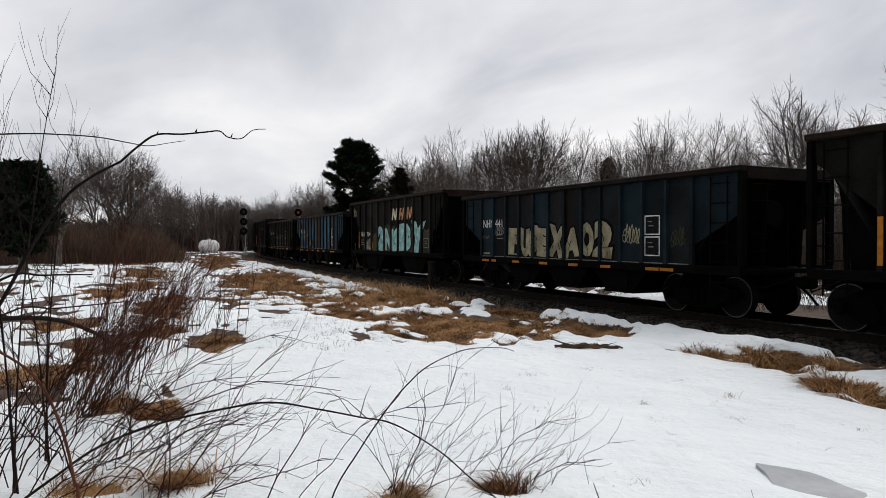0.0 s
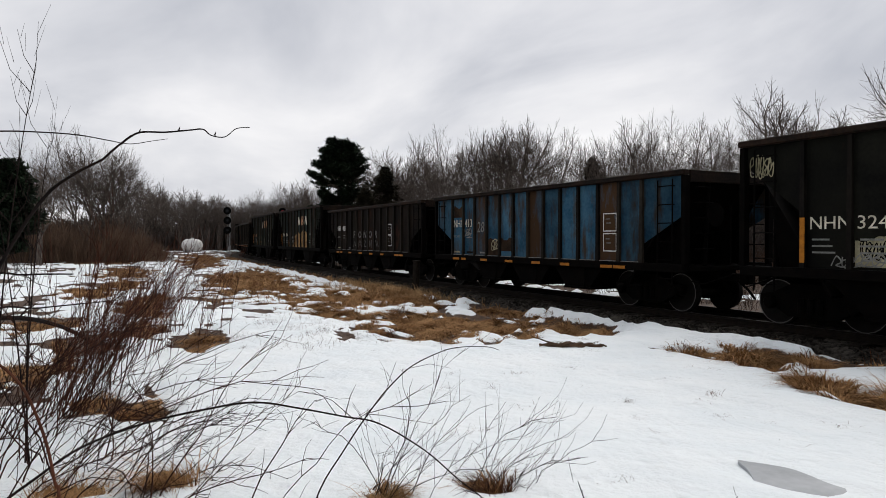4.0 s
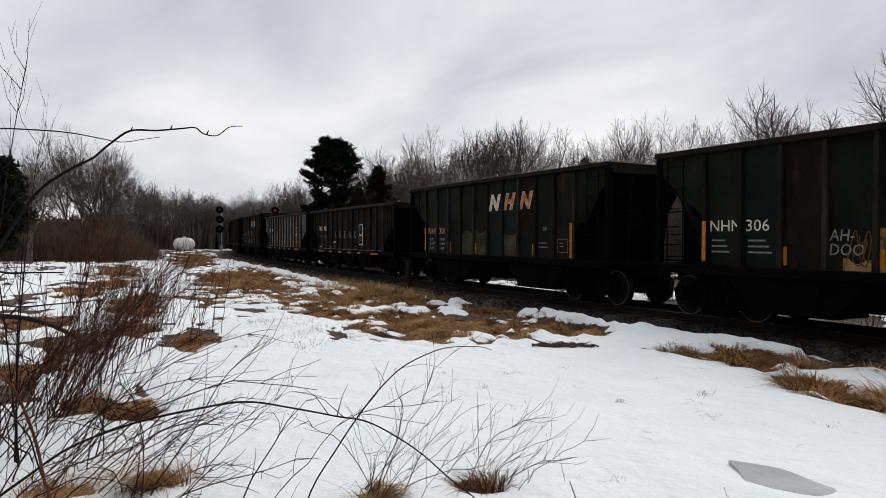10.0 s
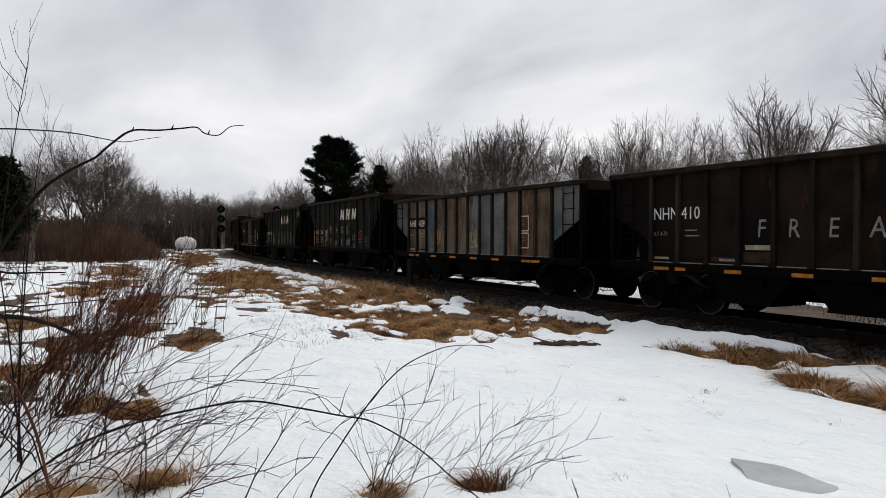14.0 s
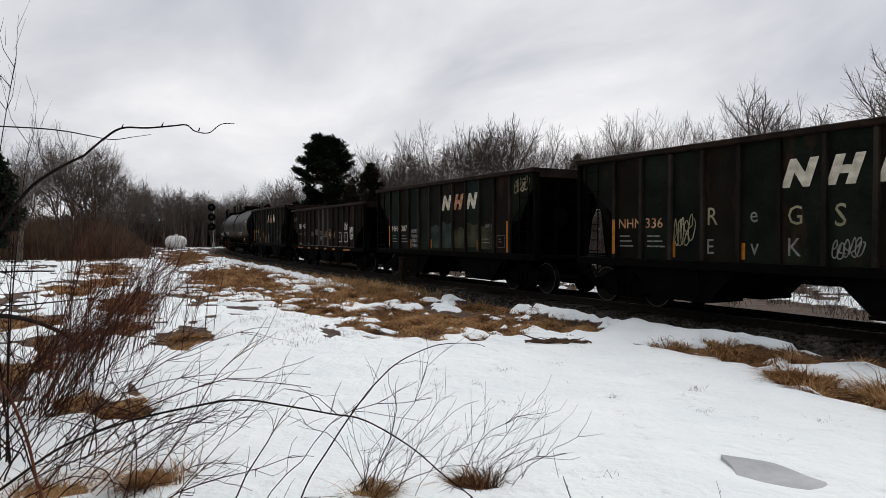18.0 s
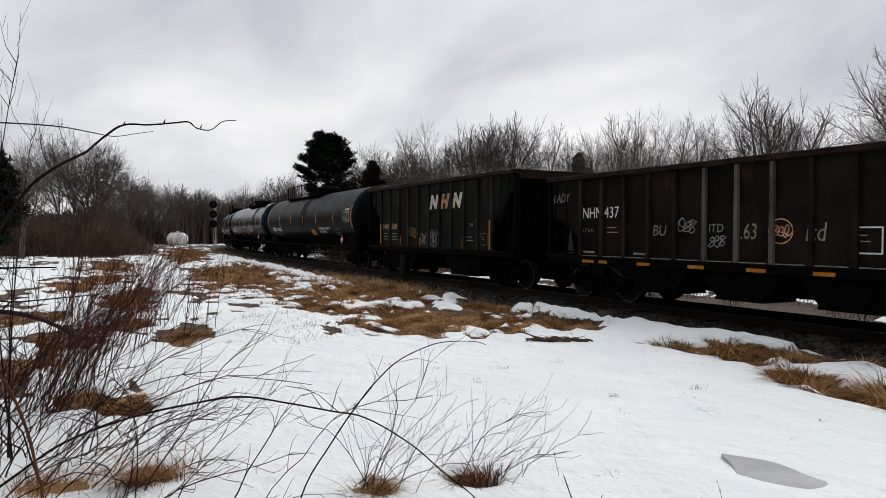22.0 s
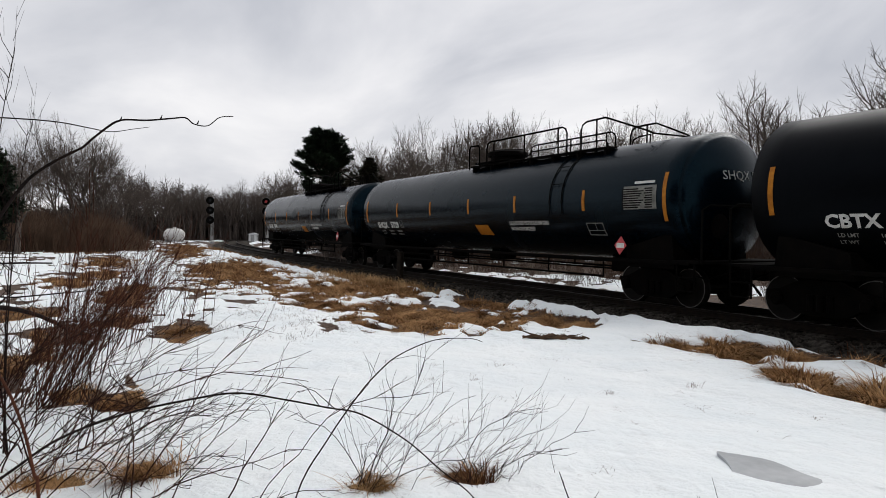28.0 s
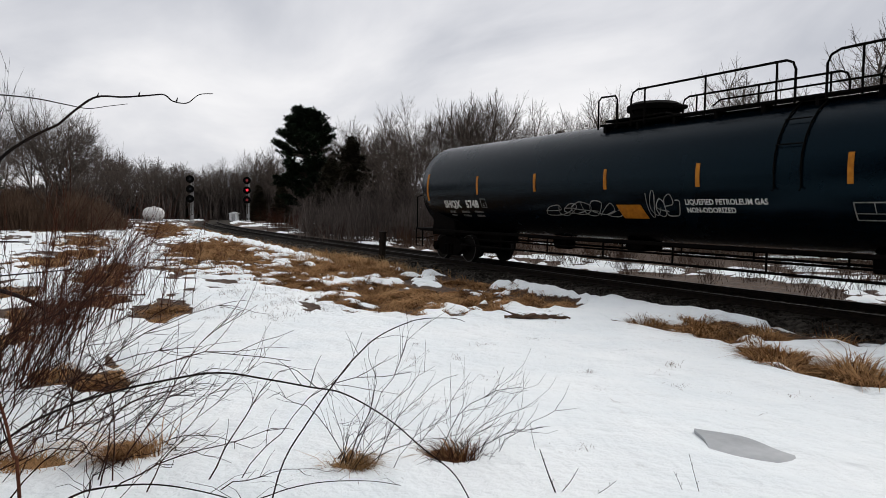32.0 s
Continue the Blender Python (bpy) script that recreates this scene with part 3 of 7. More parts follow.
def gz(x, y):
    """The ground's height, from a table where the place is seen near."""
    a, b = (x + 135) / 0.2, (y + 24) / 0.2
    i, j = int(a), int(b)
    if a < 0 or b < 0 or i >= len(GRID_X) - 1 or j >= len(GRID_Y) - 1:
        return float(ground_height(np.array([x]), np.array([y]))[0])
    a, b = a - i, b - j
    lo, hi = GRID_Z[j], GRID_Z[j + 1]
    return (lo[i] * (1 - a) + lo[i + 1] * a) * (1 - b) + (hi[i] * (1 - a) + hi[i + 1] * a) * b


def build_puddle():
    rim = [(-3.90, 4.69), (-3.84, 4.74), (-3.70, 4.83), (-3.56, 4.89), (-3.40, 4.88), (-3.24, 4.85), (-3.04, 4.85), (-2.88, 4.82), (-2.78, 4.70), (-2.80, 4.52), (-2.94, 4.36), (-3.12, 4.28), (-3.30, 4.29), (-3.46, 4.36), (-3.62, 4.50), (-3.72, 4.58)]
    rim = [(0.965 * a, 0.965 * b) for a, b in rim]
    ring, n = [], len(rim)
    for i in range(n):
        p = [Vector(rim[(i + k) % n]) for k in (-1, 0, 1, 2)]
        for j in range(4):
            t = j / 4
            q = 0.5 * ((2 * p[1]) + (p[2] - p[0]) * t + (2 * p[0] - 5 * p[1] + 4 * p[2] - p[3]) * t * t + (3 * p[1] - p[0] - 3 * p[2] + p[3]) * t ** 3)
            ring.append((q.x, q.y))
    m = len(ring)
    z = max(gz(x, y) for x, y in ring[::3]) * 0.25 + gz(*PUDDLE) * 0.75 + 0.006
    v = [(x, y, z) for x, y in ring] + [(x, y, z - 0.15) for x, y in ring] + [(*PUDDLE, z)]
    f = [(k, (k + 1) % m, 2 * m) for k in range(m)] + [(m + k, m + (k + 1) % m, (k + 1) % m, k) for k in range(m)]
    ob = mesh_object("puddle", v, f, M_ICE)
    tagged(ob, "grey slushy meltwater puddle in the snow", "puddle", kind="structure")


build_puddle()


# ---- railway line ----
def build_line():
    v, f = shape()
    fine = [-40 + 0.35 * i for i in range(320)] + [72 + 2.0 * i for i in range(60)]
    for q in fine:
        for o, z in [(-2.9, -0.62), (-2.55, -0.49), (-2.2, -0.42), (-1.85, -0.32), (-1.6, -0.22), (-1.0, -0.2), (0, -0.2), (1.0, -0.2), (1.7, -0.2), (2.3, -0.33), (3.0, -0.60)]:
            v.append(beside(q, o + random.uniform(-0.06, 0.06), z + random.uniform(-0.035, 0.035)))
    n = 11
    for i in range(len(fine) - 1):
        for k in range(n - 1):
            f.append((i * n + k, (i + 1) * n + k, (i + 1) * n + k + 1, i * n + k + 1))
    bed = mesh_object("track_bed", v, f, M_BALLAST)
    tagged(bed, "dark crushed stone track bed with sooty shoulders", "track bed", kind="structure")
    # loose stones on the near shoulder
    v, f = shape()
    for _ in range(9000):
        q = random.uniform(-6, 34) if random.random() < 0.8 else random.uniform(30, 60)
        o = random.uniform(-2.35, -0.9)
        z = -0.2 - max(0, -1.6 - o) * 0.48
        p = Vector(beside(q, o, z))
        r = random.uniform(0.025, 0.06)
        b = len(v)
        m = Euler((random.uniform(0, 6), random.uniform(0, 6), random.uniform(0, 6))).to_matrix()
        for d in ((1, 0, 0), (-1, 0, 0), (0, 1, 0), (0, -1, 0), (0, 0, 1), (0, 0, -1)):
            v.append(tuple(p + m @ (Vector(d) * r * random.uniform(0.6, 1.2))))
        f.extend([(b + a, b + c, b + e) for a, c, e in ((0, 2, 4), (2, 1, 4), (1, 3, 4), (3, 0, 4), (2, 0, 5), (1, 2, 5), (3, 1, 5), (0, 3, 5))])
    st = mesh_object("loose_stones", v, f, M_BALLAST)
    tagged(st, "loose sooty ballast stones along the track shoulder", "stones", kind="stuff")
    # two rails
    prof = [(-0.07, -0.172), (0.07, -0.172), (0.07, -0.158), (0.012, -0.135), (0.012, -0.045), (0.036, -0.034), (0.036, -0.004), (-0.036, -0.004), (-0.036, -0.034), (-0.012, -0.045), (-0.012, -0.135), (-0.07, -0.158)]
    qs = [-60 + 1.5 * i for i in range(150)]
    for side in (-1, 1):
        v, f = shape()
        n = len(prof)
        for q in qs:
            v.extend([beside(q, side * RAIL_GAUGE / 2 + a, b) for a, b in prof])
        for i in range(len(qs) - 1):
            for k in range(n):
                k2 = (k + 1) % n
                f.append((i * n + k, i * n + k2, (i + 1) * n + k2, (i + 1) * n + k))
        rail = mesh_object("rail", v, f, M_RAIL)
        tagged(rail, "rusty steel rail with a worn bright head", "rail", group="rails of the line", kind="structure")
        v, f = shape()
        for q in qs:
            v.extend([beside(q, side * RAIL_GAUGE / 2 + a, b) for a, b in ((-0.03, -0.004), (0.03, -0.004), (0.03, 0.0), (-0.03, 0.0))])
        for i in range(len(qs) - 1):
            for k in range(4):
                k2 = (k + 1) % 4
                f.append((i * 4 + k, i * 4 + k2, i * 4 + 4 + k2, i * 4 + 4 + k))
        part("rail_head", (v, f), M_RAILTOP, rail, "worn bright rail head")


build_line()


# ---- signals, tank, shed, poles ----
def build_signal(q, off, height, lit, heads_off):
    x, y, _ = beside(q, off, 0)
    base = gz(x, y)
    th = empty("railway_signal", pose(x, y, base, 0, 0, 82))
    part("mast", add_tube(shape(), [(0, 0, 0), (0, 0, height)], 0.065, 10), M_GALV, th, "grey galvanised mast")
    part("foundation", add_box(shape(), -0.3, 0.3, -0.3, 0.3, -0.3, 0.25, 0.04), M_GALV, th)
    part("relay_box", add_box(shape(), -0.2, 0.2, 0.12, 0.4, 0.5, 1.1, 0.03), M_GALV, th)
    part("ladder", add_tube(add_tube(shape(), [(-0.2, 0.25, 0.2), (-0.2, 0.25, height)], 0.02, 5), [(0.2, 0.25, 0.2), (0.2, 0.25, height)], 0.02, 5), M_GALV, th)
    for k in range(3):
        z = height - 0.45 - 1.38 * k
        head = part("signal_head", add_spun(shape(), [(-0.10, 0.02), (-0.10, 0.50), (-0.06, 0.54), (0.02, 0.54), (0.06, 0.16), (0.25, 0.14)], (heads_off, -0.14, z), "y", 20), M_BLACKP, th, "round black signal target with hooded lens")
        glass = lit[k]
        part("lens", add_spun(shape(), [(-0.02, 0.16 if glass is not M_DARKLENS else 0.12), (0.0, 0.18), (0.02, 0.18)], (heads_off, -0.26, z), "y", 16), glass, head)
        hood = shape()
        for j in range(9):
            w = math.pi * j / 8
            for yy in (-0.2, -0.5):
                hood[0].append((heads_off + 0.2 * math.cos(w), yy, z + 0.2 * math.sin(w)))
        hood[1].extend([(2 * j, 2 * j + 1, 2 * j + 3, 2 * j + 2) for j in range(8)])
        part("hood", hood, M_BLACKP, head)
        part("bracket", add_tube(shape(), [(0, 0, z), (heads_off, -0.02, z)], 0.05, 6), M_BLACKP, th)
    return th


sig = build_signal(101.5, -2.6, 6.55, (M_DARKLENS, M_DARKLENS, M_DARKLENS), -0.25)
tagged(sig, "three-head railway signal on a grey mast with all lamps dark", "signal", group="signals at the bend")
sig = build_signal(101.5, 5.0, 6.35, (M_REDDIM, M_REDLAMP, M_REDDIM), -0.2)
tagged(sig, "three-head railway signal on a grey mast with a lit red lamp", "signal", group="signals at the bend")


def build_storage_tank():
    x, y = -110.5, 13.6
    th = empty("storage_tank", pose(x, y, gz(x, y) - 0.05, 0, 0, 30))
    prof = [(-1.75 - 0.0, 0.05), (-1.72, 0.38), (-1.6, 0.68), (-1.38, 0.88), (-1.1, 0.98), (1.1, 0.98), (1.38, 0.88), (1.6, 0.68), (1.72, 0.38), (1.75, 0.05)]
    part("shell", add_spun(shape(), prof, (0, 0, 1.12), "x", 32), M_WHITETANK, th, "chalky white steel shell", smooth=True)
    for xx in (-1.0, 1.0):
        part("saddle", add_box(shape(), xx - 0.15, xx + 0.15, -0.8, 0.8, -0.1, 0.62, 0.02), M_GALV, th)
        part("band", add_spun(shape(), [(-0.05, 0.99), (0.05, 0.99)], (xx * 0.7, 0, 1.12), "x", 28), M_WHITETANK, th)
    part("manhole", add_spun(shape(), [(0, 0.25), (0.22, 0.25), (0.24, 0.2)], (0.1, 0, 2.05), "z", 14), M_WHITETANK, th)
    tagged(th, "white horizontal storage tank standing on saddles in grass", "storage tank")


build_storage_tank()


def build_shed():
    x, y = -114, 26.2
    z = gz(x, y)
    th = empty("relay_shed", pose(x, y, z, 0, 0, 60) @ Matrix.Scale(0.68, 4))
    part("wall", add_box(shape(), -0.95, 0.95, -0.8, 0.8, 0.0, 1.85, 0.02), M_SHED, th)
    part("roof", add_prism(shape(), [(-1.1, 1.86), (1.1, 1.86), (1.1, 1.95), (0, 2.28), (-1.1, 1.95)], -0.95, 0.95), M_SHED, th)
    part("door", add_box(shape(), -0.4, 0.4, -0.84, -0.805, 0.1, 1.7, 0.01), M_GALV, th)
    part("vent", add_box(shape(), 0.955, 0.985, -0.25, 0.25, 1.3, 1.6, 0.008), M_GALV, th)
    tagged(th, "small white equipment shed beside the railway line", "shed")


build_shed()


def build_pole(x, y, h):
    th = empty("utility_pole", pose(x, y, gz(x, y), 0, 0, 20))
    part("pole", add_tube(shape(), [(0, 0, -0.2), (0, 0, h * 0.5), (0.02, 0, h)], [0.15, 0.13, 0.1], 8), M_POLE, th)
    arm = part("crossarm", add_box(shape(), -1.1, 1.1, -0.06, 0.06, h - 0.6, h - 0.48, 0.01), M_POLE, th)
    for a in (-0.9, -0.4, 0.4, 0.9):
        part("insulator", add_spun(shape(), [(0, 0.03), (0.1, 0.05), (0.16, 0.02)], (a, 0, h - 0.48), "z", 8), M_GALV, arm)
    tagged(th, "weathered grey wooden utility pole at the wood's edge", "utility pole")


build_pole(-125, 4.6, 10.8)


def build_log():
    th = empty("fallen_log", pose(-10.05, 7.72, gz(-10.05, 7.72) + 0.005, 0, 0, 62) @ Matrix.Diagonal((0.85, 0.62, 0.8, 1)))
    rl = random.Random(4)
    for k, (x0, x1, r, yy) in enumerate(((-0.66, 0.58, 0.062, 0.0), (-0.2, 0.74, 0.048, -0.13), (-0.5, 0.25, 0.040, 0.11), (-0.1, 0.5, 0.035, 0.2))):
        n = 14
        pts = [(x0 + (x1 - x0) * i / n, yy + 0.03 * math.sin(i * 0.8 + k) + rl.gauss(0, 0.02), 0.02 + rl.gauss(0, 0.016)) for i in range(n + 1)]
        log = shape()
        add_tube(log, pts, [r * (0.3 + 0.7 * math.sin(math.pi * (i + 0.6) / (n + 1.2))) * rl.uniform(0.55, 1.25) for i in range(n + 1)], 9)
        log[0][:] = [(x + rl.gauss(0, 0.010), y + rl.gauss(0, 0.010), z + rl.gauss(0, 0.010)) for x, y, z in log[0]]
        part("trunk" if k == 0 else "split_piece", log, M_LOG, th)
    part("branch_stub", add_tube(shape(), [(-0.3, 0, 0.05), (-0.5, 0.03, 0.10), (-0.66, 0.08, 0.16), (-0.78, 0.1, 0.18), (-0.84, 0.14, 0.25)], [0.022, 0.018, 0.014, 0.010, 0.004], 6), M_LOG, th)
    for k in range(9):
        x, y, way = rl.uniform(-0.5, 0.6), rl.uniform(-0.1, 0.15), rl.uniform(-0.5, 0.5)
        part("twig", add_tube(shape(), [(x, y, 0.05), (x + 0.09, y + 0.09 * way, 0.09 + rl.uniform(-0.03, 0.03)), (x + 0.22, y + 0.2 * way, 0.08 + rl.uniform(-0.04, 0.06))], [0.007, 0.005, 0.002], 4), M_LOG, th)
    tagged(th, "rotten brown log lying half sunk in snow", "log")


build_log()
# an old tie post beside the line
def build_stub():
    x, y, _ = beside(24.6, -2.05, 0)
    th = empty("track_post", pose(x, y, gz(x, y) - 0.05, 0, 2, 15))
    part("post", add_box(shape(), -0.12, 0.12, -0.10, 0.10, 0.0, 1.42, 0.03), M_TIE, th)
    part("cap", add_box(shape(), -0.135, 0.135, -0.115, 0.115, 1.40, 1.46, 0.015), M_TIE, th)
    tagged(th, "short dark timber post beside the railway line", "post")


build_stub()


# ---- the train ----
def lettering(text, size, mat, parent, x, z, y, name="lettering", shear=0.0, width=1.0, label="", flip=False, bold=0.0):
    """Flat lettering on a car's near side, from x along the car, z its base, y its plane."""
    cu = bpy.data.curves.new(name, "FONT")
    cu.body, cu.size, cu.shear, cu.extrude, cu.resolution_u = text, size, shear, 0.002, 2
    cu.offset = bold
    tmp = bpy.data.objects.new(name, cu)
    me = bpy.data.meshes.new_from_object(tmp)
    bpy.data.objects.remove(tmp)
    co = np.empty(len(me.vertices) * 3)
    me.vertices.foreach_get("co", co)
    co = co.reshape(-1, 3)
    out = np.stack([co[:, 0] * width, np.full(len(co), -0.0) - co[:, 2], co[:, 1]], 1)
    me.vertices.foreach_set("co", out.ravel())
    me.materials.clear()
    me.materials.append(mat)
    ob = new(name, me)
    ob.parent = parent
    ob.location = (x, y, z)
    tagged(ob, kind="stuff" if len(text) > 1 else "")
    if label:
        tagged(ob, label)
    return ob


def on_shell(ob, radius, zc):
    """Bends flat lettering or a flat sign round a tank shell."""
    me = ob.data
    co = np.empty(len(me.vertices) * 3)
    me.vertices.foreach_get("co", co)
    co = co.reshape(-1, 3)
    z = co[:, 2] + ob.location.z - zc
    lift = -co[:, 1] - 0.0
    w = z / radius
    r = radius + 0.006 + np.clip(lift, 0, 0.004)
    co[:, 1] = -np.cos(w) * r
    co[:, 2] = zc + np.sin(w) * r
    ob.location = (ob.location.x, 0, 0)
    me.vertices.foreach_set("co", co.ravel())


def plate(name, parent, mat, x0, x1, z0, z1, y, thick=0.006, label="", rows=1, slant=0.0):
    """A thin flat plate on the near side (rows: cuts up its height, for bending)."""
    v, f = shape()
    for k in range(rows + 1):
        z = z0 + (z1 - z0) * k / rows
        sx = slant * (k / rows)
        for yy in (0, -thick):
            v.extend([(x0 + sx, yy, z - z0), (x1 + sx, yy, z - z0)])
    for k in range(rows):
        b = 4 * k
        f.extend([(b + 2, b + 3, b + 7, b + 6), (b + 1, b, b + 4, b + 5), (b, b + 2, b + 6, b + 4), (b + 3, b + 1, b + 5, b + 7)])
    f.extend([(0, 1, 3, 2), (4 * rows + 2, 4 * rows + 3, 4 * rows + 1, 4 * rows)])
    ob = mesh_object(name, v, f, mat, parent)
    ob.location = (0, y, z0)
    if label:
        tagged(ob, label)
    return ob


def make_truck(parent, x):
    """A two-axle truck with its side frames; its wheelsets turn."""
    tr = empty("truck")
    tr.parent = parent
    tr.location = (x, 0, 0)
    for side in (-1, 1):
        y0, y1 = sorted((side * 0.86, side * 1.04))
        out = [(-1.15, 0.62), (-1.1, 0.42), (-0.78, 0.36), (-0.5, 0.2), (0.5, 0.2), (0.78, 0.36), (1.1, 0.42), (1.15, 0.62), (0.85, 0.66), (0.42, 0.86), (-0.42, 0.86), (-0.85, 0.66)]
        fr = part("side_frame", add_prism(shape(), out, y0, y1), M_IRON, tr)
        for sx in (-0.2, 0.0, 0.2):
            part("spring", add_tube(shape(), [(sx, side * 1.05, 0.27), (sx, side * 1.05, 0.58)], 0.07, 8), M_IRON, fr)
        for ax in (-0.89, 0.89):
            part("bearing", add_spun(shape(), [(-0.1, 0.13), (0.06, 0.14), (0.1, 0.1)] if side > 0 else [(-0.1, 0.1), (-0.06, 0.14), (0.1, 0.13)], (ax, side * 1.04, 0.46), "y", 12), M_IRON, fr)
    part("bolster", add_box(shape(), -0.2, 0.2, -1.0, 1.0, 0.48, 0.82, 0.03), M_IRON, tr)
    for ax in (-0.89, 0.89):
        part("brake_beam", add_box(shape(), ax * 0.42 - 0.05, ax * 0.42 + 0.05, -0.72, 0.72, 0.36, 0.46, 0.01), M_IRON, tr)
        ws = shape()
        prof = [(-0.86, 0.08), (-0.80, 0.15), (-0.79, 0.40), (-0.80, 0.438), (-0.80, 0.457), (-0.69, 0.462), (-0.66, 0.487), (-0.64, 0.487), (-0.63, 0.41), (-0.66, 0.2), (-0.6, 0.09), (0.6, 0.09), (0.66, 0.2), (0.63, 0.41), (0.64, 0.487), (0.66, 0.487), (0.69, 0.462), (0.80, 0.457), (0.80, 0.438), (0.79, 0.40), (0.80, 0.15), (0.86, 0.08)]
        add_spun(ws, prof, (0, 0, 0), "y", 24)
        w = part("wheelset", ws, M_WHEEL, tr, "steel wheelset")
        w.location = (ax, 0, 0.46)
        w.data.materials.append(M_TREAD)
        # the rim's rubbed face belongs to the wheel mesh
        for p in w.data.polygons:
            if all(abs(abs(w.data.vertices[i].co.y) - 0.80) < 0.004 and math.hypot(w.data.vertices[i].co.x, w.data.vertices[i].co.z) > 0.435 for i in p.vertices):
                p.material_index = 1
    return tr


TRUCK = None
WHEELS = []


def add_truck(parent, x):
    global TRUCK
    if TRUCK is None:
        TRUCK = make_truck(parent, x)
        tr = TRUCK
    else:
        tr = copy_thing(TRUCK, Matrix.Translation((x, 0, 0)))
        tr.parent = parent
    tr.name = "truck"
    for o in tr.children_recursive:
        if o.name.startswith("wheelset"):
            WHEELS.append((o, o.location.copy()))
    return tr


def add_coupler(parent, end, x, z=0.84):
    s = add_box(shape(), min(x, x + end * 0.42), max(x, x + end * 0.42), -0.09, 0.09, z - 0.1, z + 0.1, 0.02)
    add_box(s, min(x + end * 0.30, x + end * 0.56), max(x + end * 0.30, x + end * 0.56), -0.16, 0.14, z - 0.14, z + 0.14, 0.04)
    c = part("coupler", s, M_IRON, parent)
    part("air_hose", add_tube(shape(), [(x, 0.25, z - 0.1), (x + end * 0.25, 0.27, z - 0.3), (x + end * 0.45, 0.25, z - 0.5)], 0.03, 6), M_IRON, c)
    part("cut_lever", add_tube(shape(), [(x - end * 0.02, -1.3, z - 0.05), (x + end * 0.12, -1.1, z - 0.12), (x + end * 0.14, 0, z + 0.1)], 0.016, 5), M_IRON, c)


def add_ladder(parent, x, y, z0, z1, across, rungs, along):
    """Rungs on a car's side (along) or end, each a part."""
    if along:
        s = shape()
        for xx in (x, x + across):
            add_tube(s, [(xx, y + 0.01, z0 - 0.15), (xx, y + 0.01, z1 + 0.15)], 0.018, 5)
        lad = part("ladder", s, M_IRON, parent)
    else:
        lad = empty("ladder")
        lad.parent = parent
    for k in range(rungs):
        z = z0 + (z1 - z0) * k / (rungs - 1)
        if along:
            pts = [(x, y + 0.07, z), (x, y, z), (x + across, y, z), (x + across, y + 0.07, z)]
        else:
            d = 0.09 if x > 0 else -0.09
            pts = [(x, y, z), (x + d, y, z), (x + d, y + across, z), (x, y + across, z)]
        part("rung", add_tube(shape(), pts, 0.014, 5), M_IRON, lad)
    return lad


PANEL_MIX = {}
PANEL_MIX[M_TALL[0]] = [M_TALL[0], M_TALL[0], M_TALL[0], M_PANEL_BROWN, M_PANEL_TEAL]
PANEL_MIX[M_TALL[1]] = [M_TALL[1], M_TALL[1], M_TALL[0], M_PANEL_BROWN]
PANEL_MIX[M_LOW_BROWN] = [M_LOW_BROWN, M_LOW_BROWN, M_LOW_BROWN, M_PANEL_RUST, M_PANEL_BROWN]
PANEL_MIX[M_BLUE_WHITE] = [M_BLUE_WHITE, M_PANEL_TAN, M_PANEL_TAN, M_BLUE_WHITE]
PANEL_MIX[M_BLUE_BRIGHT] = [M_BLUE_BRIGHT, M_BLUE_BRIGHT, M_PANEL_STAINED, M_BLUE_BRIGHT]
PANEL_MIX[M_BLUE_DARK] = [M_BLUE_DARK, M_PANEL_GREYBLUE, M_PANEL_GREYBLUE, M_BLUE_DARK]
paint_rnd = random.Random(515)


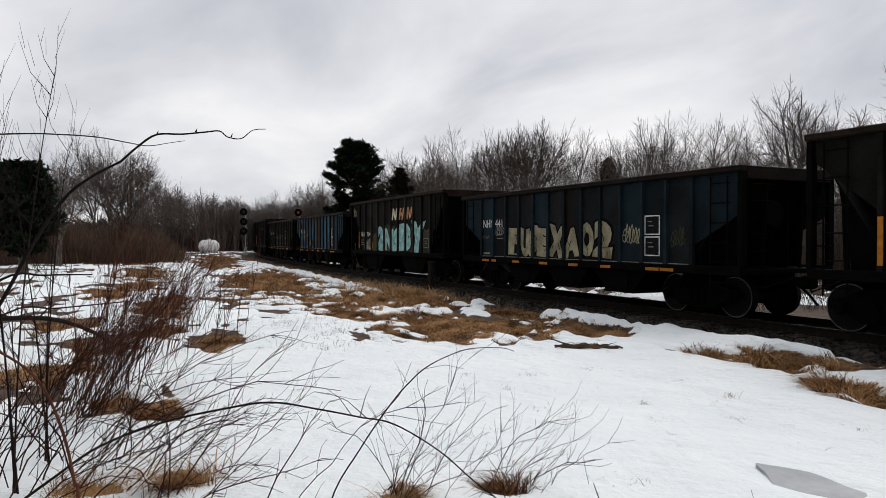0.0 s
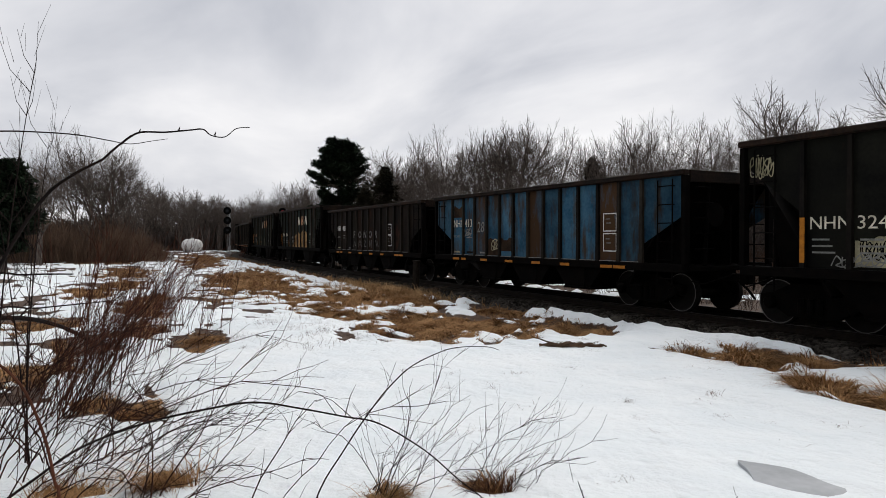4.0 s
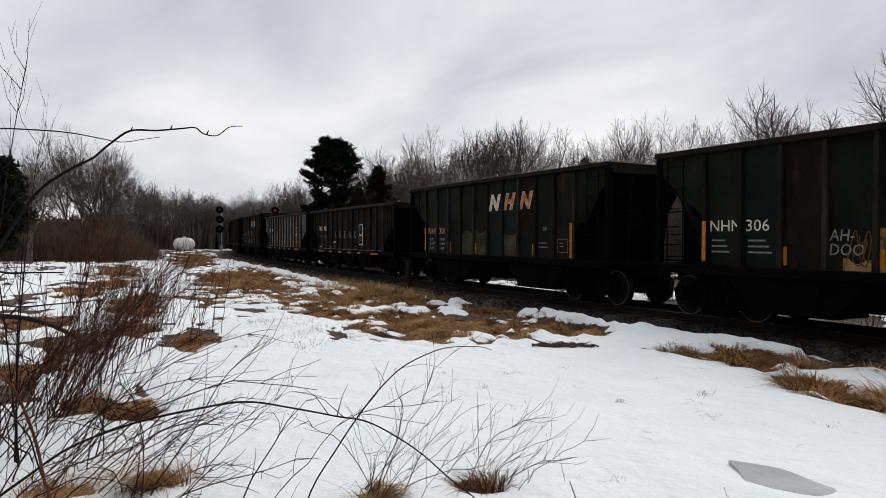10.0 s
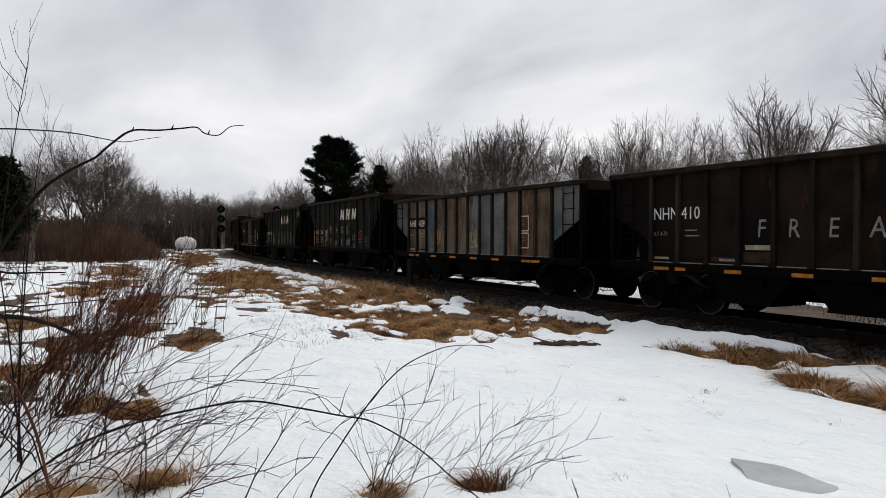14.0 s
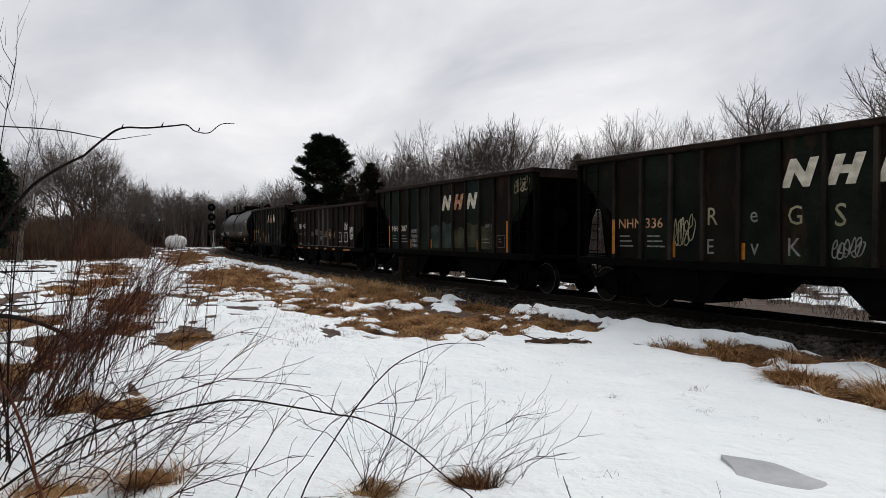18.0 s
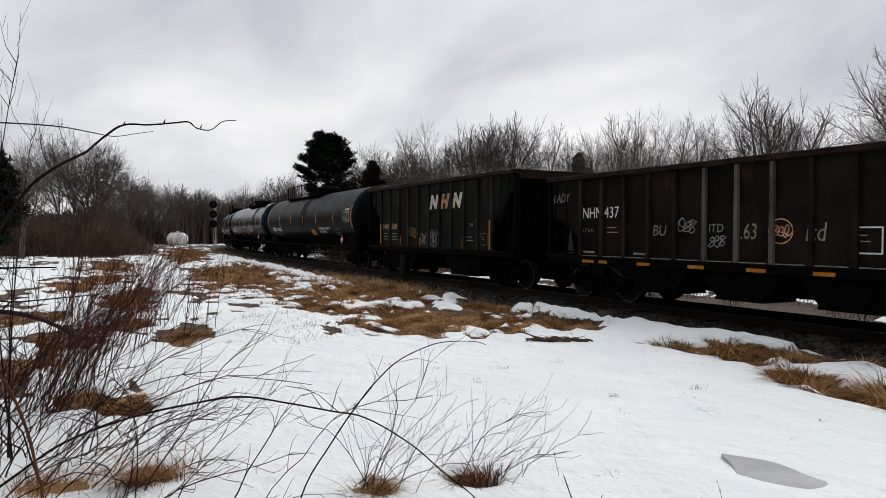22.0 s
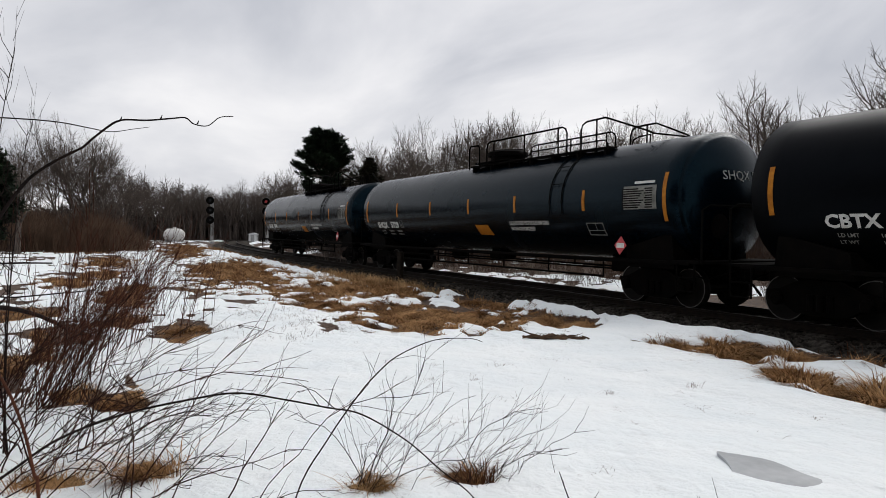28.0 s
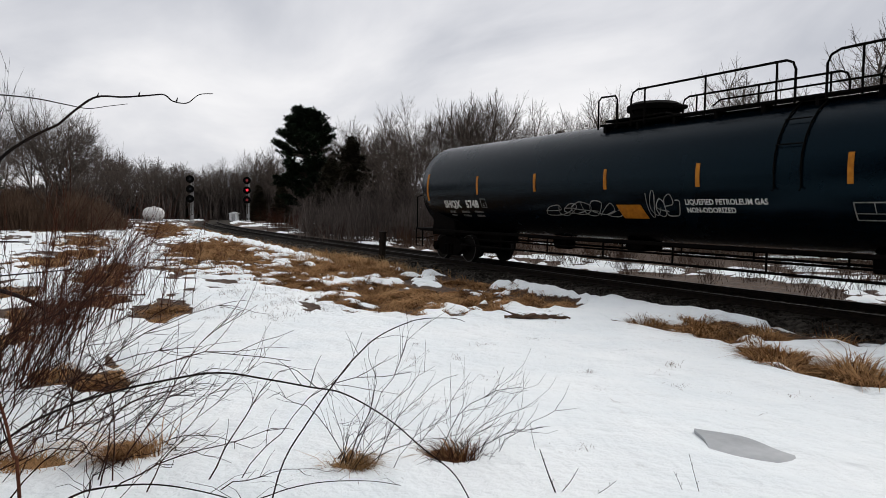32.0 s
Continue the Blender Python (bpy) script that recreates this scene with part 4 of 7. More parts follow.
def make_hopper(body_mat, tall):
    """An open-top hopper car: ribbed sides over slanting end sheets, chutes below. Its base is the rail head; it faces +x."""
    car = empty("hopper_car")
    L, H, zb = (5.97, 3.75, 1.2) if tall else (6.32, 3.33, 1.17)
    W, posts = 1.50, 11 if tall else 13
    xi = L - 1.42
    zk = H - 0.15 - 1.4
    for side in (-1, 1):
        ys = side * 1.40
        y0, y1 = sorted((ys, ys + side * 0.02))
        sh = empty("side_wall")
        sh.parent = car
        xs = [-xi + 2 * xi * k / (posts - 1) for k in range(posts)]
        for k in range(posts - 1):
            part("panel", add_box(shape(), xs[k] + 0.002, xs[k + 1] - 0.002, y0, y1, zb, H - 0.132), paint_rnd.choice(PANEL_MIX[body_mat]), sh)
        for e in (-1, 1):
            low_end = H - 0.55 if tall else 2.28
            out = [(e * xi, zk if tall else 1.62), (e * (L - 0.16), low_end), (e * (L - 0.16), H - 0.132), (e * xi, H - 0.132)]
            part("end_panel", add_prism(shape(), out if e > 0 else out[::-1], y0, y1), body_mat, sh)
        for k in range(posts):
            x, w = xs[k], 0.05
            p0, p1 = sorted((ys + side * 0.0205, side * W))
            part("side_post", add_prism(shape(), [(x - w, zb + 0.0), (x + w, zb + 0.0), (x + w * 0.8, H - 0.14), (x - w * 0.8, H - 0.14)], p0, p1), M_POST if body_mat in M_TALL or body_mat in (M_LOW_BROWN, M_BLUE_WHITE, M_BLUE_BRIGHT) else body_mat, sh)
        y0, y1 = sorted((side * 1.36, side * (W + 0.05)))
        part("top_chord", add_box(shape(), -L, L, y0, y1, H - 0.13, H, 0.02), M_CHORD, car, "rust-edged top chord")
        y0, y1 = sorted((side * 1.30, side * (W + 0.02)))
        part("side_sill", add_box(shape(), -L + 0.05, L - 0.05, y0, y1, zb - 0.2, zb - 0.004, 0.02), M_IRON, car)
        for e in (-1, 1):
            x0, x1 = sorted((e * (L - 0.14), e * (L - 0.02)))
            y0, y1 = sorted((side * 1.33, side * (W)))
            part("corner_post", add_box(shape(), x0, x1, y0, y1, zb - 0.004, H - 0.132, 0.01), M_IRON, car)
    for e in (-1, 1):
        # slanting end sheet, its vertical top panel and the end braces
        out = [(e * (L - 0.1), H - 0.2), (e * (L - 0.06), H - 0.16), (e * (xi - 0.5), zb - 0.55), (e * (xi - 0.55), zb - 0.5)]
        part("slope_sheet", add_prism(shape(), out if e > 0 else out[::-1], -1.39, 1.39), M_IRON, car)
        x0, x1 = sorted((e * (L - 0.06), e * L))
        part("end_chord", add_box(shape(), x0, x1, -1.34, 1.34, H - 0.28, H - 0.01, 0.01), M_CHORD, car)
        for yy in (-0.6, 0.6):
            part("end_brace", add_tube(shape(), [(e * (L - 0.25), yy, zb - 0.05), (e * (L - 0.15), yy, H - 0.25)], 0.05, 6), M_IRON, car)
        # dark plates added to keep daylight from showing through the end bay
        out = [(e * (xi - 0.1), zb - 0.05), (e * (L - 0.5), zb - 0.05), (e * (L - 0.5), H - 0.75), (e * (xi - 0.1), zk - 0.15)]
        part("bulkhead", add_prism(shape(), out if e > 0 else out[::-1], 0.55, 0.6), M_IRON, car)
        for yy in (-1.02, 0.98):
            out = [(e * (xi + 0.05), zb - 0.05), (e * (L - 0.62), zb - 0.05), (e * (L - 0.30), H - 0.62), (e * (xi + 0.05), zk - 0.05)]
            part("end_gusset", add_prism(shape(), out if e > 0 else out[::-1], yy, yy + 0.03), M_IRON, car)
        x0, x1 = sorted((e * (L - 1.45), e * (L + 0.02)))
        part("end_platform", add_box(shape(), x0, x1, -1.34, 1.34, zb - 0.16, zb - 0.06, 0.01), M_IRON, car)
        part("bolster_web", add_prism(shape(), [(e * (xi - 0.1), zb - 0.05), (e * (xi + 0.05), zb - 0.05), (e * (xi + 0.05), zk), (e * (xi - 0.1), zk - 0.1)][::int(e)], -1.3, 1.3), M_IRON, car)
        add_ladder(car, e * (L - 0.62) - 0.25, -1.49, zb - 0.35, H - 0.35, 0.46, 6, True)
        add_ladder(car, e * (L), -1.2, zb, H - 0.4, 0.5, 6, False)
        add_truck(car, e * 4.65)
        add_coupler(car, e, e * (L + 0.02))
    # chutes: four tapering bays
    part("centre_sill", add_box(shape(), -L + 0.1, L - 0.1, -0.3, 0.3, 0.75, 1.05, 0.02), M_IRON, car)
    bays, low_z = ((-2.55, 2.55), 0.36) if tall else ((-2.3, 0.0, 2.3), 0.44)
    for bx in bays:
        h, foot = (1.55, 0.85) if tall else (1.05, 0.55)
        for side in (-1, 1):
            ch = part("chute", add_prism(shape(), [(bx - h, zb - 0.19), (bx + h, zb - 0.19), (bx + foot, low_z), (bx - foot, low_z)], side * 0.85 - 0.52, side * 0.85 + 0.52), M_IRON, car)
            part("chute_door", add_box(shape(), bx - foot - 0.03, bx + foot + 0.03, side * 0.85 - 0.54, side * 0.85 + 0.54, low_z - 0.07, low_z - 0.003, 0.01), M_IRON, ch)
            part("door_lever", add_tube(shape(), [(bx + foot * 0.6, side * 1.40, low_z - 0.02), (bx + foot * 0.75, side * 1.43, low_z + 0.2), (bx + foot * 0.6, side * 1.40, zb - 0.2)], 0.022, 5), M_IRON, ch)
    part("brake_wheel", add_spun(shape(), [(-0.02, 0.2), (0.02, 0.28), (0.03, 0.28), (0.03, 0.2)], (L + 0.12, -0.7, 2.3), "x", 16), M_IRON, car)
    part("brake_cylinder", add_spun(shape(), [(-0.3, 0.12), (-0.25, 0.16), (0.25, 0.16), (0.3, 0.12)], (-5.3, 0.4, 1.45), "x", 14), M_IRON, car)
    return car, L, H, zb, xi


def stripe(car, x, z0, z1, y=-1.506, w=0.05):
    plate("reflector", car, M_AMBER, x - w, x + w, z0, z1, y, 0.004, "amber reflector strip")


def bars(car, x, z, w, n, mat=None, y=-1.426, h=0.055, gap=0.12):
    """Small stencilled lines that cannot be read."""
    for k in range(n):
        cut = w * (0.75 + 0.25 * ((k * 7) % 3) / 2)
        plate("stencil_line", car, mat or M_GREYP, x, x + cut, z - k * gap, z - k * gap + h, y, 0.003)


def frame_sign(car, x, z, w, h, y=-1.427, mat=None):
    """A square stencilled border with a few lines in it."""
    mat, t = mat or M_WHITE, 0.028
    v, f = shape()
    s = (v, f)
    for a, b, c, d in ((0, w, 0, t), (0, w, h - t, h), (0, t, t, h - t), (w - t, w, t, h - t)):
        add_box(s, a, b, -0.004, 0, c, d)
    ob = part("stencil_box", s, mat, car, "white stencilled box")
    ob.location = (x, y, z)
    for k in range(2):
        plate("stencil_line", ob, M_GREYP, (0.2 + 0.05 * k) * w, w * (0.48 + 0.1 * k), h * (0.66 - 0.22 * k), h * (0.66 - 0.22 * k) + 0.022, 0, 0.004)


STROKES = [
    ((0.9, 0.85), (0.5, 1), (0.1, 0.75), (0.5, 0.5), (0.9, 0.25), (0.45, 0), (0, 0.15), (0.6, 0.6), (1.1, 0.9)),
    ((0, 0.5), (0.7, 0.6), (0.6, 1), (0.15, 0.8), (0.1, 0.2), (0.5, 0), (0.95, 0.2), (1.3, 0.7), (0.9, 0.8)),
    ((0, 1), (0.1, 0.15), (0.55, 0), (0.85, 0.9), (0.5, 1.1), (0.3, 0.4), (0.9, 0.05), (1.4, 0.4)),
    ((0.5, 1), (0.05, 0.6), (0.2, 0.05), (0.8, 0.1), (0.9, 0.7), (0.45, 1), (0.2, 0.5), (1.2, 0.3)),
    ((0, 0.1), (0.4, 1.1), (0.7, 0.5), (0.3, 0.2), (0.9, 0.0), (1.2, 0.8), (0.8, 0.6))]


def scrawl(car, x, z, w, h, seed, mat=None, y=-1.428, turns=7, curved=None):
    """A quick scribbled tag."""
    rnd = random.Random(seed)
    n = max(2, turns // 2 + 2)
    pen = shape()
    for k in range(n):
        glyph = rnd.choice(STROKES)
        cw = w / n * rnd.uniform(1.1, 1.6)
        ch = h * rnd.uniform(0.75, 1.05)
        x0, z0, tilt = x + w * k / n, z + h * rnd.uniform(-0.08, 0.12), rnd.uniform(-0.05, 0.25)
        pts = [Vector((x0 + cw * (u + tilt * q) + rnd.gauss(0, 0.03) * cw, 0, z0 + ch * q + rnd.gauss(0, 0.03) * ch)) for u, q in glyph]
        sm = []
        for i in range(len(pts) - 1):
            p0, p1, p2, p3 = pts[max(i - 1, 0)], pts[i], pts[i + 1], pts[min(i + 2, len(pts) - 1)]
            for j in range(5):
                t = j / 5
                sm.append(0.5 * ((2 * p1) + (p2 - p0) * t + (2 * p0 - 5 * p1 + 4 * p2 - p3) * t * t + (3 * p1 - p0 - 3 * p2 + p3) * t ** 3))
        sm.append(pts[-1])
        add_tube(pen, sm, 0.014, 4)
    ob = part("scrawl", pen, mat or M_GREYP, car, "scribbled spray-paint tag")
    if curved:
        ob.location = (0, 0, 0)
        co = ob.data.vertices
        for v in co:
            wz = (v.co.z - curved[1]) / curved[0]
            r = curved[0] + 0.006 - v.co.y * 0.2
            v.co = (v.co.x, -math.cos(wz) * r, curved[1] + math.sin(wz) * r)
    else:
        ob.location = (0, y, 0)
        ob.scale = (1, 0.15, 1)


def fat_letters(car, cells, fill, edge, seed, y=-1.424, rim=0.06):
    """Swollen spray-can letters: cells of (letter, x0, x1, z0, z1, lean); a dark rim behind."""
    rnd = random.Random(seed)
    for k, (ch, x0, x1, z0, z1, lean) in enumerate(cells):
        box = None
        for off, m, d in ((0.085, fill, 0.004), (0.085 + rim, edge, 0.0)):
            cu = bpy.data.curves.new("glyph", "FONT")
            cu.body, cu.size, cu.offset, cu.resolution_u = ch, 1.0, off, 3
            tmp = bpy.data.objects.new("glyph", cu)
            me = bpy.data.meshes.new_from_object(tmp)
            bpy.data.objects.remove(tmp)
            co = np.empty(len(me.vertices) * 3)
            me.vertices.foreach_get("co", co)
            co = co.reshape(-1, 3)
            if box is None:
                box = co.min(0), co.max(0)
            u = (co[:, 0] - box[0][0]) / (box[1][0] - box[0][0])
            w = (co[:, 1] - box[0][1]) / (box[1][1] - box[0][1])
            wave = 0.05 * np.sin(w * 5 + k * 1.7) + 0.04 * np.sin(u * 6 + k)
            xx = x0 + (x1 - x0) * (u + wave * 0.6) + lean * (w - 0.5)
            zz = z0 + (z1 - z0) * (w + 0.05 * np.sin(u * 4 + k * 2.1))
            me.vertices.foreach_set("co", np.stack([xx, np.full(len(xx), -0.0008 * k), zz], 1).ravel())
            me.materials.clear()
            me.materials.append(m)
            ob = new("graffiti_letter", me)
            ob.parent, ob.location = car, (0, y - d, 0)
            tagged(ob, "swollen spray-painted graffiti letter" if m is fill else "outline of a spray-painted letter")
        # quick dark shading strokes across each letter
        for _ in range(2):
            a, b = x0 + (x1 - x0) * rnd.uniform(0.15, 0.8), z0 + (z1 - z0) * rnd.uniform(0.1, 0.5)
            w, h, bow = rnd.uniform(-0.16, 0.2), (z1 - z0) * rnd.uniform(0.25, 0.5), rnd.uniform(-0.12, 0.12)
            path = [(a + w * i / 5 + bow * math.sin(math.pi * i / 5), 0, b + h * i / 5) for i in range(6)]
            ob = part("shading_stroke", add_tube(shape(), path, [0.005, 0.011, 0.014, 0.014, 0.010, 0.004], 4), edge, car)
            ob.location, ob.scale = (0, y - 0.010, 0), (1, 0.12, 1)


def spray_field(car, x0, x1, z0, z1, mat, seed, y=-1.4225, name="paint_patch", strokes=None):
    """A sprayed patch with an uneven upper edge."""
    rnd = random.Random(seed)
    n = 14
    topedge = [(x0 + (x1 - x0) * i / n, z1 + rnd.uniform(-0.015, 0.015) - 0.05 * math.sin(i * 0.45 + seed)) for i in range(n + 1)]
    out = [(x0, z0), (x1, z0)] + topedge[::-1]
    ob = part(name, add_prism(shape(), out, -0.003, 0.0), mat, car, "sprayed patch of graffiti paint")
    ob.location = (0, y, 0)
    if strokes:
        for j in range(2):
            scrawl(car, x0 + 0.1 + 0.35 * j, z0 + 0.15, 0.3, (z1 - z0) * 0.6, seed + j, strokes, y - 0.004, 3)


CARS = []


def hopper(a_rear, tall, mat, label, group="hopper cars of the train"):
    car, L, H, zb, xi = make_hopper(mat, tall)
    tagged(car, label, "hopper car", group)
    CARS.append((car, a_rear - L, 4.65))
    return car, L, H, zb, xi


def tall_marks(car, number, mats, marks_mat, seed, stencils=False, plain=True):
    """Big slanting initials, number, reflectors and stencils of the tall cars."""
    for k, (x, m) in enumerate(zip((0.40, 1.29, 2.19), mats)):
        lettering("NHN"[k], 0.66, m, car, x - 0.37, 2.71, -1.425, "initial", 0.30, 1.12, "weathered painted initial", bold=0.045)
    lettering("NHN", 0.34, marks_mat, car, -4.45, 1.93, -1.425, "lettering", 0, 1.06)
    lettering(number, 0.34, marks_mat, car, -3.55, 1.93, -1.425, "lettering", 0, 1.12)
    if stencils:
        for k, (word, figure) in enumerate((("CAPY", "200000"), ("LD LMT", "204800"), ("LT WT", "74400"))):
            lettering(word, 0.15, M_GREYP, car, -4.38, 1.68 - 0.17 * k, -1.425)
            lettering(figure, 0.15, M_GREYP, car, -3.50, 1.68 - 0.17 * k, -1.425)
        plate("fresh_patch", car, M_PANEL_TEAL, -4.48, -3.72, 1.22, 1.86, -1.4215, 0.002, "fresher green patch of paint")
        plate("fresh_patch", car, M_PANEL_TEAL, -3.58, -2.80, 1.22, 1.86, -1.4215, 0.002, "fresher green patch of paint")
    else:
        bars(car, -4.38, 1.72, 0.45, 3, M_GREYP, h=0.035)
        bars(car, -3.48, 1.72, 0.55, 3, M_GREYP, h=0.035)
    stripe(car, -4.53, 1.3, 2.15, -1.508)
    stripe(car, -2.66, 1.26, 1.62, -1.426)
    stripe(car, -0.83, 1.26, 1.6, -1.426)
    stripe(car, 2.56, 1.26, 1.60, -1.427, 0.025)
    if plain:
        stripe(car, 4.36, 1.22, 2.2, -1.426)
        frame_sign(car, 3.76, 1.36, 0.48, 0.40, -1.427, M_SIGNWORN)
        bars(car, 2.85, 1.62, 0.55, 2, M_GREYP, h=0.025)
        lettering(number, 0.16, M_GREYP, car, 3.05, 2.0, -1.425)


def low_marks(car, number, marks_mat, seed, box_x=1.4, box_z=1.42, side_by_side=False):
    lettering("NHN", 0.40, marks_mat, car, -4.87, 2.17, -1.425, "lettering", 0, 0.86)
    lettering(number, 0.40, marks_mat, car, -4.02, 2.17, -1.425, "lettering", 0, 0.90)
    lettering("BLT 3-71", 0.13, M_GREYP, car, -4.9, 1.80, -1.425)
    bars(car, -3.9, 1.9, 0.45, 2, M_GREYP, h=0.03)
    for k, m in enumerate((M_PALE, M_PANEL_RUST, M_GREYP)):
        plate("notice_strip", car, m, -4.82 + 0.93 * k, -4.38 + 0.93 * k + 0.2 * (k == 1), 1.25, 1.305, -1.425, 0.003, "faded paint strip above the sill")
    for x, w in ((-4.75, 0.46), (-4.1, 0.3), (-2.75, 0.42), (-1.2, 0.44), (0.3, 0.44), (1.72, 0.42), (3.45, 0.46), (3.95, 0.44)):
        plate("reflector", car, M_AMBER, x, x + w, 1.0, 1.075, -1.524, 0.004, "amber reflector strip")
    # a pale strip along the foot of each panel
    for k in range(12):
        x = -4.9 + 0.8167 * k
        plate("sill_snow", car, M_GREYP, x + 0.08, x + 0.70, 1.172, 1.192, -1.45, 0.03, "pale narrow strip above the sill")
    frame_sign(car, box_x, box_z, 0.52, 0.48)
    if side_by_side:
        frame_sign(car, box_x + 0.93, box_z, 0.52, 0.48)
    else:
        frame_sign(car, box_x, box_z + 0.52, 0.52, 0.48)


C_, O_, W_ = M_CREAM, M_ORANGE_L, M_WHITE
# front of the train first
car, *_ = hopper(8.89, True, M_TALL[1], "near-black tall hopper car with amber strips and cream initials")
tall_marks(car, "315", (C_, C_, C_), M_GREYP, 1)
car, *_ = hopper(22.95, False, M_BLUE_DARK, "sooty blue low hopper car with tan graffiti along its side")
low_marks(car, "441", M_WHITE, 2, 3.32, 1.35)
fat_letters(car, [("F", -3.13, -2.42, 1.25, 2.15, 0.05), ("U", -2.40, -1.88, 1.24, 2.12, 0), ("S", -1.92, -1.42, 1.24, 2.2, 0.1), ("E", -1.45, -0.78, 1.24, 2.12, 0), ("X", -0.82, 0.0, 1.24, 2.2, 0.15), ("A", -0.10, 0.72, 1.24, 2.1, 0.05), ("O", 0.70, 1.34, 1.24, 2.2, 0), ("2", 1.32, 2.12, 1.24, 2.3, 0.1)], M_PALE, M_INK, 5)
scrawl(car, -4.0, 1.93, 0.5, 0.25, 7, M_GREYP, turns=4)
scrawl(car, 2.5, 1.65, 0.62, 0.42, 3, M_PALE)
scrawl(car, 4.2, 1.6, 0.4, 0.4, 9, M_OLIVE)
car, *_ = hopper(36.4, True, M_TALL[1], "near-black tall hopper car with large teal graffiti and cream initials")
tall_marks(car, "324", (C_, O_, O_), M_CREAM, 3, plain=False)
for k, (x0, x1, z1) in enumerate([(-2.66, -1.88, 2.05), (-0.86, -0.05, 2.45), (0.05, 0.86, 2.35), (1.87, 2.68, 2.4), (3.70, 4.48, 2.2)]):
    spray_field(car, x0, x1, 1.21, z1, M_OLIVE, 70 + k)
fat_letters(car, [("2", -2.0, -0.95, 1.24, 2.36, 0.1), ("N", -0.95, 0.2, 1.24, 2.28, 0.1), ("S", 0.15, 1.05, 1.22, 2.3, 0.15), ("B", 0.98, 2.4, 1.22, 2.46, 0.15), ("Y", 2.3, 3.9, 1.2, 2.56, 0.35)], M_TEAL, M_INK, 11, rim=0.068)
frame_sign(car, 3.80, 1.4, 0.50, 0.42, -1.43, M_GREYP)
spray_field(car, -3.57, -2.79, 1.25, 1.75, M_PALE, 76, strokes=M_INK)
scrawl(car, -5.75, 3.0, 0.5, 0.4, 4, M_PALE)
scrawl(car, -4.0, 1.25, 0.9, 0.2, 6, M_GREYP)
car, *_ = hopper(50.45, False, M_BLUE_BRIGHT, "faded bright blue low hopper car stained with rust")
low_marks(car, "413", M_CREAM, 4, 3.45)
lettering("28", 0.52, M_GREYP, car, -3.17, 1.98, -1.427, "graffiti_letter", 0.15, 0.95)
for k, (x0, x1, z0, z1) in enumerate(((-2.40, -1.68, 1.2, 1.72), (-4.84, -4.15, 2.52, 2.9), (-1.58, -0.9, 1.35, 1.75))):
    spray_field(car, x0, x1, z0, z1, M_STAIN, 60 + k, name="rust_patch")
scrawl(car, -4.2, 1.85, 0.6, 0.3, 8, M_GREYP, turns=3)
scrawl(car, -2.22, 1.38, 0.45, 0.40, 9, M_PALE, turns=2)
car, *_ = hopper(64.17, False, M_LOW_BROWN, "brown-black low hopper car with white chalked graffiti letters")
low_marks(car, "401", M_WHITE, 5, 2.35)
for k, (ch, x) in enumerate((("F", -2.28), ("O", -1.54), ("N", -0.80), ("O", -0.06), ("R", 0.76))):
    lettering(ch, 0.48, M_GREYP, car, x, 1.80, -1.426, "graffiti_letter", 0.1, 1.15)
    zig = [(x + 0.06 + u + 0.02 * k, 0, 1.34 + w) for u, w in (((0, 0), (0.15, 0.3), (0.3, 0.04)), ((0, 0), (0.08, 0.34), (0.18, 0.1), (0.28, 0.33), (0.36, 0.02)), ((0, 0.3), (0.3, 0.32), (0.02, 0.04), (0.34, 0.02)), ((0, 0.02), (0.04, 0.34), (0.28, 0.0), (0.3, 0.36)), ((0, 0.34), (0.14, 0.06), (0.2, 0.3), (0.34, 0.02)))[k]]
    tag = part("scrawl", add_tube(shape(), zig, 0.018, 4), M_GREYP, car)
    tag.location, tag.scale = (0, -1.428, 0), (1, 0.15, 1)
car, *_ = hopper(77.68, True, M_TALL[0], "dark green tall hopper car with ochre graffiti and cream initials")
tall_marks(car, "306", (C_, O_, C_), M_CREAM, 6)
for k, (x0, x1, z1) in enumerate([(-1.50, -0.97, 1.32), (-0.86, -0.05, 1.94), (0.05, 0.86, 2.06), (0.96, 1.77, 2.18), (1.87, 2.66, 2.12)]):
    spray_field(car, x0, x1, 1.205, z1 + 0.06, M_OCHRE, 80 + 3 * k)
    scrawl(car, x0 + 0.08, 1.3, 0.6, 0.55, 130 + k, M_SHADEOCHRE, -1.4275, 2)
lettering("AH-", 0.30, M_GREYP, car, -1.76, 1.74, -1.427, "graffiti_letter", 0.1, 0.9)
lettering("DOO", 0.30, M_GREYP, car, -1.77, 1.48, -1.427, "graffiti_letter", 0.1, 0.9)
car, *_ = hopper(91.22, True, M_TALL[0], "dark green tall hopper car with cream and orange initials")
tall_marks(car, "301", (C_, O_, O_), M_ORANGE_L, 7, stencils=True)
for k, (x0, x1, z1, m) in enumerate([(-1.77, -0.96, 1.98, M_OLIVE), (-0.86, -0.05, 2.0, M_OLIVE), (0.05, 0.86, 2.1, M_PANEL_TEAL), (0.96, 1.77, 1.9, M_OLIVE), (1.87, 2.68, 1.98, M_PANEL_TEAL)]):
    spray_field(car, x0, x1, 1.21, z1, m, 90 + 3 * k, name="repainted_patch")
car, *_ = hopper(105.4, False, M_LOW_BROWN, "brown-black low hopper car with chalked letters and white boxes")
low_marks(car, "410", M_WHITE, 8, 1.68)
for ch, x in (("F", -2.05), ("R", -1.37), ("E", -0.56), ("A", 0.19), ("K", 0.95)):
    lettering(ch, 0.52, M_GREYP, car, x, 1.76, -1.426, "graffiti_letter", 0.08, 0.85)
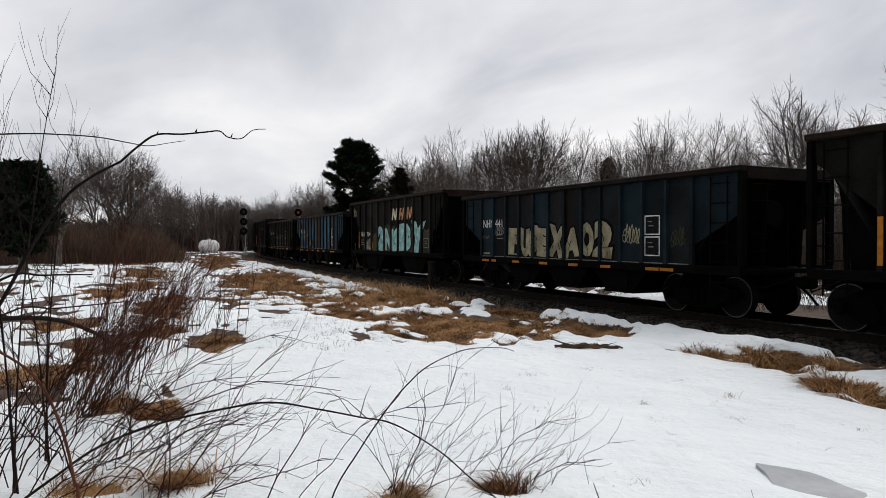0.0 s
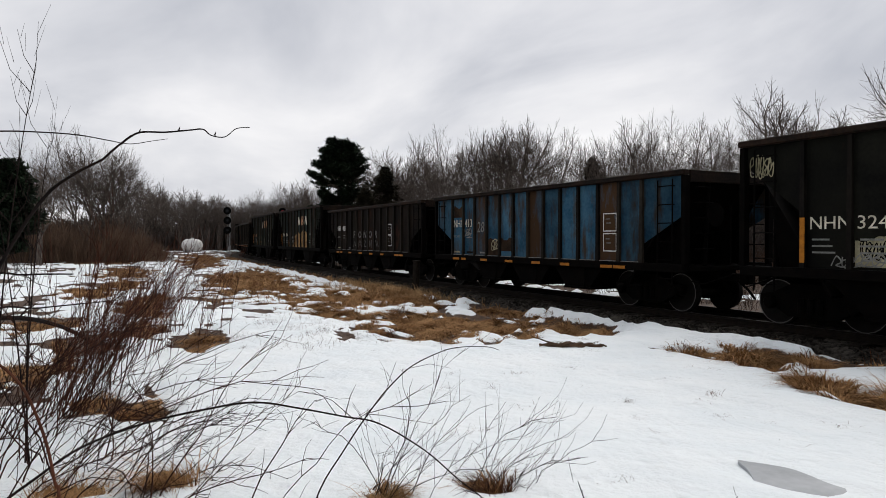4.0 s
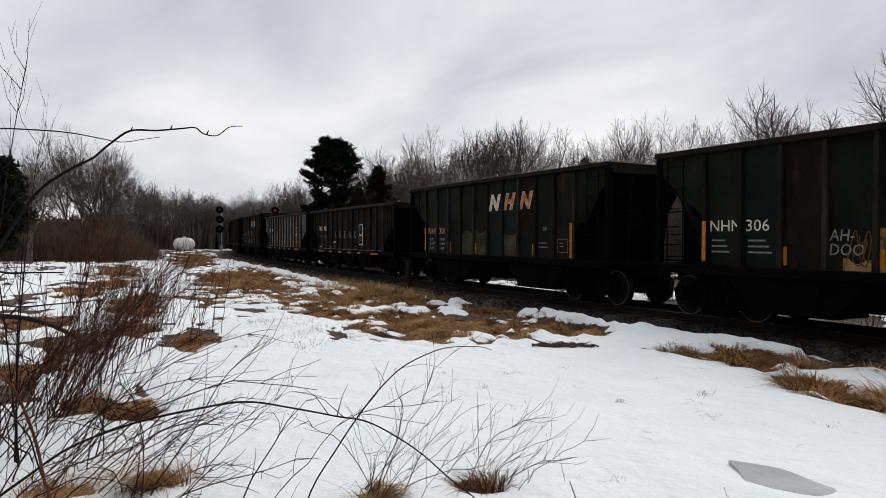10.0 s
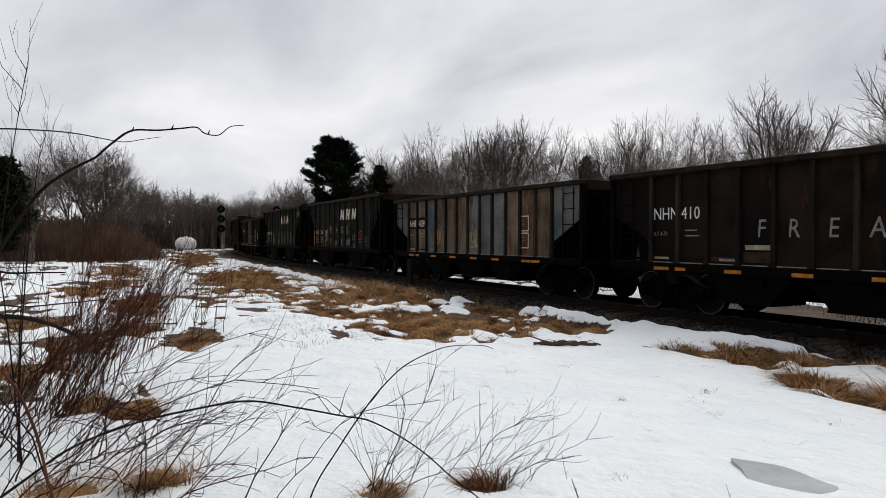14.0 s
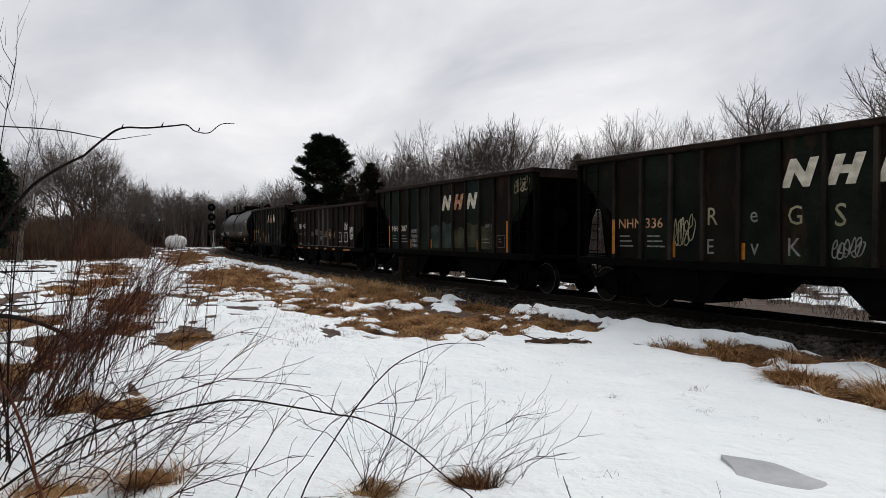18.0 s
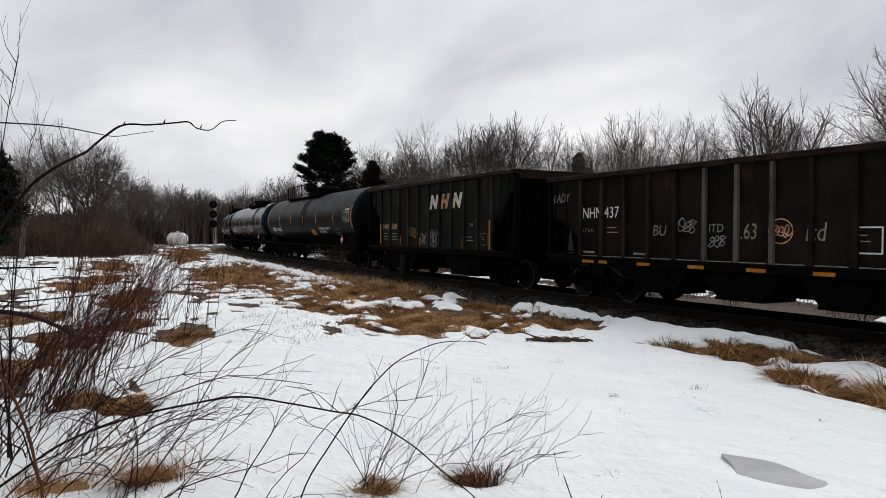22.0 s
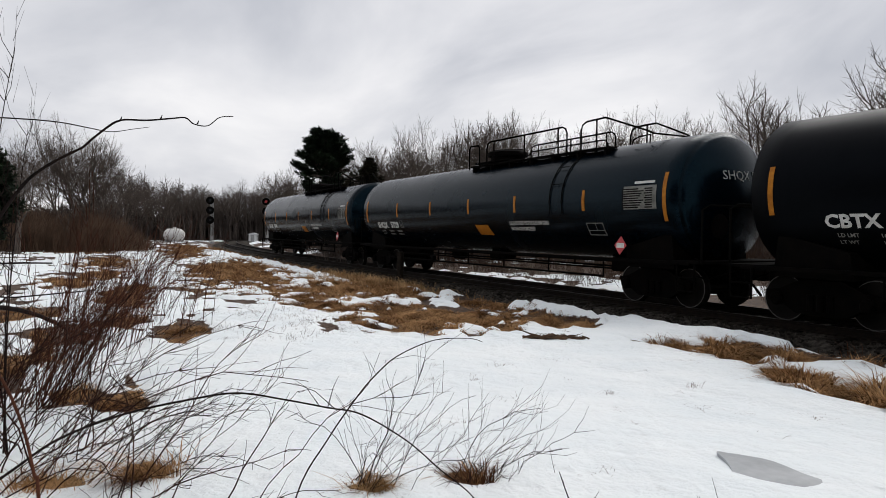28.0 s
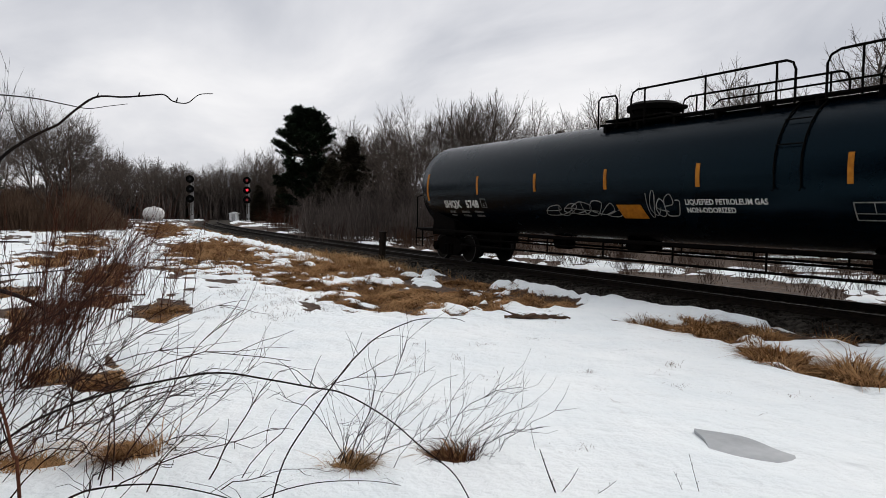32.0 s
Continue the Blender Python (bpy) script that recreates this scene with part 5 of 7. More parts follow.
plate("notice_strip", car, M_PALE, -2.32, -1.72, 1.50, 1.60, -1.425, 0.003, "faded paint strip on a rusty patch")
plate("rust_patch", car, M_STAIN, -2.36, -1.70, 1.24, 1.46, -1.424, 0.003, "rust-brown stain on the panel")
plate("rust_patch", car, M_STAIN, -3.18, -2.60, 1.24, 1.34, -1.424, 0.003, "rust-brown stain on the panel")
car, *_ = hopper(119.1, False, M_BLUE_WHITE, "bleached blue and white low hopper car streaked with rust")
low_marks(car, "409", M_WHITE, 9, 3.17)
for k in range(2):
    plate("name_patch", car, M_LOW_BROWN, -4.9 + 0.82 * k, -4.10 + 0.82 * k, 2.08, 2.55, -1.4215, 0.002, "dark repainted patch")
scrawl(car, -2.9, 1.5, 0.9, 0.6, 15, M_OCHRE)
scrawl(car, 0.1, 1.4, 0.5, 0.6, 16, M_PALE)
car, *_ = hopper(132.61, True, M_TALL[0], "dark green tall hopper car with white sprayed letters and initials")
tall_marks(car, "336", (C_, C_, C_), M_ORANGE_L, 10)
for ch, x, z, size, m in (("R", -1.75, 1.98, 0.54, M_PALE), ("e", -0.68, 2.02, 0.46, M_GREYP), ("G", 0.14, 1.96, 0.52, M_PALE), ("S", 1.06, 1.92, 0.60, M_PALE), ("E", -1.75, 1.36, 0.46, M_GREYP), ("v", -0.66, 1.36, 0.50, M_GREYP), ("K", 0.14, 1.36, 0.50, M_GREYP), ("I", 2.0, 1.60, 0.42, M_GREYP), ("Z", 2.14, 1.60, 0.42, M_GREYP), ("B", 2.14, 1.22, 0.36, M_GREYP)):
    lettering(ch, size, m, car, x, z, -1.427, "graffiti_letter", 0, 0.9)
scrawl(car, -2.66, 1.55, 0.50, 0.60, 17, M_PALE)
scrawl(car, 1.02, 1.36, 0.52, 0.34, 18, M_GREYP)
scrawl(car, 2.80, 1.62, 0.58, 0.42, 19, M_REDFADED)
car, *_ = hopper(146.37, True, M_TALL[0], "dark green tall hopper car with white and orange initials")
tall_marks(car, "307", (C_, O_, C_), M_CREAM, 11)
scrawl(car, 4.72, 3.08, 0.72, 0.40, 21, M_PALE)
for k in range(4):
    scrawl(car, -2.60, 1.30 + 0.19 * k, 0.52, 0.13, 22 + k, M_GREYP, turns=6)
for k, (x0, x1, z0, z1, m) in enumerate([(-0.86, -0.05, 1.3, 2.1, M_GREENWASH), (0.05, 0.86, 1.3, 2.2, M_GREENWASH), (0.96, 1.77, 1.3, 2.0, M_OLIVE), (1.87, 2.68, 1.35, 2.15, M_OLIVE), (2.78, 3.58, 1.3, 2.1, M_OLIVE)]):
    spray_field(car, x0, x1, z0, z1, m, 190 + 3 * k, name="worn_patch")
car, *_ = hopper(160.48, False, M_LOW_BROWN, "rust-brown low hopper car covered in white tags")
low_marks(car, "437", M_WHITE, 12, 2.38, 1.42, True)
for o in [c for c in car.children if c.name.startswith("side_wall")][0].children:
    if o.name.startswith("side_post") and min(abs(sum(v.co.x for v in o.data.vertices) / len(o.data.vertices) - x) for x in (-0.817, 0.0, 0.817)) < 0.1:
        o.data.materials.clear()
        o.data.materials.append(M_POST_WORN)
lettering("LADY", 0.36, M_GREYP, car, -6.12, 2.62, -1.425, "graffiti_letter", 0.2, 0.75)
lettering("BU", 0.36, M_GREYP, car, -2.36, 1.72, -1.427, "graffiti_letter", 0.15, 0.95)
scrawl(car, -1.58, 1.78, 0.46, 0.30, 41, M_GREYP, turns=2)
lettering("ITD", 0.26, M_GREYP, car, -0.74, 1.80, -1.427, "graffiti_letter", 0.1, 0.95)
scrawl(car, -0.72, 1.50, 0.40, 0.24, 42, M_GREYP, turns=2)
lettering(".63", 0.46, M_PALE, car, 0.06, 1.66, -1.427, "graffiti_letter", 0.1, 0.72)
ring = [(0.98 + 0.26 * math.cos(0.314 * k), 0.0, 1.82 + 0.24 * math.sin(0.314 * k)) for k in range(21)]
tag = part("scrawl", add_tube(shape(), ring, 0.014, 4), M_ORANGE_L, car, "orange ringed spray-paint tag")
tag.location, tag.scale = (0, -1.428, 0), (1, 0.15, 1)
scrawl(car, 0.80, 1.72, 0.34, 0.20, 43, M_ORANGE_L, turns=2)
lettering("itd", 0.5, M_PALE, car, 1.48, 1.64, -1.427, "graffiti_letter", 0.15, 0.78)
scrawl(car, 3.22, 2.06, 0.54, 0.26, 44, M_WHITE, turns=3)
plate("stencil_line", car, M_GREYP, 3.18, 3.78, 2.36, 2.39, -1.427, 0.003)
scrawl(car, 4.02, 1.92, 0.58, 0.26, 45, M_WHITE, turns=4)
scrawl(car, 4.06, 1.58, 0.54, 0.26, 46, M_WHITE, turns=4)
car, *_ = hopper(174.0, True, M_TALL[0], "dark green tall hopper car with cream initials and number")
tall_marks(car, "308", (C_, O_, C_), M_ORANGE_L, 13)
scrawl(car, -1.78, 1.62, 0.56, 0.40, 24, M_OCHRE, turns=3)
scrawl(car, -0.80, 1.35, 0.50, 0.40, 25, M_GREYP, turns=3)
scrawl(car, 0.10, 1.30, 0.50, 0.62, 26, M_GREYP, turns=4)
spray_field(car, 2.78, 3.58, 1.25, 2.05, M_PANEL_TEAL, 27, name="repainted_patch")

TANK_R, TANK_Z = 1.53, 2.57


def tank_car(a_mid, name, number, label, scrawled, r0, h0, hx, ox, tx, paint):
    car = empty("tank_car")
    half, head = 9.33, 0.56
    prof = [(-half, TANK_R - 0.02), (-half + 0.02, TANK_R)]
    prof += [(-half + 0.5 + (2 * half - 1) * k / 12, TANK_R) for k in range(13)]
    prof += [(half - 0.02, TANK_R), (half, TANK_R - 0.02)]
    part("tank_shell", add_spun(shape(), prof, (0, 0, TANK_Z), "x", 64), paint, car, "black tank shell", smooth=True)
    dome = (TANK_R ** 2 + head ** 2) / (2 * head)
    edge = math.asin(TANK_R / dome)
    for e in (-1, 1):
        cap = [(e * (half - 0.004 + head - dome + dome * math.cos(edge * k / 10)), max(dome * math.sin(edge * k / 10) - 0.006, 0.02)) for k in range(11)]
        part("tank_head", add_spun(shape(), cap[::-1] if e > 0 else cap, (0, 0, TANK_Z), "x", 64), paint, car, "domed black tank head", smooth=True)
    # walkway and railings on top
    zt = TANK_Z + TANK_R
    deck = shape()
    d0, d1 = r0 - 1.1, h0 + 1.1
    for y in (-0.75, 0.75):
        add_box(deck, d0, d1, y - 0.16, y + 0.16, zt - 0.12, zt - 0.07, 0.008)
    add_box(deck, hx - 1.0, hx + 1.0, -0.75, 0.75, zt + 0.0, zt + 0.05, 0.008)
    walk_way = part("walkway", deck, M_IRON, car)
    for k in range(7):
        x = d0 + 0.15 + (d1 - d0 - 0.3) * k / 6
        for y in (-0.75, 0.75):
            part("bracket", add_box(shape(), x - 0.04, x + 0.04, y - 0.14, y + 0.14, zt - 0.3, zt - 0.121), M_IRON, walk_way)
    top = zt + 0.66
    r1 = r0 + 4.3
    for y in (-0.92, 0.92):
        rail = add_tube(shape(), [(r0, y, zt - 0.2), (r0, y, top - 0.2), (r0 + 0.06, y, top - 0.06), (r0 + 0.2, y, top), (r1 - 0.2, y, top), (r1 - 0.06, y, top - 0.06), (r1, y, top - 0.2), (r1, y, zt - 0.2)], 0.026, 6)
        for x in (r0 + 0.44, r0 + 2.2, r0 + 3.9):
            add_tube(rail, [(x, y, zt - 0.2), (x, y, top)], 0.022, 6)
        part("handrail", rail, M_IRON, car)
        low = add_tube(shape(), [(r0 + 2.4, y, zt - 0.02), (r0 + 2.6, y, zt + 0.1), (h0 + 0.95, y, zt + 0.1), (h0 + 1.1, y, zt + 0.0), (h0 + 1.1, y, zt - 0.2)], 0.02, 6)
        part("grab_rail", low, M_IRON, car)
        hoop = add_tube(shape(), [(h0, y, zt - 0.2), (h0, y, top - 0.2), (h0 + 0.07, y, top - 0.05), (h0 + 0.25, y, top + 0.02), (h0 + 1.0, y, top + 0.03), (h0 + 2.3, y * 0.75, zt + 0.2), (h0 + 2.45, y * 0.7, zt + 0.12)], 0.026, 6)
        add_tube(hoop, [(h0 + 0.65, y, zt - 0.2), (h0 + 0.65, y, top + 0.02)], 0.022, 6)
        part("handrail", hoop, M_IRON, car)
        part("end_rail", add_tube(shape(), [(h0 + 1.8, y * 0.8, zt - 0.1), (h0 + 1.85, y * 0.8, zt + 0.02), (h0 + 2.0, y * 0.75, zt + 0.08), (h0 + 2.35, y * 0.72, zt + 0.1), (h0 + 2.35, y * 0.72, zt - 0.1)], 0.02, 6), M_IRON, car)
        part("end_rail", add_tube(shape(), [(r0 - 1.15, y, zt - 0.2), (r0 - 1.15, y, top - 0.12), (r0 - 1.05, y, top - 0.03), (r0 - 0.55, y, top - 0.05), (r0 - 0.48, y, top - 0.15), (r0 - 0.48, y, zt - 0.2)], 0.024, 6), M_IRON, car)
    part("end_rail", add_tube(shape(), [(h0 + 2.45, -0.65, zt + 0.12), (h0 + 2.45, 0.65, zt + 0.12)], 0.024, 6), M_IRON, car)
    house = part("valve_housing", add_spun(shape(), [(-0.1, 0.6), (0.22, 0.6), (0.23, 0.7), (0.36, 0.7), (0.44, 0.55), (0.47, 0.1)], (hx, 0, zt), "z", 24), M_IRON, car, "black domed valve housing")
    part("hinge", add_box(shape(), hx + 0.6, hx + 0.95, -0.12, 0.12, zt + 0.2, zt + 0.3, 0.02), M_IRON, house)
    lx0, lx1 = (r1 + h0) / 2 - 0.27, (r1 + h0) / 2 + 0.27
    # ladder over the side
    for side in (-1, 1):
        s = shape()
        for xx in (lx0, lx1):
            pts = [(xx, side * 1.56 * math.cos(w), TANK_Z + 1.56 * math.sin(w)) for w in [radians(60 - 12 * k) for k in range(7)]] + [(xx, side * 1.58, 2.2)]
            add_tube(s, pts, 0.018, 5)
        lad = part("ladder", s, M_IRON, car)
        for k in range(3):
            w = radians(58 - 20 * k)
            part("rung", add_tube(shape(), [(lx0, side * 1.6 * math.cos(w), TANK_Z + 1.6 * math.sin(w)), (lx1, side * 1.6 * math.cos(w), TANK_Z + 1.6 * math.sin(w))], 0.014, 5), M_IRON, lad)
    # stub sills, end platforms, running rail under the tank
    for e in (-1, 1):
        x0, x1 = sorted((e * 5.9, e * 9.75))
        part("stub_sill", add_box(shape(), x0, x1, -0.35, 0.35, 0.68, 1.06, 0.03), M_IRON, car)
        part("cradle", add_prism(shape(), [(e * 7.4, 0.9), (e * 9.0, 0.9), (e * 8.9, 1.75), (e * 7.5, 1.4)][::int(e)], -1.25, 1.25), M_IRON, car)
        x0, x1 = sorted((e * 9.0, e * 9.95))
        pl = part("end_platform", add_box(shape(), x0, x1, -1.45, 1.45, 1.06, 1.12, 0.01), M_IRON, car)
        st = add_tube(shape(), [(e * 9.3, -1.5, 1.06), (e * 9.3, -1.5, 0.45), (e * 9.8, -1.5, 0.45), (e * 9.8, -1.5, 1.06)], 0.025, 5)
        add_tube(st, [(e * 9.3, -1.5, 0.75), (e * 9.8, -1.5, 0.75)], 0.02, 5)
        part("step", st, M_IRON, pl)
        part("end_rail", add_tube(shape(), [(e * 9.9, -1.4, 1.12), (e * 9.9, -1.4, 2.25), (e * 9.9, -1.15, 2.35), (e * 9.9, 1.15, 2.35), (e * 9.9, 1.4, 2.25), (e * 9.9, 1.4, 1.12)], 0.025, 6), M_IRON, pl)
        add_truck(car, e * 8.15)
        add_coupler(car, e, e * 9.7)
    for side in (-1, 1):
        y = side * 1.42
        part("side_beam", add_box(shape(), -9.6, 9.6, y - 0.05, y + 0.05, 1.02, 1.10, 0.01), M_IRON, car)
        lower = add_tube(shape(), [(-6.8, y, 0.62), (6.8, y, 0.62)], 0.03, 5)
        add_tube(lower, [(-6.8, y, 0.84), (6.8, y, 0.84)], 0.022, 5)
        for x in (-6.8, -4.5, -2.2, 0, 2.2, 4.5, 6.8):
            add_tube(lower, [(x, y, 1.03), (x, y, 0.6)], 0.025, 5)
        part("safety_rail", lower, M_IRON, car)
    part("brake_cylinder", add_spun(shape(), [(-0.35, 0.14), (-0.3, 0.19), (0.3, 0.19), (0.35, 0.14)], (-3.4, 0.2, 0.82), "x", 14), M_IRON, car)
    part("brake_rod", add_tube(shape(), [(-6.5, 0.2, 0.8), (6.5, 0.2, 0.78)], 0.03, 5), M_IRON, car)
    part("bottom_valve", add_box(shape(), -0.35, 0.35, -0.35, 0.35, 0.78, 1.06, 0.05), M_IRON, car)
    part("brake_wheel", add_spun(shape(), [(-0.02, 0.2), (0.02, 0.28), (0.03, 0.2)], (9.85, -0.8, 1.9), "x", 16), M_IRON, car)
    # markings, bent round the shell
    bent = []
    for x, h in ((-8.90, 0.95), (-5.66, 0.58), (-2.7, 0.5), (0.12, 0.5), (2.9, 0.5), (6.1, 0.55), (8.92, 1.15)):
        bent.append(plate("reflector", car, M_AMBER, x - 0.055, x + 0.055, TANK_Z + 0.0 - h / 2, TANK_Z + 0.0 + h / 2, 0, 0.003, "amber reflector strip", 8))
    bent.append(lettering(name, 0.36, M_WHITE, car, -7.87, 1.84, 0, "lettering", 0, 1.06, bold=0.012))
    bent.append(lettering(number, 0.36, M_WHITE, car, -6.50, 1.84, 0, "lettering", 0, 1.06 if len(number) < 5 else 0.85, bold=0.012))
    bent.append(lettering("LIQUEFIED PETROLEUM GAS", 0.175, M_WHITE, car, tx, 1.93, 0, "lettering", 0, 0.90, bold=0.003))
    bent.append(lettering("NON-ODORIZED", 0.175, M_WHITE, car, tx, 1.74, 0, "lettering", 0, 0.90, bold=0.003))
    for k, row in enumerate((("LD LMT", "162000 LB", "73500 KG"), ("LT WT", "101000 LB", "45800 KG"))):
        for word, x in zip(row, (-7.70, -6.95, -6.12)):
            bent.append(lettering(word, 0.115, M_GREYP, car, x, 1.64 - 0.155 * k, 0, "lettering", 0, 1.0, bold=0.002))
    bent.append(lettering("C", 0.15, M_GREYP, car, -5.49, 1.89, 0, "lettering", 0, 1.0, bold=0.003))
    for x0, x1, z0, z1 in ((-5.58, -5.28, 1.84, 1.86), (-5.58, -5.28, 2.12, 2.14), (-5.58, -5.56, 1.86, 2.12), (-5.30, -5.28, 1.86, 2.12)):
        bent.append(plate("stencil_box", car, M_GREYP, x0, x1, z0, z1, 0, 0.003, "", 3))
    bent.append(plate("warning_panel", car, M_AMBER, ox + 0.12, ox + 0.92, 1.55, 1.93, 0, 0.003, "orange warning panel with unreadable lines", 4, -0.12))
    bent.append(plate("data_panel", car, M_GREYP, 7.6, 8.68, 2.3, 2.86, 0, 0.002, "grey stencilled data panel", 6))
    for k in range(9):
        bent.append(plate("stencil_line", car, M_INK, 7.55, 8.1 + 0.06 * (k % 4), 2.33 + 0.055 * k, 2.36 + 0.055 * k, 0, 0.005))
        bent.append(plate("stencil_line", car, M_INK, 8.3 + 0.03 * (k % 2), 8.55, 2.33 + 0.055 * k, 2.36 + 0.055 * k, 0, 0.005))
    bent.append(plate("stencil_line", car, M_WHITE, 7.95, 8.6, 2.91, 2.97, 0, 0.003))
    for x0, x1, z0, z1 in ((6.1, 6.75, 1.6, 1.625), (6.1, 6.75, 1.95, 1.975), (6.1, 6.125, 1.625, 1.95), (6.725, 6.75, 1.625, 1.95), (6.1, 6.75, 1.74, 1.755), (6.45, 6.465, 1.755, 1.95)):
        bent.append(plate("stencil_box", car, M_GREYP, x0, x1, z0, z1, 0, 0.003, "", 3))
    for ob in bent:
        on_shell(ob, TANK_R, TANK_Z)
    # diamond placard on the side and a plate on the end
    dia = part("placard", add_prism(shape(), [(0, -0.23), (0.21, 0), (0, 0.23), (-0.21, 0)], -0.008, 0.0), M_RED, car, "red diamond hazard placard")
    dia.location, dia.rotation_euler = (7.5, -1.50, 1.42), (radians(-6), 0, 0)
    part("placard_bracket", add_box(shape(), 7.42, 7.58, -1.488, -1.10, 1.38, 1.46, 0.01), M_IRON, car)
    bar = part("placard_band", add_box(shape(), -0.13, 0.13, -0.014, -0.008, -0.06, 0.06), M_WHITE, dia)
    if scrawled:
        scrawl(car, -2.5, 1.6, 2.8, 0.36, 51, M_GREYP, turns=7, curved=(TANK_R, TANK_Z))
        scrawl(car, 1.35, 1.6, 0.8, 0.6, 52, M_GREYP, turns=3, curved=(TANK_R, TANK_Z))
    tagged(car, label, "tank car", "tank cars of the train")
    # marks on the forward head
    hd = lettering(name + " " + number, 0.3, M_WHITE, car, 0, 0, 0, "lettering", 0, 1.0)
    hd.rotation_euler, hd.location = (0, 0, radians(90)), (9.88, -0.62, 2.95)
    for v in hd.data.vertices:
        yy, zz = -0.62 + v.co.x, 2.95 + v.co.z - TANK_Z
        v.co.y = 9.88 - (half + head - dome + math.sqrt(dome * dome - yy * yy - zz * zz) + 0.008)
    CARS.append((car, a_mid, 8.15))
    return car


tank_car(185.19, "CBTX", "781167", "black pressure tank car with white lettering and an orange panel", False, -4.47, 0.45, 0.55, 1.5, 3.25, M_TANKMATT)
tank_car(205.70, "SHQX", "5729", "glossy black pressure tank car with top railings", False, 0.33, 5.25, 0.25, 0.4, 2.5, M_TANK)
tank_car(226.25, "SHQX", "5748", "glossy black pressure tank car tagged with graffiti, last of the train", True, 0.33, 5.25, 0.25, 0.4, 2.5, M_TANK)

SPEEDS = [(0, 6.65), (3, 6.58), (9, 6.5), (15, 6.55), (21, 6.64), (25, 6.8), (29, 6.98), (32, 7.05)]


def run(t):
    """Metres that the train has gone at t seconds."""
    way = 0.0
    for (t0, v0), (t1, v1) in zip(SPEEDS, SPEEDS[1:]):
        if t <= t0:
            break
        e = min(t, t1)
        v = v0 + (v1 - v0) * (e - t0) / (t1 - t0)
        way += (v0 + v) / 2 * (e - t0)
    return way


def car_pose(q, half):
    """A car with its trucks half metres ahead of and behind q on the line."""
    xr, yr, _ = on_line(q + half)
    xf, yf, _ = on_line(q - half)
    w = math.degrees(math.atan2(yf - yr, xf - xr))
    return pose((xr + xf) / 2, (yr + yf) / 2, 0.0, 0, 0, w)


def motions():
    for car, a, half in CARS:
        walk(car, [(t * 0.5, car_pose(a - run(t * 0.5), half)) for t in range(65)])
    turns = [(k * 2 / 30.0, math.degrees(run(k * 2 / 30.0) / 0.46)) for k in range(481)]
    for w, place in WHEELS:
        walk(w, [(t, pose(*place, 0, a % 360.0, 0)) for t, a in turns])


# ---- trees and brush ----
def limb(trunk, crown, rnd, p, d, length, r, depth, most, least, spread):
    """A limb that bends up a little and carries smaller limbs along its upper part."""
    side = Vector((rnd.gauss(0, 1), rnd.gauss(0, 1), rnd.gauss(0, 1))) * 0.07 * length
    m = p + d * length * 0.5 + side
    e = p + (d + Vector((0, 0, 0.07))).normalized() * length
    r1 = max(r * (0.66 if depth < most else 0.4), least * 0.55)
    if depth >= most - 1:
        add_tube(crown, [p, e], [r, r1], 3, False)
    else:
        add_tube(trunk if depth < 2 else crown, [p, m, e], [r, (r + r1) / 2, r1], 7 if depth < 2 else (4 if depth == 2 else 3), False)
    if depth == most:
        return
    away = (e - m).normalized()
    axis = away.orthogonal().normalized()
    turn = rnd.uniform(0, 6.28)
    count = rnd.choice((3, 3, 4, 4)) if depth < 4 else rnd.choice((2, 3, 3))
    for k in range(count):
        u = 0.30 + 0.68 * (k + rnd.random() * 0.7) / count
        q = p.lerp(m, u * 2) if u < 0.5 else m.lerp(e, u * 2 - 1)
        turn += 2.4 + rnd.gauss(0, 0.35)
        out = axis * math.cos(turn) + away.cross(axis) * math.sin(turn)
        a = spread * rnd.uniform(0.65, 1.2)
        way = (away * math.cos(a) + out * math.sin(a) + Vector((0, 0, 0.05))).normalized()
        limb(trunk, crown, rnd, q, way, length * rnd.uniform(0.50, 0.80) * (1.1 - 0.25 * u), max(r * 0.46, least), depth + 1, most, least, spread)
    way = (away + Vector((rnd.gauss(0, 0.12), rnd.gauss(0, 0.12), 0.06))).normalized()
    limb(trunk, crown, rnd, e, way, length * rnd.uniform(0.50, 0.70), r1, depth + 1, most, least, spread)


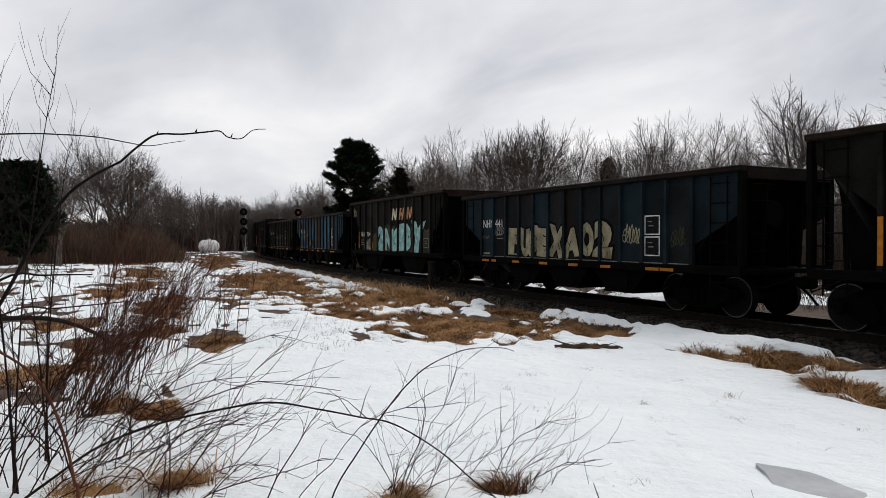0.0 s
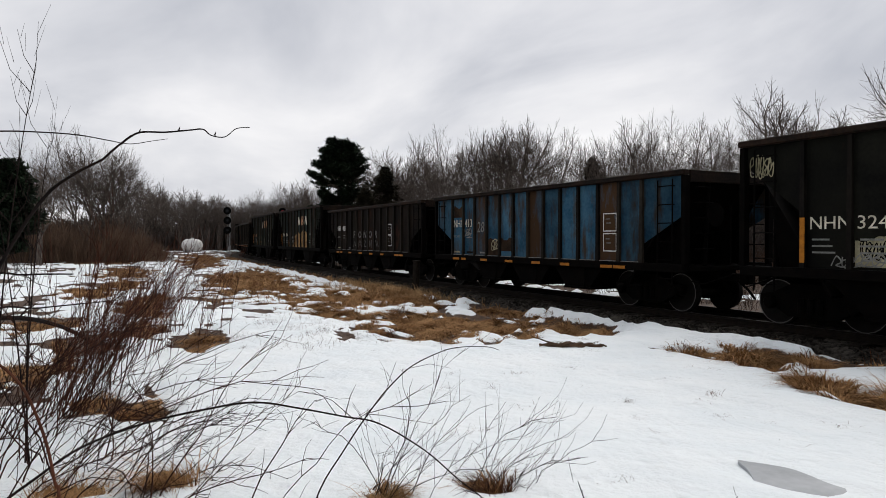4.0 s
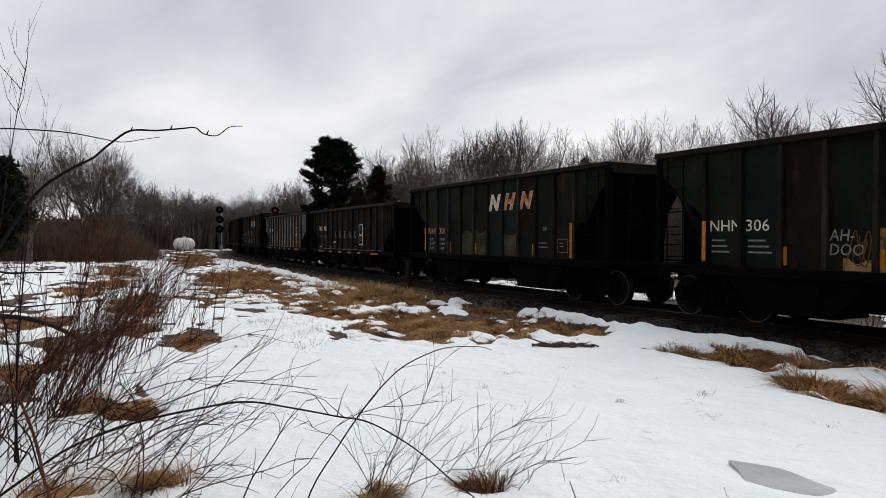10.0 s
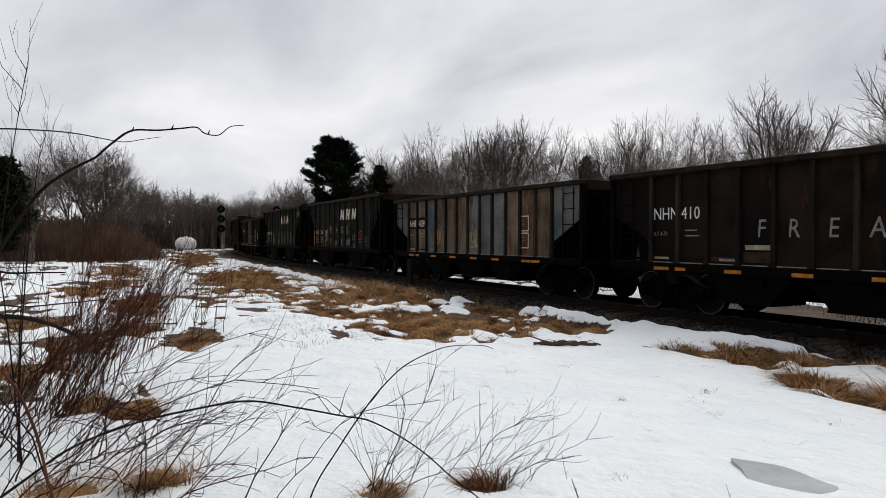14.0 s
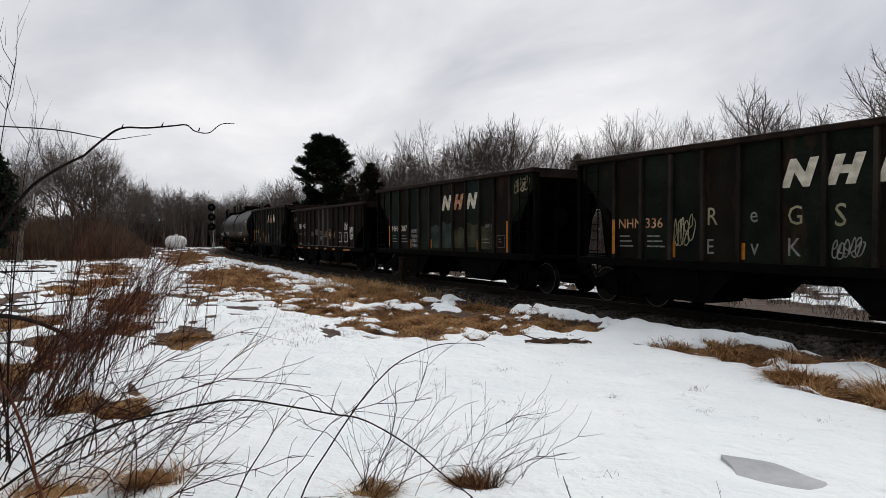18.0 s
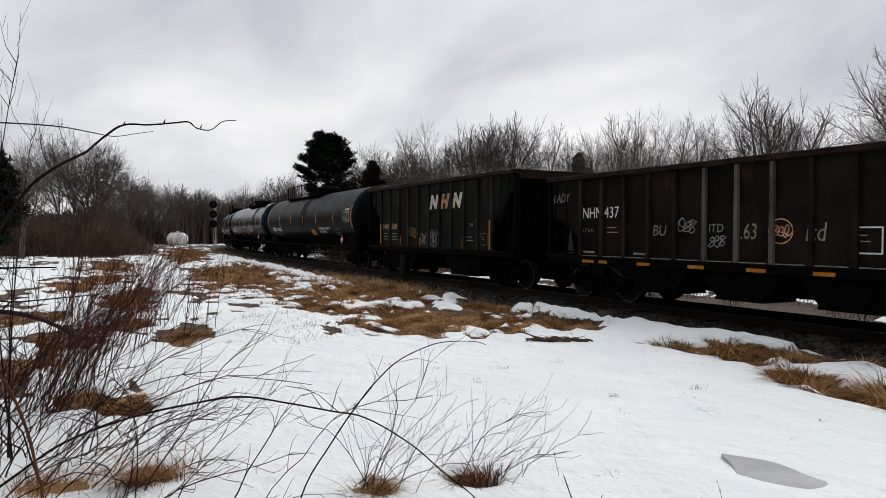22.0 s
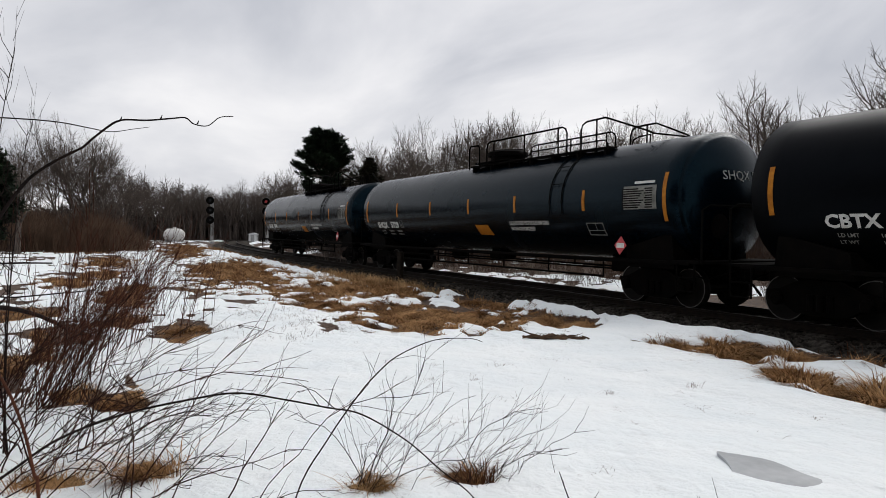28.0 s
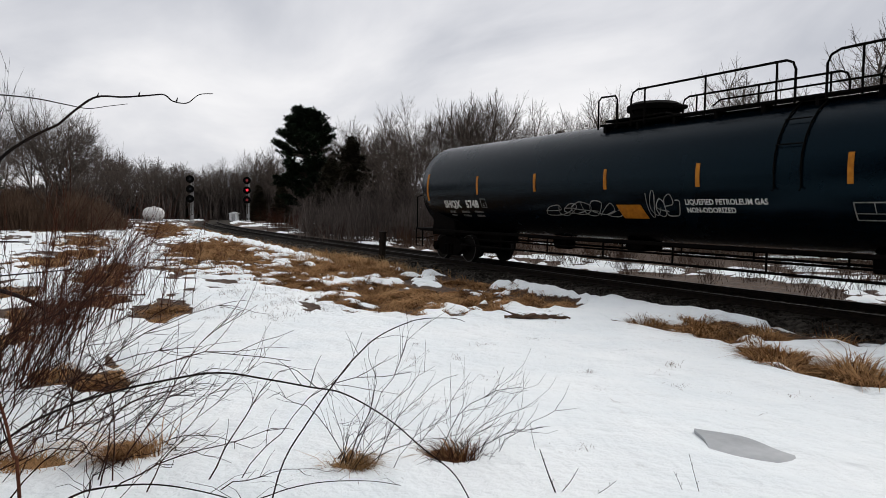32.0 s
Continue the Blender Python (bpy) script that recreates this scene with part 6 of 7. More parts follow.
def bare_tree(seed, height, low=0.22, stems=1, splay=0.5, spread=0.78, mat=None, least=0.0048):
    """A leafless tree whose limbs fork six times into fine twigs; its base is the origin."""
    rnd = random.Random(seed)
    th = empty("bare_tree")
    tk, cr = shape(), shape()
    for k in range(stems):
        turn = 6.28 * k / stems + rnd.uniform(-0.4, 0.4)
        out = Vector((math.cos(turn), math.sin(turn), 0)) * (stems > 1)
        foot = out * 0.02 * height
        r = height * 0.017 / stems ** 0.45
        first = foot + out * 0.05 * height + Vector((rnd.gauss(0, 0.01) * height, rnd.gauss(0, 0.01) * height, low * height))
        add_tube(tk, [foot - Vector((0, 0, 0.2)), foot.lerp(first, 0.5) + out * 0.008 * height, first], [r * 1.3, r * 1.1, r], 8, False)
        forks = 3 if stems > 1 else 5
        for j in range(forks):
            a = 6.28 * j / forks + rnd.uniform(-0.5, 0.5)
            lean = 0.07 if j == 0 else splay * rnd.uniform(0.7, 1.25)
            d = (Vector((math.cos(a) * math.sin(lean), math.sin(a) * math.sin(lean), math.cos(lean))) + out * 0.22).normalized()
            start = first if j == 0 else foot.lerp(first, rnd.uniform(0.72, 1.0))
            limb(tk, cr, rnd, start, d, height * (1 - low) * (0.32 if j == 0 else rnd.uniform(0.26, 0.34)), r * (0.66 if j == 0 else 0.48), 1, 6, least, spread)
    part("trunk", tk, mat or M_BARK, th)
    tagged(part("crown", cr, mat or M_BARK, th, "leafless crown of fine grey-brown twigs"), kind="stuff")
    return th


TREES = [bare_tree(3, 10, 0.14, 2, 0.42), bare_tree(7, 10, 0.24, 1, 0.52), bare_tree(13, 10, 0.10, 3, 0.42), bare_tree(21, 10, 0.24, 1, 0.62), bare_tree(29, 10, 0.14, 2, 0.58, 0.85)]
TREE_LABELS = ["leafless grey-brown tree with two stems behind the railway", "tall leafless tree with upswept limbs", "leafless multi-stemmed tree with a broad crown", "tall leafless tree with a rounded crown", "small spreading leafless tree"]
for th, text in zip(TREES, TREE_LABELS):
    tagged(th, text, "tree", "bare trees along the line")


def top_of(th):
    zs = sorted(v.co.z for c in th.children for v in c.data.vertices)
    return zs[int(len(zs) * 0.998)]


TREE_TOPS = [top_of(t) for t in TREES]
PLACED = set()


def plant(kind, az, dist, rise, turn=0.0, fat=1.0):
    """A tree at az degrees to the far side of the line's way, dist metres off, whose top stands rise degrees over the eye."""
    x, y = -dist * math.cos(radians(az)), dist * math.sin(radians(az))
    z = gz(x, y) - 0.05
    s = (EYE[2] + dist * math.tan(radians(rise)) - z) / TREE_TOPS[kind]
    m = pose(x, y, z, 0, 0, turn) @ Matrix.Diagonal((s * fat, s * fat, s, 1))
    if kind in PLACED:
        copy_thing(TREES[kind], m @ Matrix.Diagonal((*[1 / k for k in TREES[kind].scale], 1)))
    else:
        PLACED.add(kind)
        TREES[kind].matrix_basis = m


plant(0, 23.4, 72, 7.6, 20)
plant(1, 25.0, 70, 6.6, 120, 1.0)
plant(2, 28.2, 66, 8.6, 40, 0.85)
plant(1, 30.9, 64, 9.0, 200, 1.0)
plant(3, 33.4, 62, 9.7, 75, 0.85)
plant(0, 35.9, 60, 8.6, 10, 0.75)
plant(2, 42.0, 58, 9.1, 140, 0.85)
plant(0, 44.8, 55, 9.3, 250, 0.9)
plant(4, 47.6, 60, 6.8, 300, 0.8)
plant(3, 53.3, 40.0, 10.5, 190, 0.95)
plant(4, 49.9, 40, 8.2, 80, 0.7)
plant(4, 58.0, 50, 7.6, 30)
plant(3, 62.4, 34, 12.3, 200, 1.0)
plant(1, 64.5, 42, 11.5, 90, 1.1)
plant(0, 69.0, 45, 10.0, 60, 1.1)
plant(4, 26.6, 58, 6.4, 300, 0.9)
plant(4, 39.6, 66, 7.4, 120, 0.9)
plant(4, 31.9, 58, 6.0, 200, 0.9)
plant(1, 22.2, 76, 6.0, 70, 1.0)
plant(0, 20.6, 80, 5.6, 210)
plant(1, 15.2, 124, 4.4, 50, 1.2)
plant(4, 16.4, 120, 4.8, 160, 0.9)
# over the brush on the near side of the line
plant(2, -0.2, 70, 7.6, 15, 1.0)
plant(3, 0.9, 74, 6.6, 170, 1.0)
for k, (az, rise) in enumerate([(3.4, 3.9), (4.4, 4.3), (5.4, 3.5), (6.4, 3.3), (7.3, 3.8), (8.2, 3.3), (9.0, 3.4), (9.9, 2.9), (10.7, 3.0), (11.6, 3.2), (12.5, 3.7), (13.4, 3.4), (14.3, 3.2), (2.4, 4.0)]):
    plant((4, 1, 2, 0, 3)[k % 5], az, 120 + (k * 37) % 22, rise, 53 * k, 1.1)
plant(1, -3.4, 60, 5.5, 30, 1.0)


def needles(v, f, rnd, c, size, count, flat=0.5):
    """A tuft of needle blades round a point."""
    for _ in range(count):
        a, e = rnd.uniform(0, 6.28), rnd.uniform(-0.5, 0.9) * flat
        d = Vector((math.cos(a) * math.cos(e), math.sin(a) * math.cos(e), math.sin(e))) * size * rnd.uniform(0.6, 1.25)
        w = Vector((-math.sin(a), math.cos(a), rnd.uniform(-0.4, 0.4))) * size * 0.16
        b = len(v)
        v.extend([tuple(c + w), tuple(c - w), tuple(c + d * 0.7 - w * 0.8), tuple(c + d), tuple(c + d * 0.7 + w * 0.8)])
        f.append((b, b + 1, b + 2, b + 3, b + 4))


def white_pine(seed, h):
    """A broad old pine: layered limbs in the upper two thirds, clumped needles with gaps."""
    rnd = random.Random(seed)
    th = empty("pine_tree")
    tk, lim = shape(), shape()
    add_tube(tk, [(0, 0, -0.2), (0.05, 0, h * 0.4), (-0.05, 0.05, h * 0.75), (0, 0, h * 0.97)], [0.28, 0.22, 0.13, 0.03], 9)
    v, f = shape()
    for k in range(165):
        t = rnd.uniform(0.16, 0.985) if k > 44 else 0.66 + 0.325 * k / 45
        z = h * t
        reach = h * (0.225 * min(1.0, ((1 - t) / 0.40) ** 0.62) * (0.62 + 0.38 * min(1.0, t / 0.5)) + 0.015) * rnd.uniform(0.55, 1.15)
        a = 2.4 * k + rnd.gauss(0, 0.4)
        lift = rnd.uniform(0.12, 0.5)
        tip = Vector((math.cos(a) * reach, math.sin(a) * reach, z + reach * lift))
        midp = Vector((math.cos(a) * reach * 0.5, math.sin(a) * reach * 0.5, z + reach * 0.1))
        add_tube(lim, [(0, 0, z), midp, tip], [0.06, 0.04, 0.012], 4, False)
        # plumes stand along the outer half of each limb
        for j in range(int(5 + reach * 4.6)):
            u = rnd.uniform(0.38, 1.02)
            root = Vector((0, 0, z)).lerp(midp, u * 2) if u < 0.5 else midp.lerp(tip, u * 2 - 1)
            b = a + rnd.gauss(0, 0.8)
            way = Vector((math.cos(b), math.sin(b), rnd.uniform(0.15, 0.8))).normalized()
            size = rnd.uniform(0.30, 0.62)
            for i in range(4):
                c = root + way * size * (0.25 + 0.4 * i) + Vector((rnd.gauss(0, 0.07), rnd.gauss(0, 0.07), rnd.gauss(0, 0.05)))
                needles(v, f, rnd, c, size * rnd.uniform(0.55, 0.95), 10, 1.0)
    part("trunk", tk, M_BARK, th)
    tagged(part("limb_work", lim, M_BARK, th), kind="stuff")
    part("crown", (v, f), M_NEEDLE, th, "dark green clumped needle crown")
    tagged(th, "tall dark green pine with an uneven crown behind the railway", "pine tree")
    return th


def spruce(seed, h, wide, bare_share=0.15):
    rnd = random.Random(seed)
    th = empty("spruce_tree")
    tk = add_tube(shape(), [(0, 0, -0.2), (0, 0, h * 0.6), (0.02, 0, h * 0.99)], [0.16, 0.1, 0.015], 7)
    v, f = shape()
    lim = shape()
    z = h * bare_share
    while z < h * 0.99:
        t = z / h
        reach = wide * (1 - t) ** 0.75 * rnd.uniform(0.8, 1.1) + 0.10
        for k in range(10):
            a = rnd.uniform(0, 6.28)
            rr = reach * rnd.uniform(0.6, 1.12)
            tip = Vector((math.cos(a) * rr, math.sin(a) * rr, z - rr * 0.18))
            add_tube(lim, [(0, 0, z), tip], [0.025, 0.006], 3, False)
            for j in range(int(5 + rr * 8)):
                u = math.sqrt(rnd.uniform(0.03, 1.0))
                c = Vector((0, 0, z)).lerp(tip, u) + Vector((rnd.gauss(0, 0.07), rnd.gauss(0, 0.07), rnd.gauss(-0.03, 0.05)))
                needles(v, f, rnd, c, rnd.uniform(0.2, 0.4), 6, 0.8)
        z += h * 0.028
    part("trunk", tk, M_BARK, th)
    tagged(part("limb_work", lim, M_BARK, th), kind="stuff")
    part("crown", (v, f), M_SPRUCE, th, "dull green spire of drooping needles")
    tagged(th, "narrow dull green spruce with a pointed top", "spruce tree", "spruces behind the line")
    return th


def stand(th, az, dist, turn=0.0):
    x, y = -dist * math.cos(radians(az)), dist * math.sin(radians(az))
    th.matrix_basis = pose(x, y, gz(x, y) - 0.05, 0, 0, turn)
    return th


stand(white_pine(5, 12.3), 18.5, 74)
stand(spruce(8, 8.9, 4.1, 0.03), 22.2, 66)
stand(spruce(9, 6.6, 3.0, 0.03), 20.6, 62)
stand(spruce(10, 9.0, 3.4), 39.2, 62)
stand(spruce(11, 5.6, 1.9), 26.2, 62)
stand(spruce(12, 6.4, 2.0), 48.2, 60)
ever = spruce(16, 6.0, 1.7, 0.05)
stand(ever, 4.0, 128)
for k, (az, d, sc) in enumerate([(5.2, 132, 0.9), (6.4, 129, 0.75), (8.6, 131, 0.8), (9.6, 128, 0.7), (11.2, 133, 0.9), (14.8, 118, 1.0), (2.4, 130, 1.0), (16.6, 100, 1.0), (24.2, 72, 0.8), (30.2, 74, 0.9), (44.0, 70, 0.95), (46.6, 68, 0.8)]):
    x, y = -d * math.cos(radians(az)), d * math.sin(radians(az))
    copy_thing(ever, pose(x, y, gz(x, y) - 0.05, 0, 0, 50 * k) @ Matrix.Diagonal((sc * 1.1, sc * 1.1, sc, 1)))
# unseen spruces added behind the camera to hold light off the train's side
back = random.Random(5)
for k in range(17):
    az, d, sc = -30 - 7.4 * k + back.uniform(-2, 2), back.uniform(15, 20), back.uniform(1.7, 2.3)
    x, y = -d * math.cos(radians(az)), d * math.sin(radians(az))
    copy_thing(ever, pose(x, y, gz(x, y) - 0.05, 0, 0, 67 * k) @ Matrix.Diagonal((sc * 1.25, sc * 1.25, sc, 1)))
dark = stand(white_pine(15, 6.2), -5.6, 48)
dark["label"] = "dark green bushy pine at the edge of the field"


# ---- far woods and brush: twiggy masses ----
def twigs(name, label, places, mat, seed, each, tall, lean=0.35, thick=0.012, category="brush", forks=2):
    """Many thin upright stems with side twigs, joined; places gives (x, y, height) for each clump."""
    rnd = random.Random(seed)
    v, f = shape()
    for x, y, h in places:
        z = gz(x, y)
        for _ in range(each):
            a = rnd.uniform(0, 6.28)
            p = Vector((x + rnd.gauss(0, tall * 0.25), y + rnd.gauss(0, tall * 0.25), z - 0.05))
            hh = h * rnd.uniform(0.55, 1.1)
            tip = p + Vector((math.cos(a) * lean * hh * rnd.uniform(0.2, 1), math.sin(a) * lean * hh * rnd.uniform(0.2, 1), hh))
            midp = p.lerp(tip, 0.5) + Vector((rnd.gauss(0, 0.06), rnd.gauss(0, 0.06), 0.05)) * hh
            add_tube((v, f), [p, midp, tip], [thick, thick * 0.7, thick * 0.25], 3, False)
            for _ in range(forks):
                u = rnd.uniform(0.35, 0.95)
                q = p.lerp(midp, u * 2) if u < 0.5 else midp.lerp(tip, u * 2 - 1)
                b = rnd.uniform(0, 6.28)
                e = q + Vector((math.cos(b) * 0.3, math.sin(b) * 0.3, rnd.uniform(0.2, 0.55))) * hh * rnd.uniform(0.35, 0.7)
                add_tube((v, f), [q, e], [thick * 0.6, thick * 0.2], 3, False)
    ob = mesh_object(name, v, f, mat)
    return tagged(ob, label, category, kind="stuff")


M_DARKBRUSH = material("dark_brown_brush", ((0.020, 0.011, 0.007), (0.075, 0.042, 0.026)), 0.95, 0, 0.8, 6, 0, 0.01, spec=0.1, island=0.4)


def polar(az, dist):
    return -dist * math.cos(radians(az)), dist * math.sin(radians(az))


rw = random.Random(77)
# dark wood closing the view beyond the bend
places = []
for k in range(950):
    az = rw.uniform(-12, 27)
    d = rw.uniform(122, 165)
    x, y = polar(az, d)
    places.append((x, y, rw.uniform(0.55, 1.0) * (6.4 + 0.9 * math.sin(az * 0.9) + (2.0 if az > 15 else 0))))
twigs("far_woods", "distant leafless wood closing the view", places, M_WOODS, 1, 13, 6.0, 0.16, 0.10, "woods", 3)
places = []
for k in range(1000):
    az = rw.uniform(19, 84)
    d = rw.uniform(40, 90)
    x, y = polar(az, d)
    places.append((x, y, rw.uniform(0.4, 1.0) * (2.5 + 0.033 * d + 0.055 * max(0.0, az - 44))))
twigs("woods_behind_line", "leafless grey-brown thicket behind the railway", places, M_WOODS, 2, 12, 4.0, 0.24, 0.020, "woods", 5)
places = []
for k in range(300):
    x, y = polar(rw.uniform(43, 84), rw.uniform(44, 62))
    places.append((x, y, rw.uniform(0.5, 1.0) * 7.2))
twigs("young_woods", "dense young leafless wood behind the railway", places, M_WOODS, 14, 13, 3.6, 0.22, 0.020, "woods", 5)
# unseen wood, added so that tank heads and car ends mirror something dark
places = []
for k in range(420):
    x, y = polar(rw.uniform(84, 158), rw.uniform(38, 60))
    places.append((x, y, rw.uniform(0.6, 1.0) * 9.0))
twigs("woods_past_the_bend", "unseen leafless wood added to darken reflections in the cars", places, M_WOODS, 12, 10, 5.0, 0.18, 0.07, "woods", 3)
# russet thicket in the field
places = []
for k in range(380):
    az = rw.uniform(-14, 5.0)
    d = rw.uniform(64, 80)
    x, y = polar(az, d)
    places.append((x, y, (3.5 + 0.4 * math.sin(az * 2.1) if az < 2 else 3.5 - (az - 2) * 0.8) * rw.uniform(0.5, 1.1)))
twigs("russet_thicket", "dense russet-brown thicket at the field's edge", places, M_BRUSH, 3, 34, 2.2, 0.5, 0.016, "thicket", 3)
# brush behind the line, seen under the cars
places = []
for k in range(620):
    q, o = rw.uniform(-12, 62), 3.4 + 22 * rw.random() ** 1.5
    x, y, _ = beside(q, o, 0)
    places.append((x, y, rw.uniform(0.25, 0.8) + 0.07 * o))
twigs("trackside_brush", "low brown brush and weeds behind the railway", places, M_DARKBRUSH, 4, 20, 0.9, 0.8, 0.0065, "brush", 4)
places = []
for k in range(60):
    q, o = rw.uniform(30, 95), rw.uniform(3.5, 12)
    x, y, _ = beside(q, o, 0)
    places.append((x, y, rw.uniform(0.8, 2.6)))
twigs("sapling_brush", "bare saplings and brush beyond the line", places, M_REDTWIG, 5, 14, 1.0, 0.3, 0.01, "brush", 3)


# ---- dry grass ----
def grass(name, label, spots, mat, seed, length, lean, width=0.006, category="grass"):
    """Bent blades of dead grass, laid over in tufts; spots are (x, y, size)."""
    rnd = random.Random(seed)
    v, f = shape()
    for x, y, h in spots:
        z = gz(x, y)
        swirl = 3.0 * math.sin(x * 1.9 + 1.3 * math.sin(y * 2.3)) + 2.0 * math.sin(y * 3.1 + x)
        a = swirl + rnd.gauss(0, 0.9)
        hh = h * length * rnd.uniform(0.45, 1.25) * (0.75 + 0.4 * math.sin(x * 5.1 + y * 3.7))
        d = Vector((math.cos(a), math.sin(a), 0))
        w = Vector((-d.y, d.x, 0)) * width * rnd.uniform(0.6, 1.4)
        l = lean * rnd.uniform(0.3, 1.6)
        p0 = Vector((x, y, z - 0.01))
        p1 = p0 + d * hh * l * 0.4 + Vector((0, 0, hh * 0.6))
        p2 = p0 + d * hh * l + Vector((0, 0, hh * rnd.uniform(0.25, 0.9)))
        b = len(v)
        v.extend([tuple(p0 - w), tuple(p0 + w), tuple(p1 + w * 0.8), tuple(p1 - w * 0.8), tuple(p2)])
        f.extend([(b, b + 1, b + 2, b + 3), (b + 3, b + 2, b + 4)])
    ob = mesh_object(name, v, f, mat)
    return tagged(ob, label, category, kind="stuff")


rg = random.Random(99)


def spots_in_bare(count_per_area, most, size):
    spots = []
    for k, (c, inv, (ax, ay, bx, by)) in enumerate(BARE):
        area = abs(ax * by - ay * bx) * math.pi
        dist = math.hypot(*c)
        n = int(min(area * count_per_area * min(1.0, 14 / dist), most) * (0.9 if c[1] < 3 else 1.0))
        for _ in range(n):
            r, w = math.sqrt(rg.random()) * 1.25, rg.uniform(0, 6.28)
            x = c[0] + ax * r * math.cos(w) + bx * r * math.sin(w)
            y = c[1] + ay * r * math.cos(w) + by * r * math.sin(w)
            spots.append((x, y, size * (1.15 - 0.5 * r) * (0.8 if dist < 8 else (0.75 if c[1] < 3 else 1.0)) * (1.9 if c[0] > -9.5 and c[1] > 8 else (1.6 if dist > 20 else 1.0))))
    X = np.array([s[0] for s in spots])
    Y = np.array([s[1] for s in spots])
    keep = snow_cover(X, Y) < np.array([rg.uniform(0.35, 0.95) for _ in spots])
    return [s for s, k in zip(spots, keep) if k]


grass("dry_grass", "flattened tan grass in the snow-free patches", spots_in_bare(1700, 15000, 1.0), M_STRAW, 6, 0.17, 1.7, 0.006)
grass("dead_bracken", "brown dead weeds in the snow-free patches", spots_in_bare(800, 7000, 1.0), M_STRAWDARK, 7, 0.12, 1.6, 0.007)
spots = []
for _ in range(9000):
    q = rg.uniform(4, 75)
    o = -rg.uniform(1.9, 4.2)
    x, y, _ = beside(q, o, 0)
    if rg.random() < min(1, max(0, (q - 13) / 14)):
        spots.append((x, y, 0.6 + 0.4 * min(1, q / 40)))
X, Y = np.array([s[0] for s in spots]), np.array([s[1] for s in spots])
keep = snow_cover(X, Y) < 0.5
spots = [s for s, k in zip(spots, keep) if k]
grass("shoulder_grass", "tall tan grass along the track shoulder", spots, M_STRAW, 8, 0.36, 0.9, 0.008)
spots = []
for cq in (5.6, 6.4, 9.3, 11.8, 14.2, 14.9, 3.2):
    for _ in range(70):
        x, y, _ = beside(cq + rg.gauss(0, 0.28), -2.35 + rg.gauss(0, 0.16), 0)
        spots.append((x, y, rg.uniform(0.5, 1.0)))
grass("ballast_weeds", "sparse brown weeds at the edge of the ballast", spots, M_STRAWDARK, 15, 0.4, 0.6, 0.004)
spots = [(rg.gauss(-24.5, 2.2), rg.gauss(10.2, 0.9), 1.0) for _ in range(2600)]
grass("tall_grass", "tall pale dead grass beside the line", spots, M_STRAWPALE, 9, 0.46, 1.1, 0.007)


# ---- the brush before the camera ----
def smooth_path(pts, n=5):
    out = []
    pts = [Vector(p) for p in pts]
    for i in range(len(pts) - 1):
        p0, p1, p2, p3 = pts[max(i - 1, 0)], pts[i], pts[i + 1], pts[min(i + 2, len(pts) - 1)]
        for j in range(n):
            t = j / n
            out.append(0.5 * ((2 * p1) + (p2 - p0) * t + (2 * p0 - 5 * p1 + 4 * p2 - p3) * t * t + (3 * p1 - p0 - 3 * p2 + p3) * t ** 3))
    out.append(pts[-1])
    return out


def tapered(s, pts, r0, r1, sides=6):
    path = smooth_path(pts)
    add_tube(s, path, [r0 + (r1 - r0) * i / (len(path) - 1) for i in range(len(path))], sides)
    return path


def overhanging_branch():
    th = empty("overhanging_branch", pose(-2.10, -1.05, 0.1))
    o = Vector((-2.10, -1.05, 0.1))
    s = shape()
    tapered(s, [Vector(p) - o for p in [(-2.10, -1.05, 0.08), (-2.18, -0.72, 0.7), (-2.24, -0.42, 1.32), (-2.28, -0.285, 1.56), (-2.285, -0.20, 1.735), (-2.29, -0.12, 1.87), (-2.29, -0.05, 1.935), (-2.29, 0.03, 1.985)]], 0.0066, 0.0038, 7)
    main = part("stem", s, M_TWIG, th)
    s = shape()
    tapered(s, [Vector(p) - o for p in [(-2.29, 0.03, 1.985), (-2.285, 0.08, 2.035), (-2.27, 0.13, 2.07), (-2.265, 0.20, 2.075), (-2.255, 0.27, 2.085), (-2.25, 0.31, 2.09), (-2.25, 0.335, 2.073), (-2.245, 0.375, 2.07), (-2.24, 0.41, 2.098), (-2.23, 0.45, 2.103)]], 0.0038, 0.0012, 6)
    for p in ((-2.27, 0.13, 2.07), (-2.255, 0.24, 2.082), (-2.25, 0.345, 2.073), (-2.29, 0.0, 1.97)):
        c = Vector(p) - o
        add_tube(s, [c, c + Vector((0.002, 0.004, 0.012))], [0.0028, 0.0008], 5)
    part("bough", s, M_TWIG, th)
    s = shape()
    tapered(s, [Vector(p) - o for p in [(-2.36, -0.6, 2.02), (-2.37, -0.26, 2.06), (-2.38, -0.13, 2.068), (-2.38, -0.03, 2.066), (-2.38, 0.05, 2.055), (-2.38, 0.11, 2.048), (-2.375, 0.17, 2.06), (-2.37, 0.22, 2.07)]], 0.0026, 0.0008, 5)
    tapered(s, [Vector((-2.36, -0.6, 2.02)) - o, Vector((-2.25, -0.85, 1.3)) - o, Vector((-2.12, -1.04, 0.12)) - o], 0.003, 0.005, 5)
    part("side_twig", s, M_TWIG, th)
    tagged(th, "thin dark leafless branch reaching over the snow", "branch")


overhanging_branch()


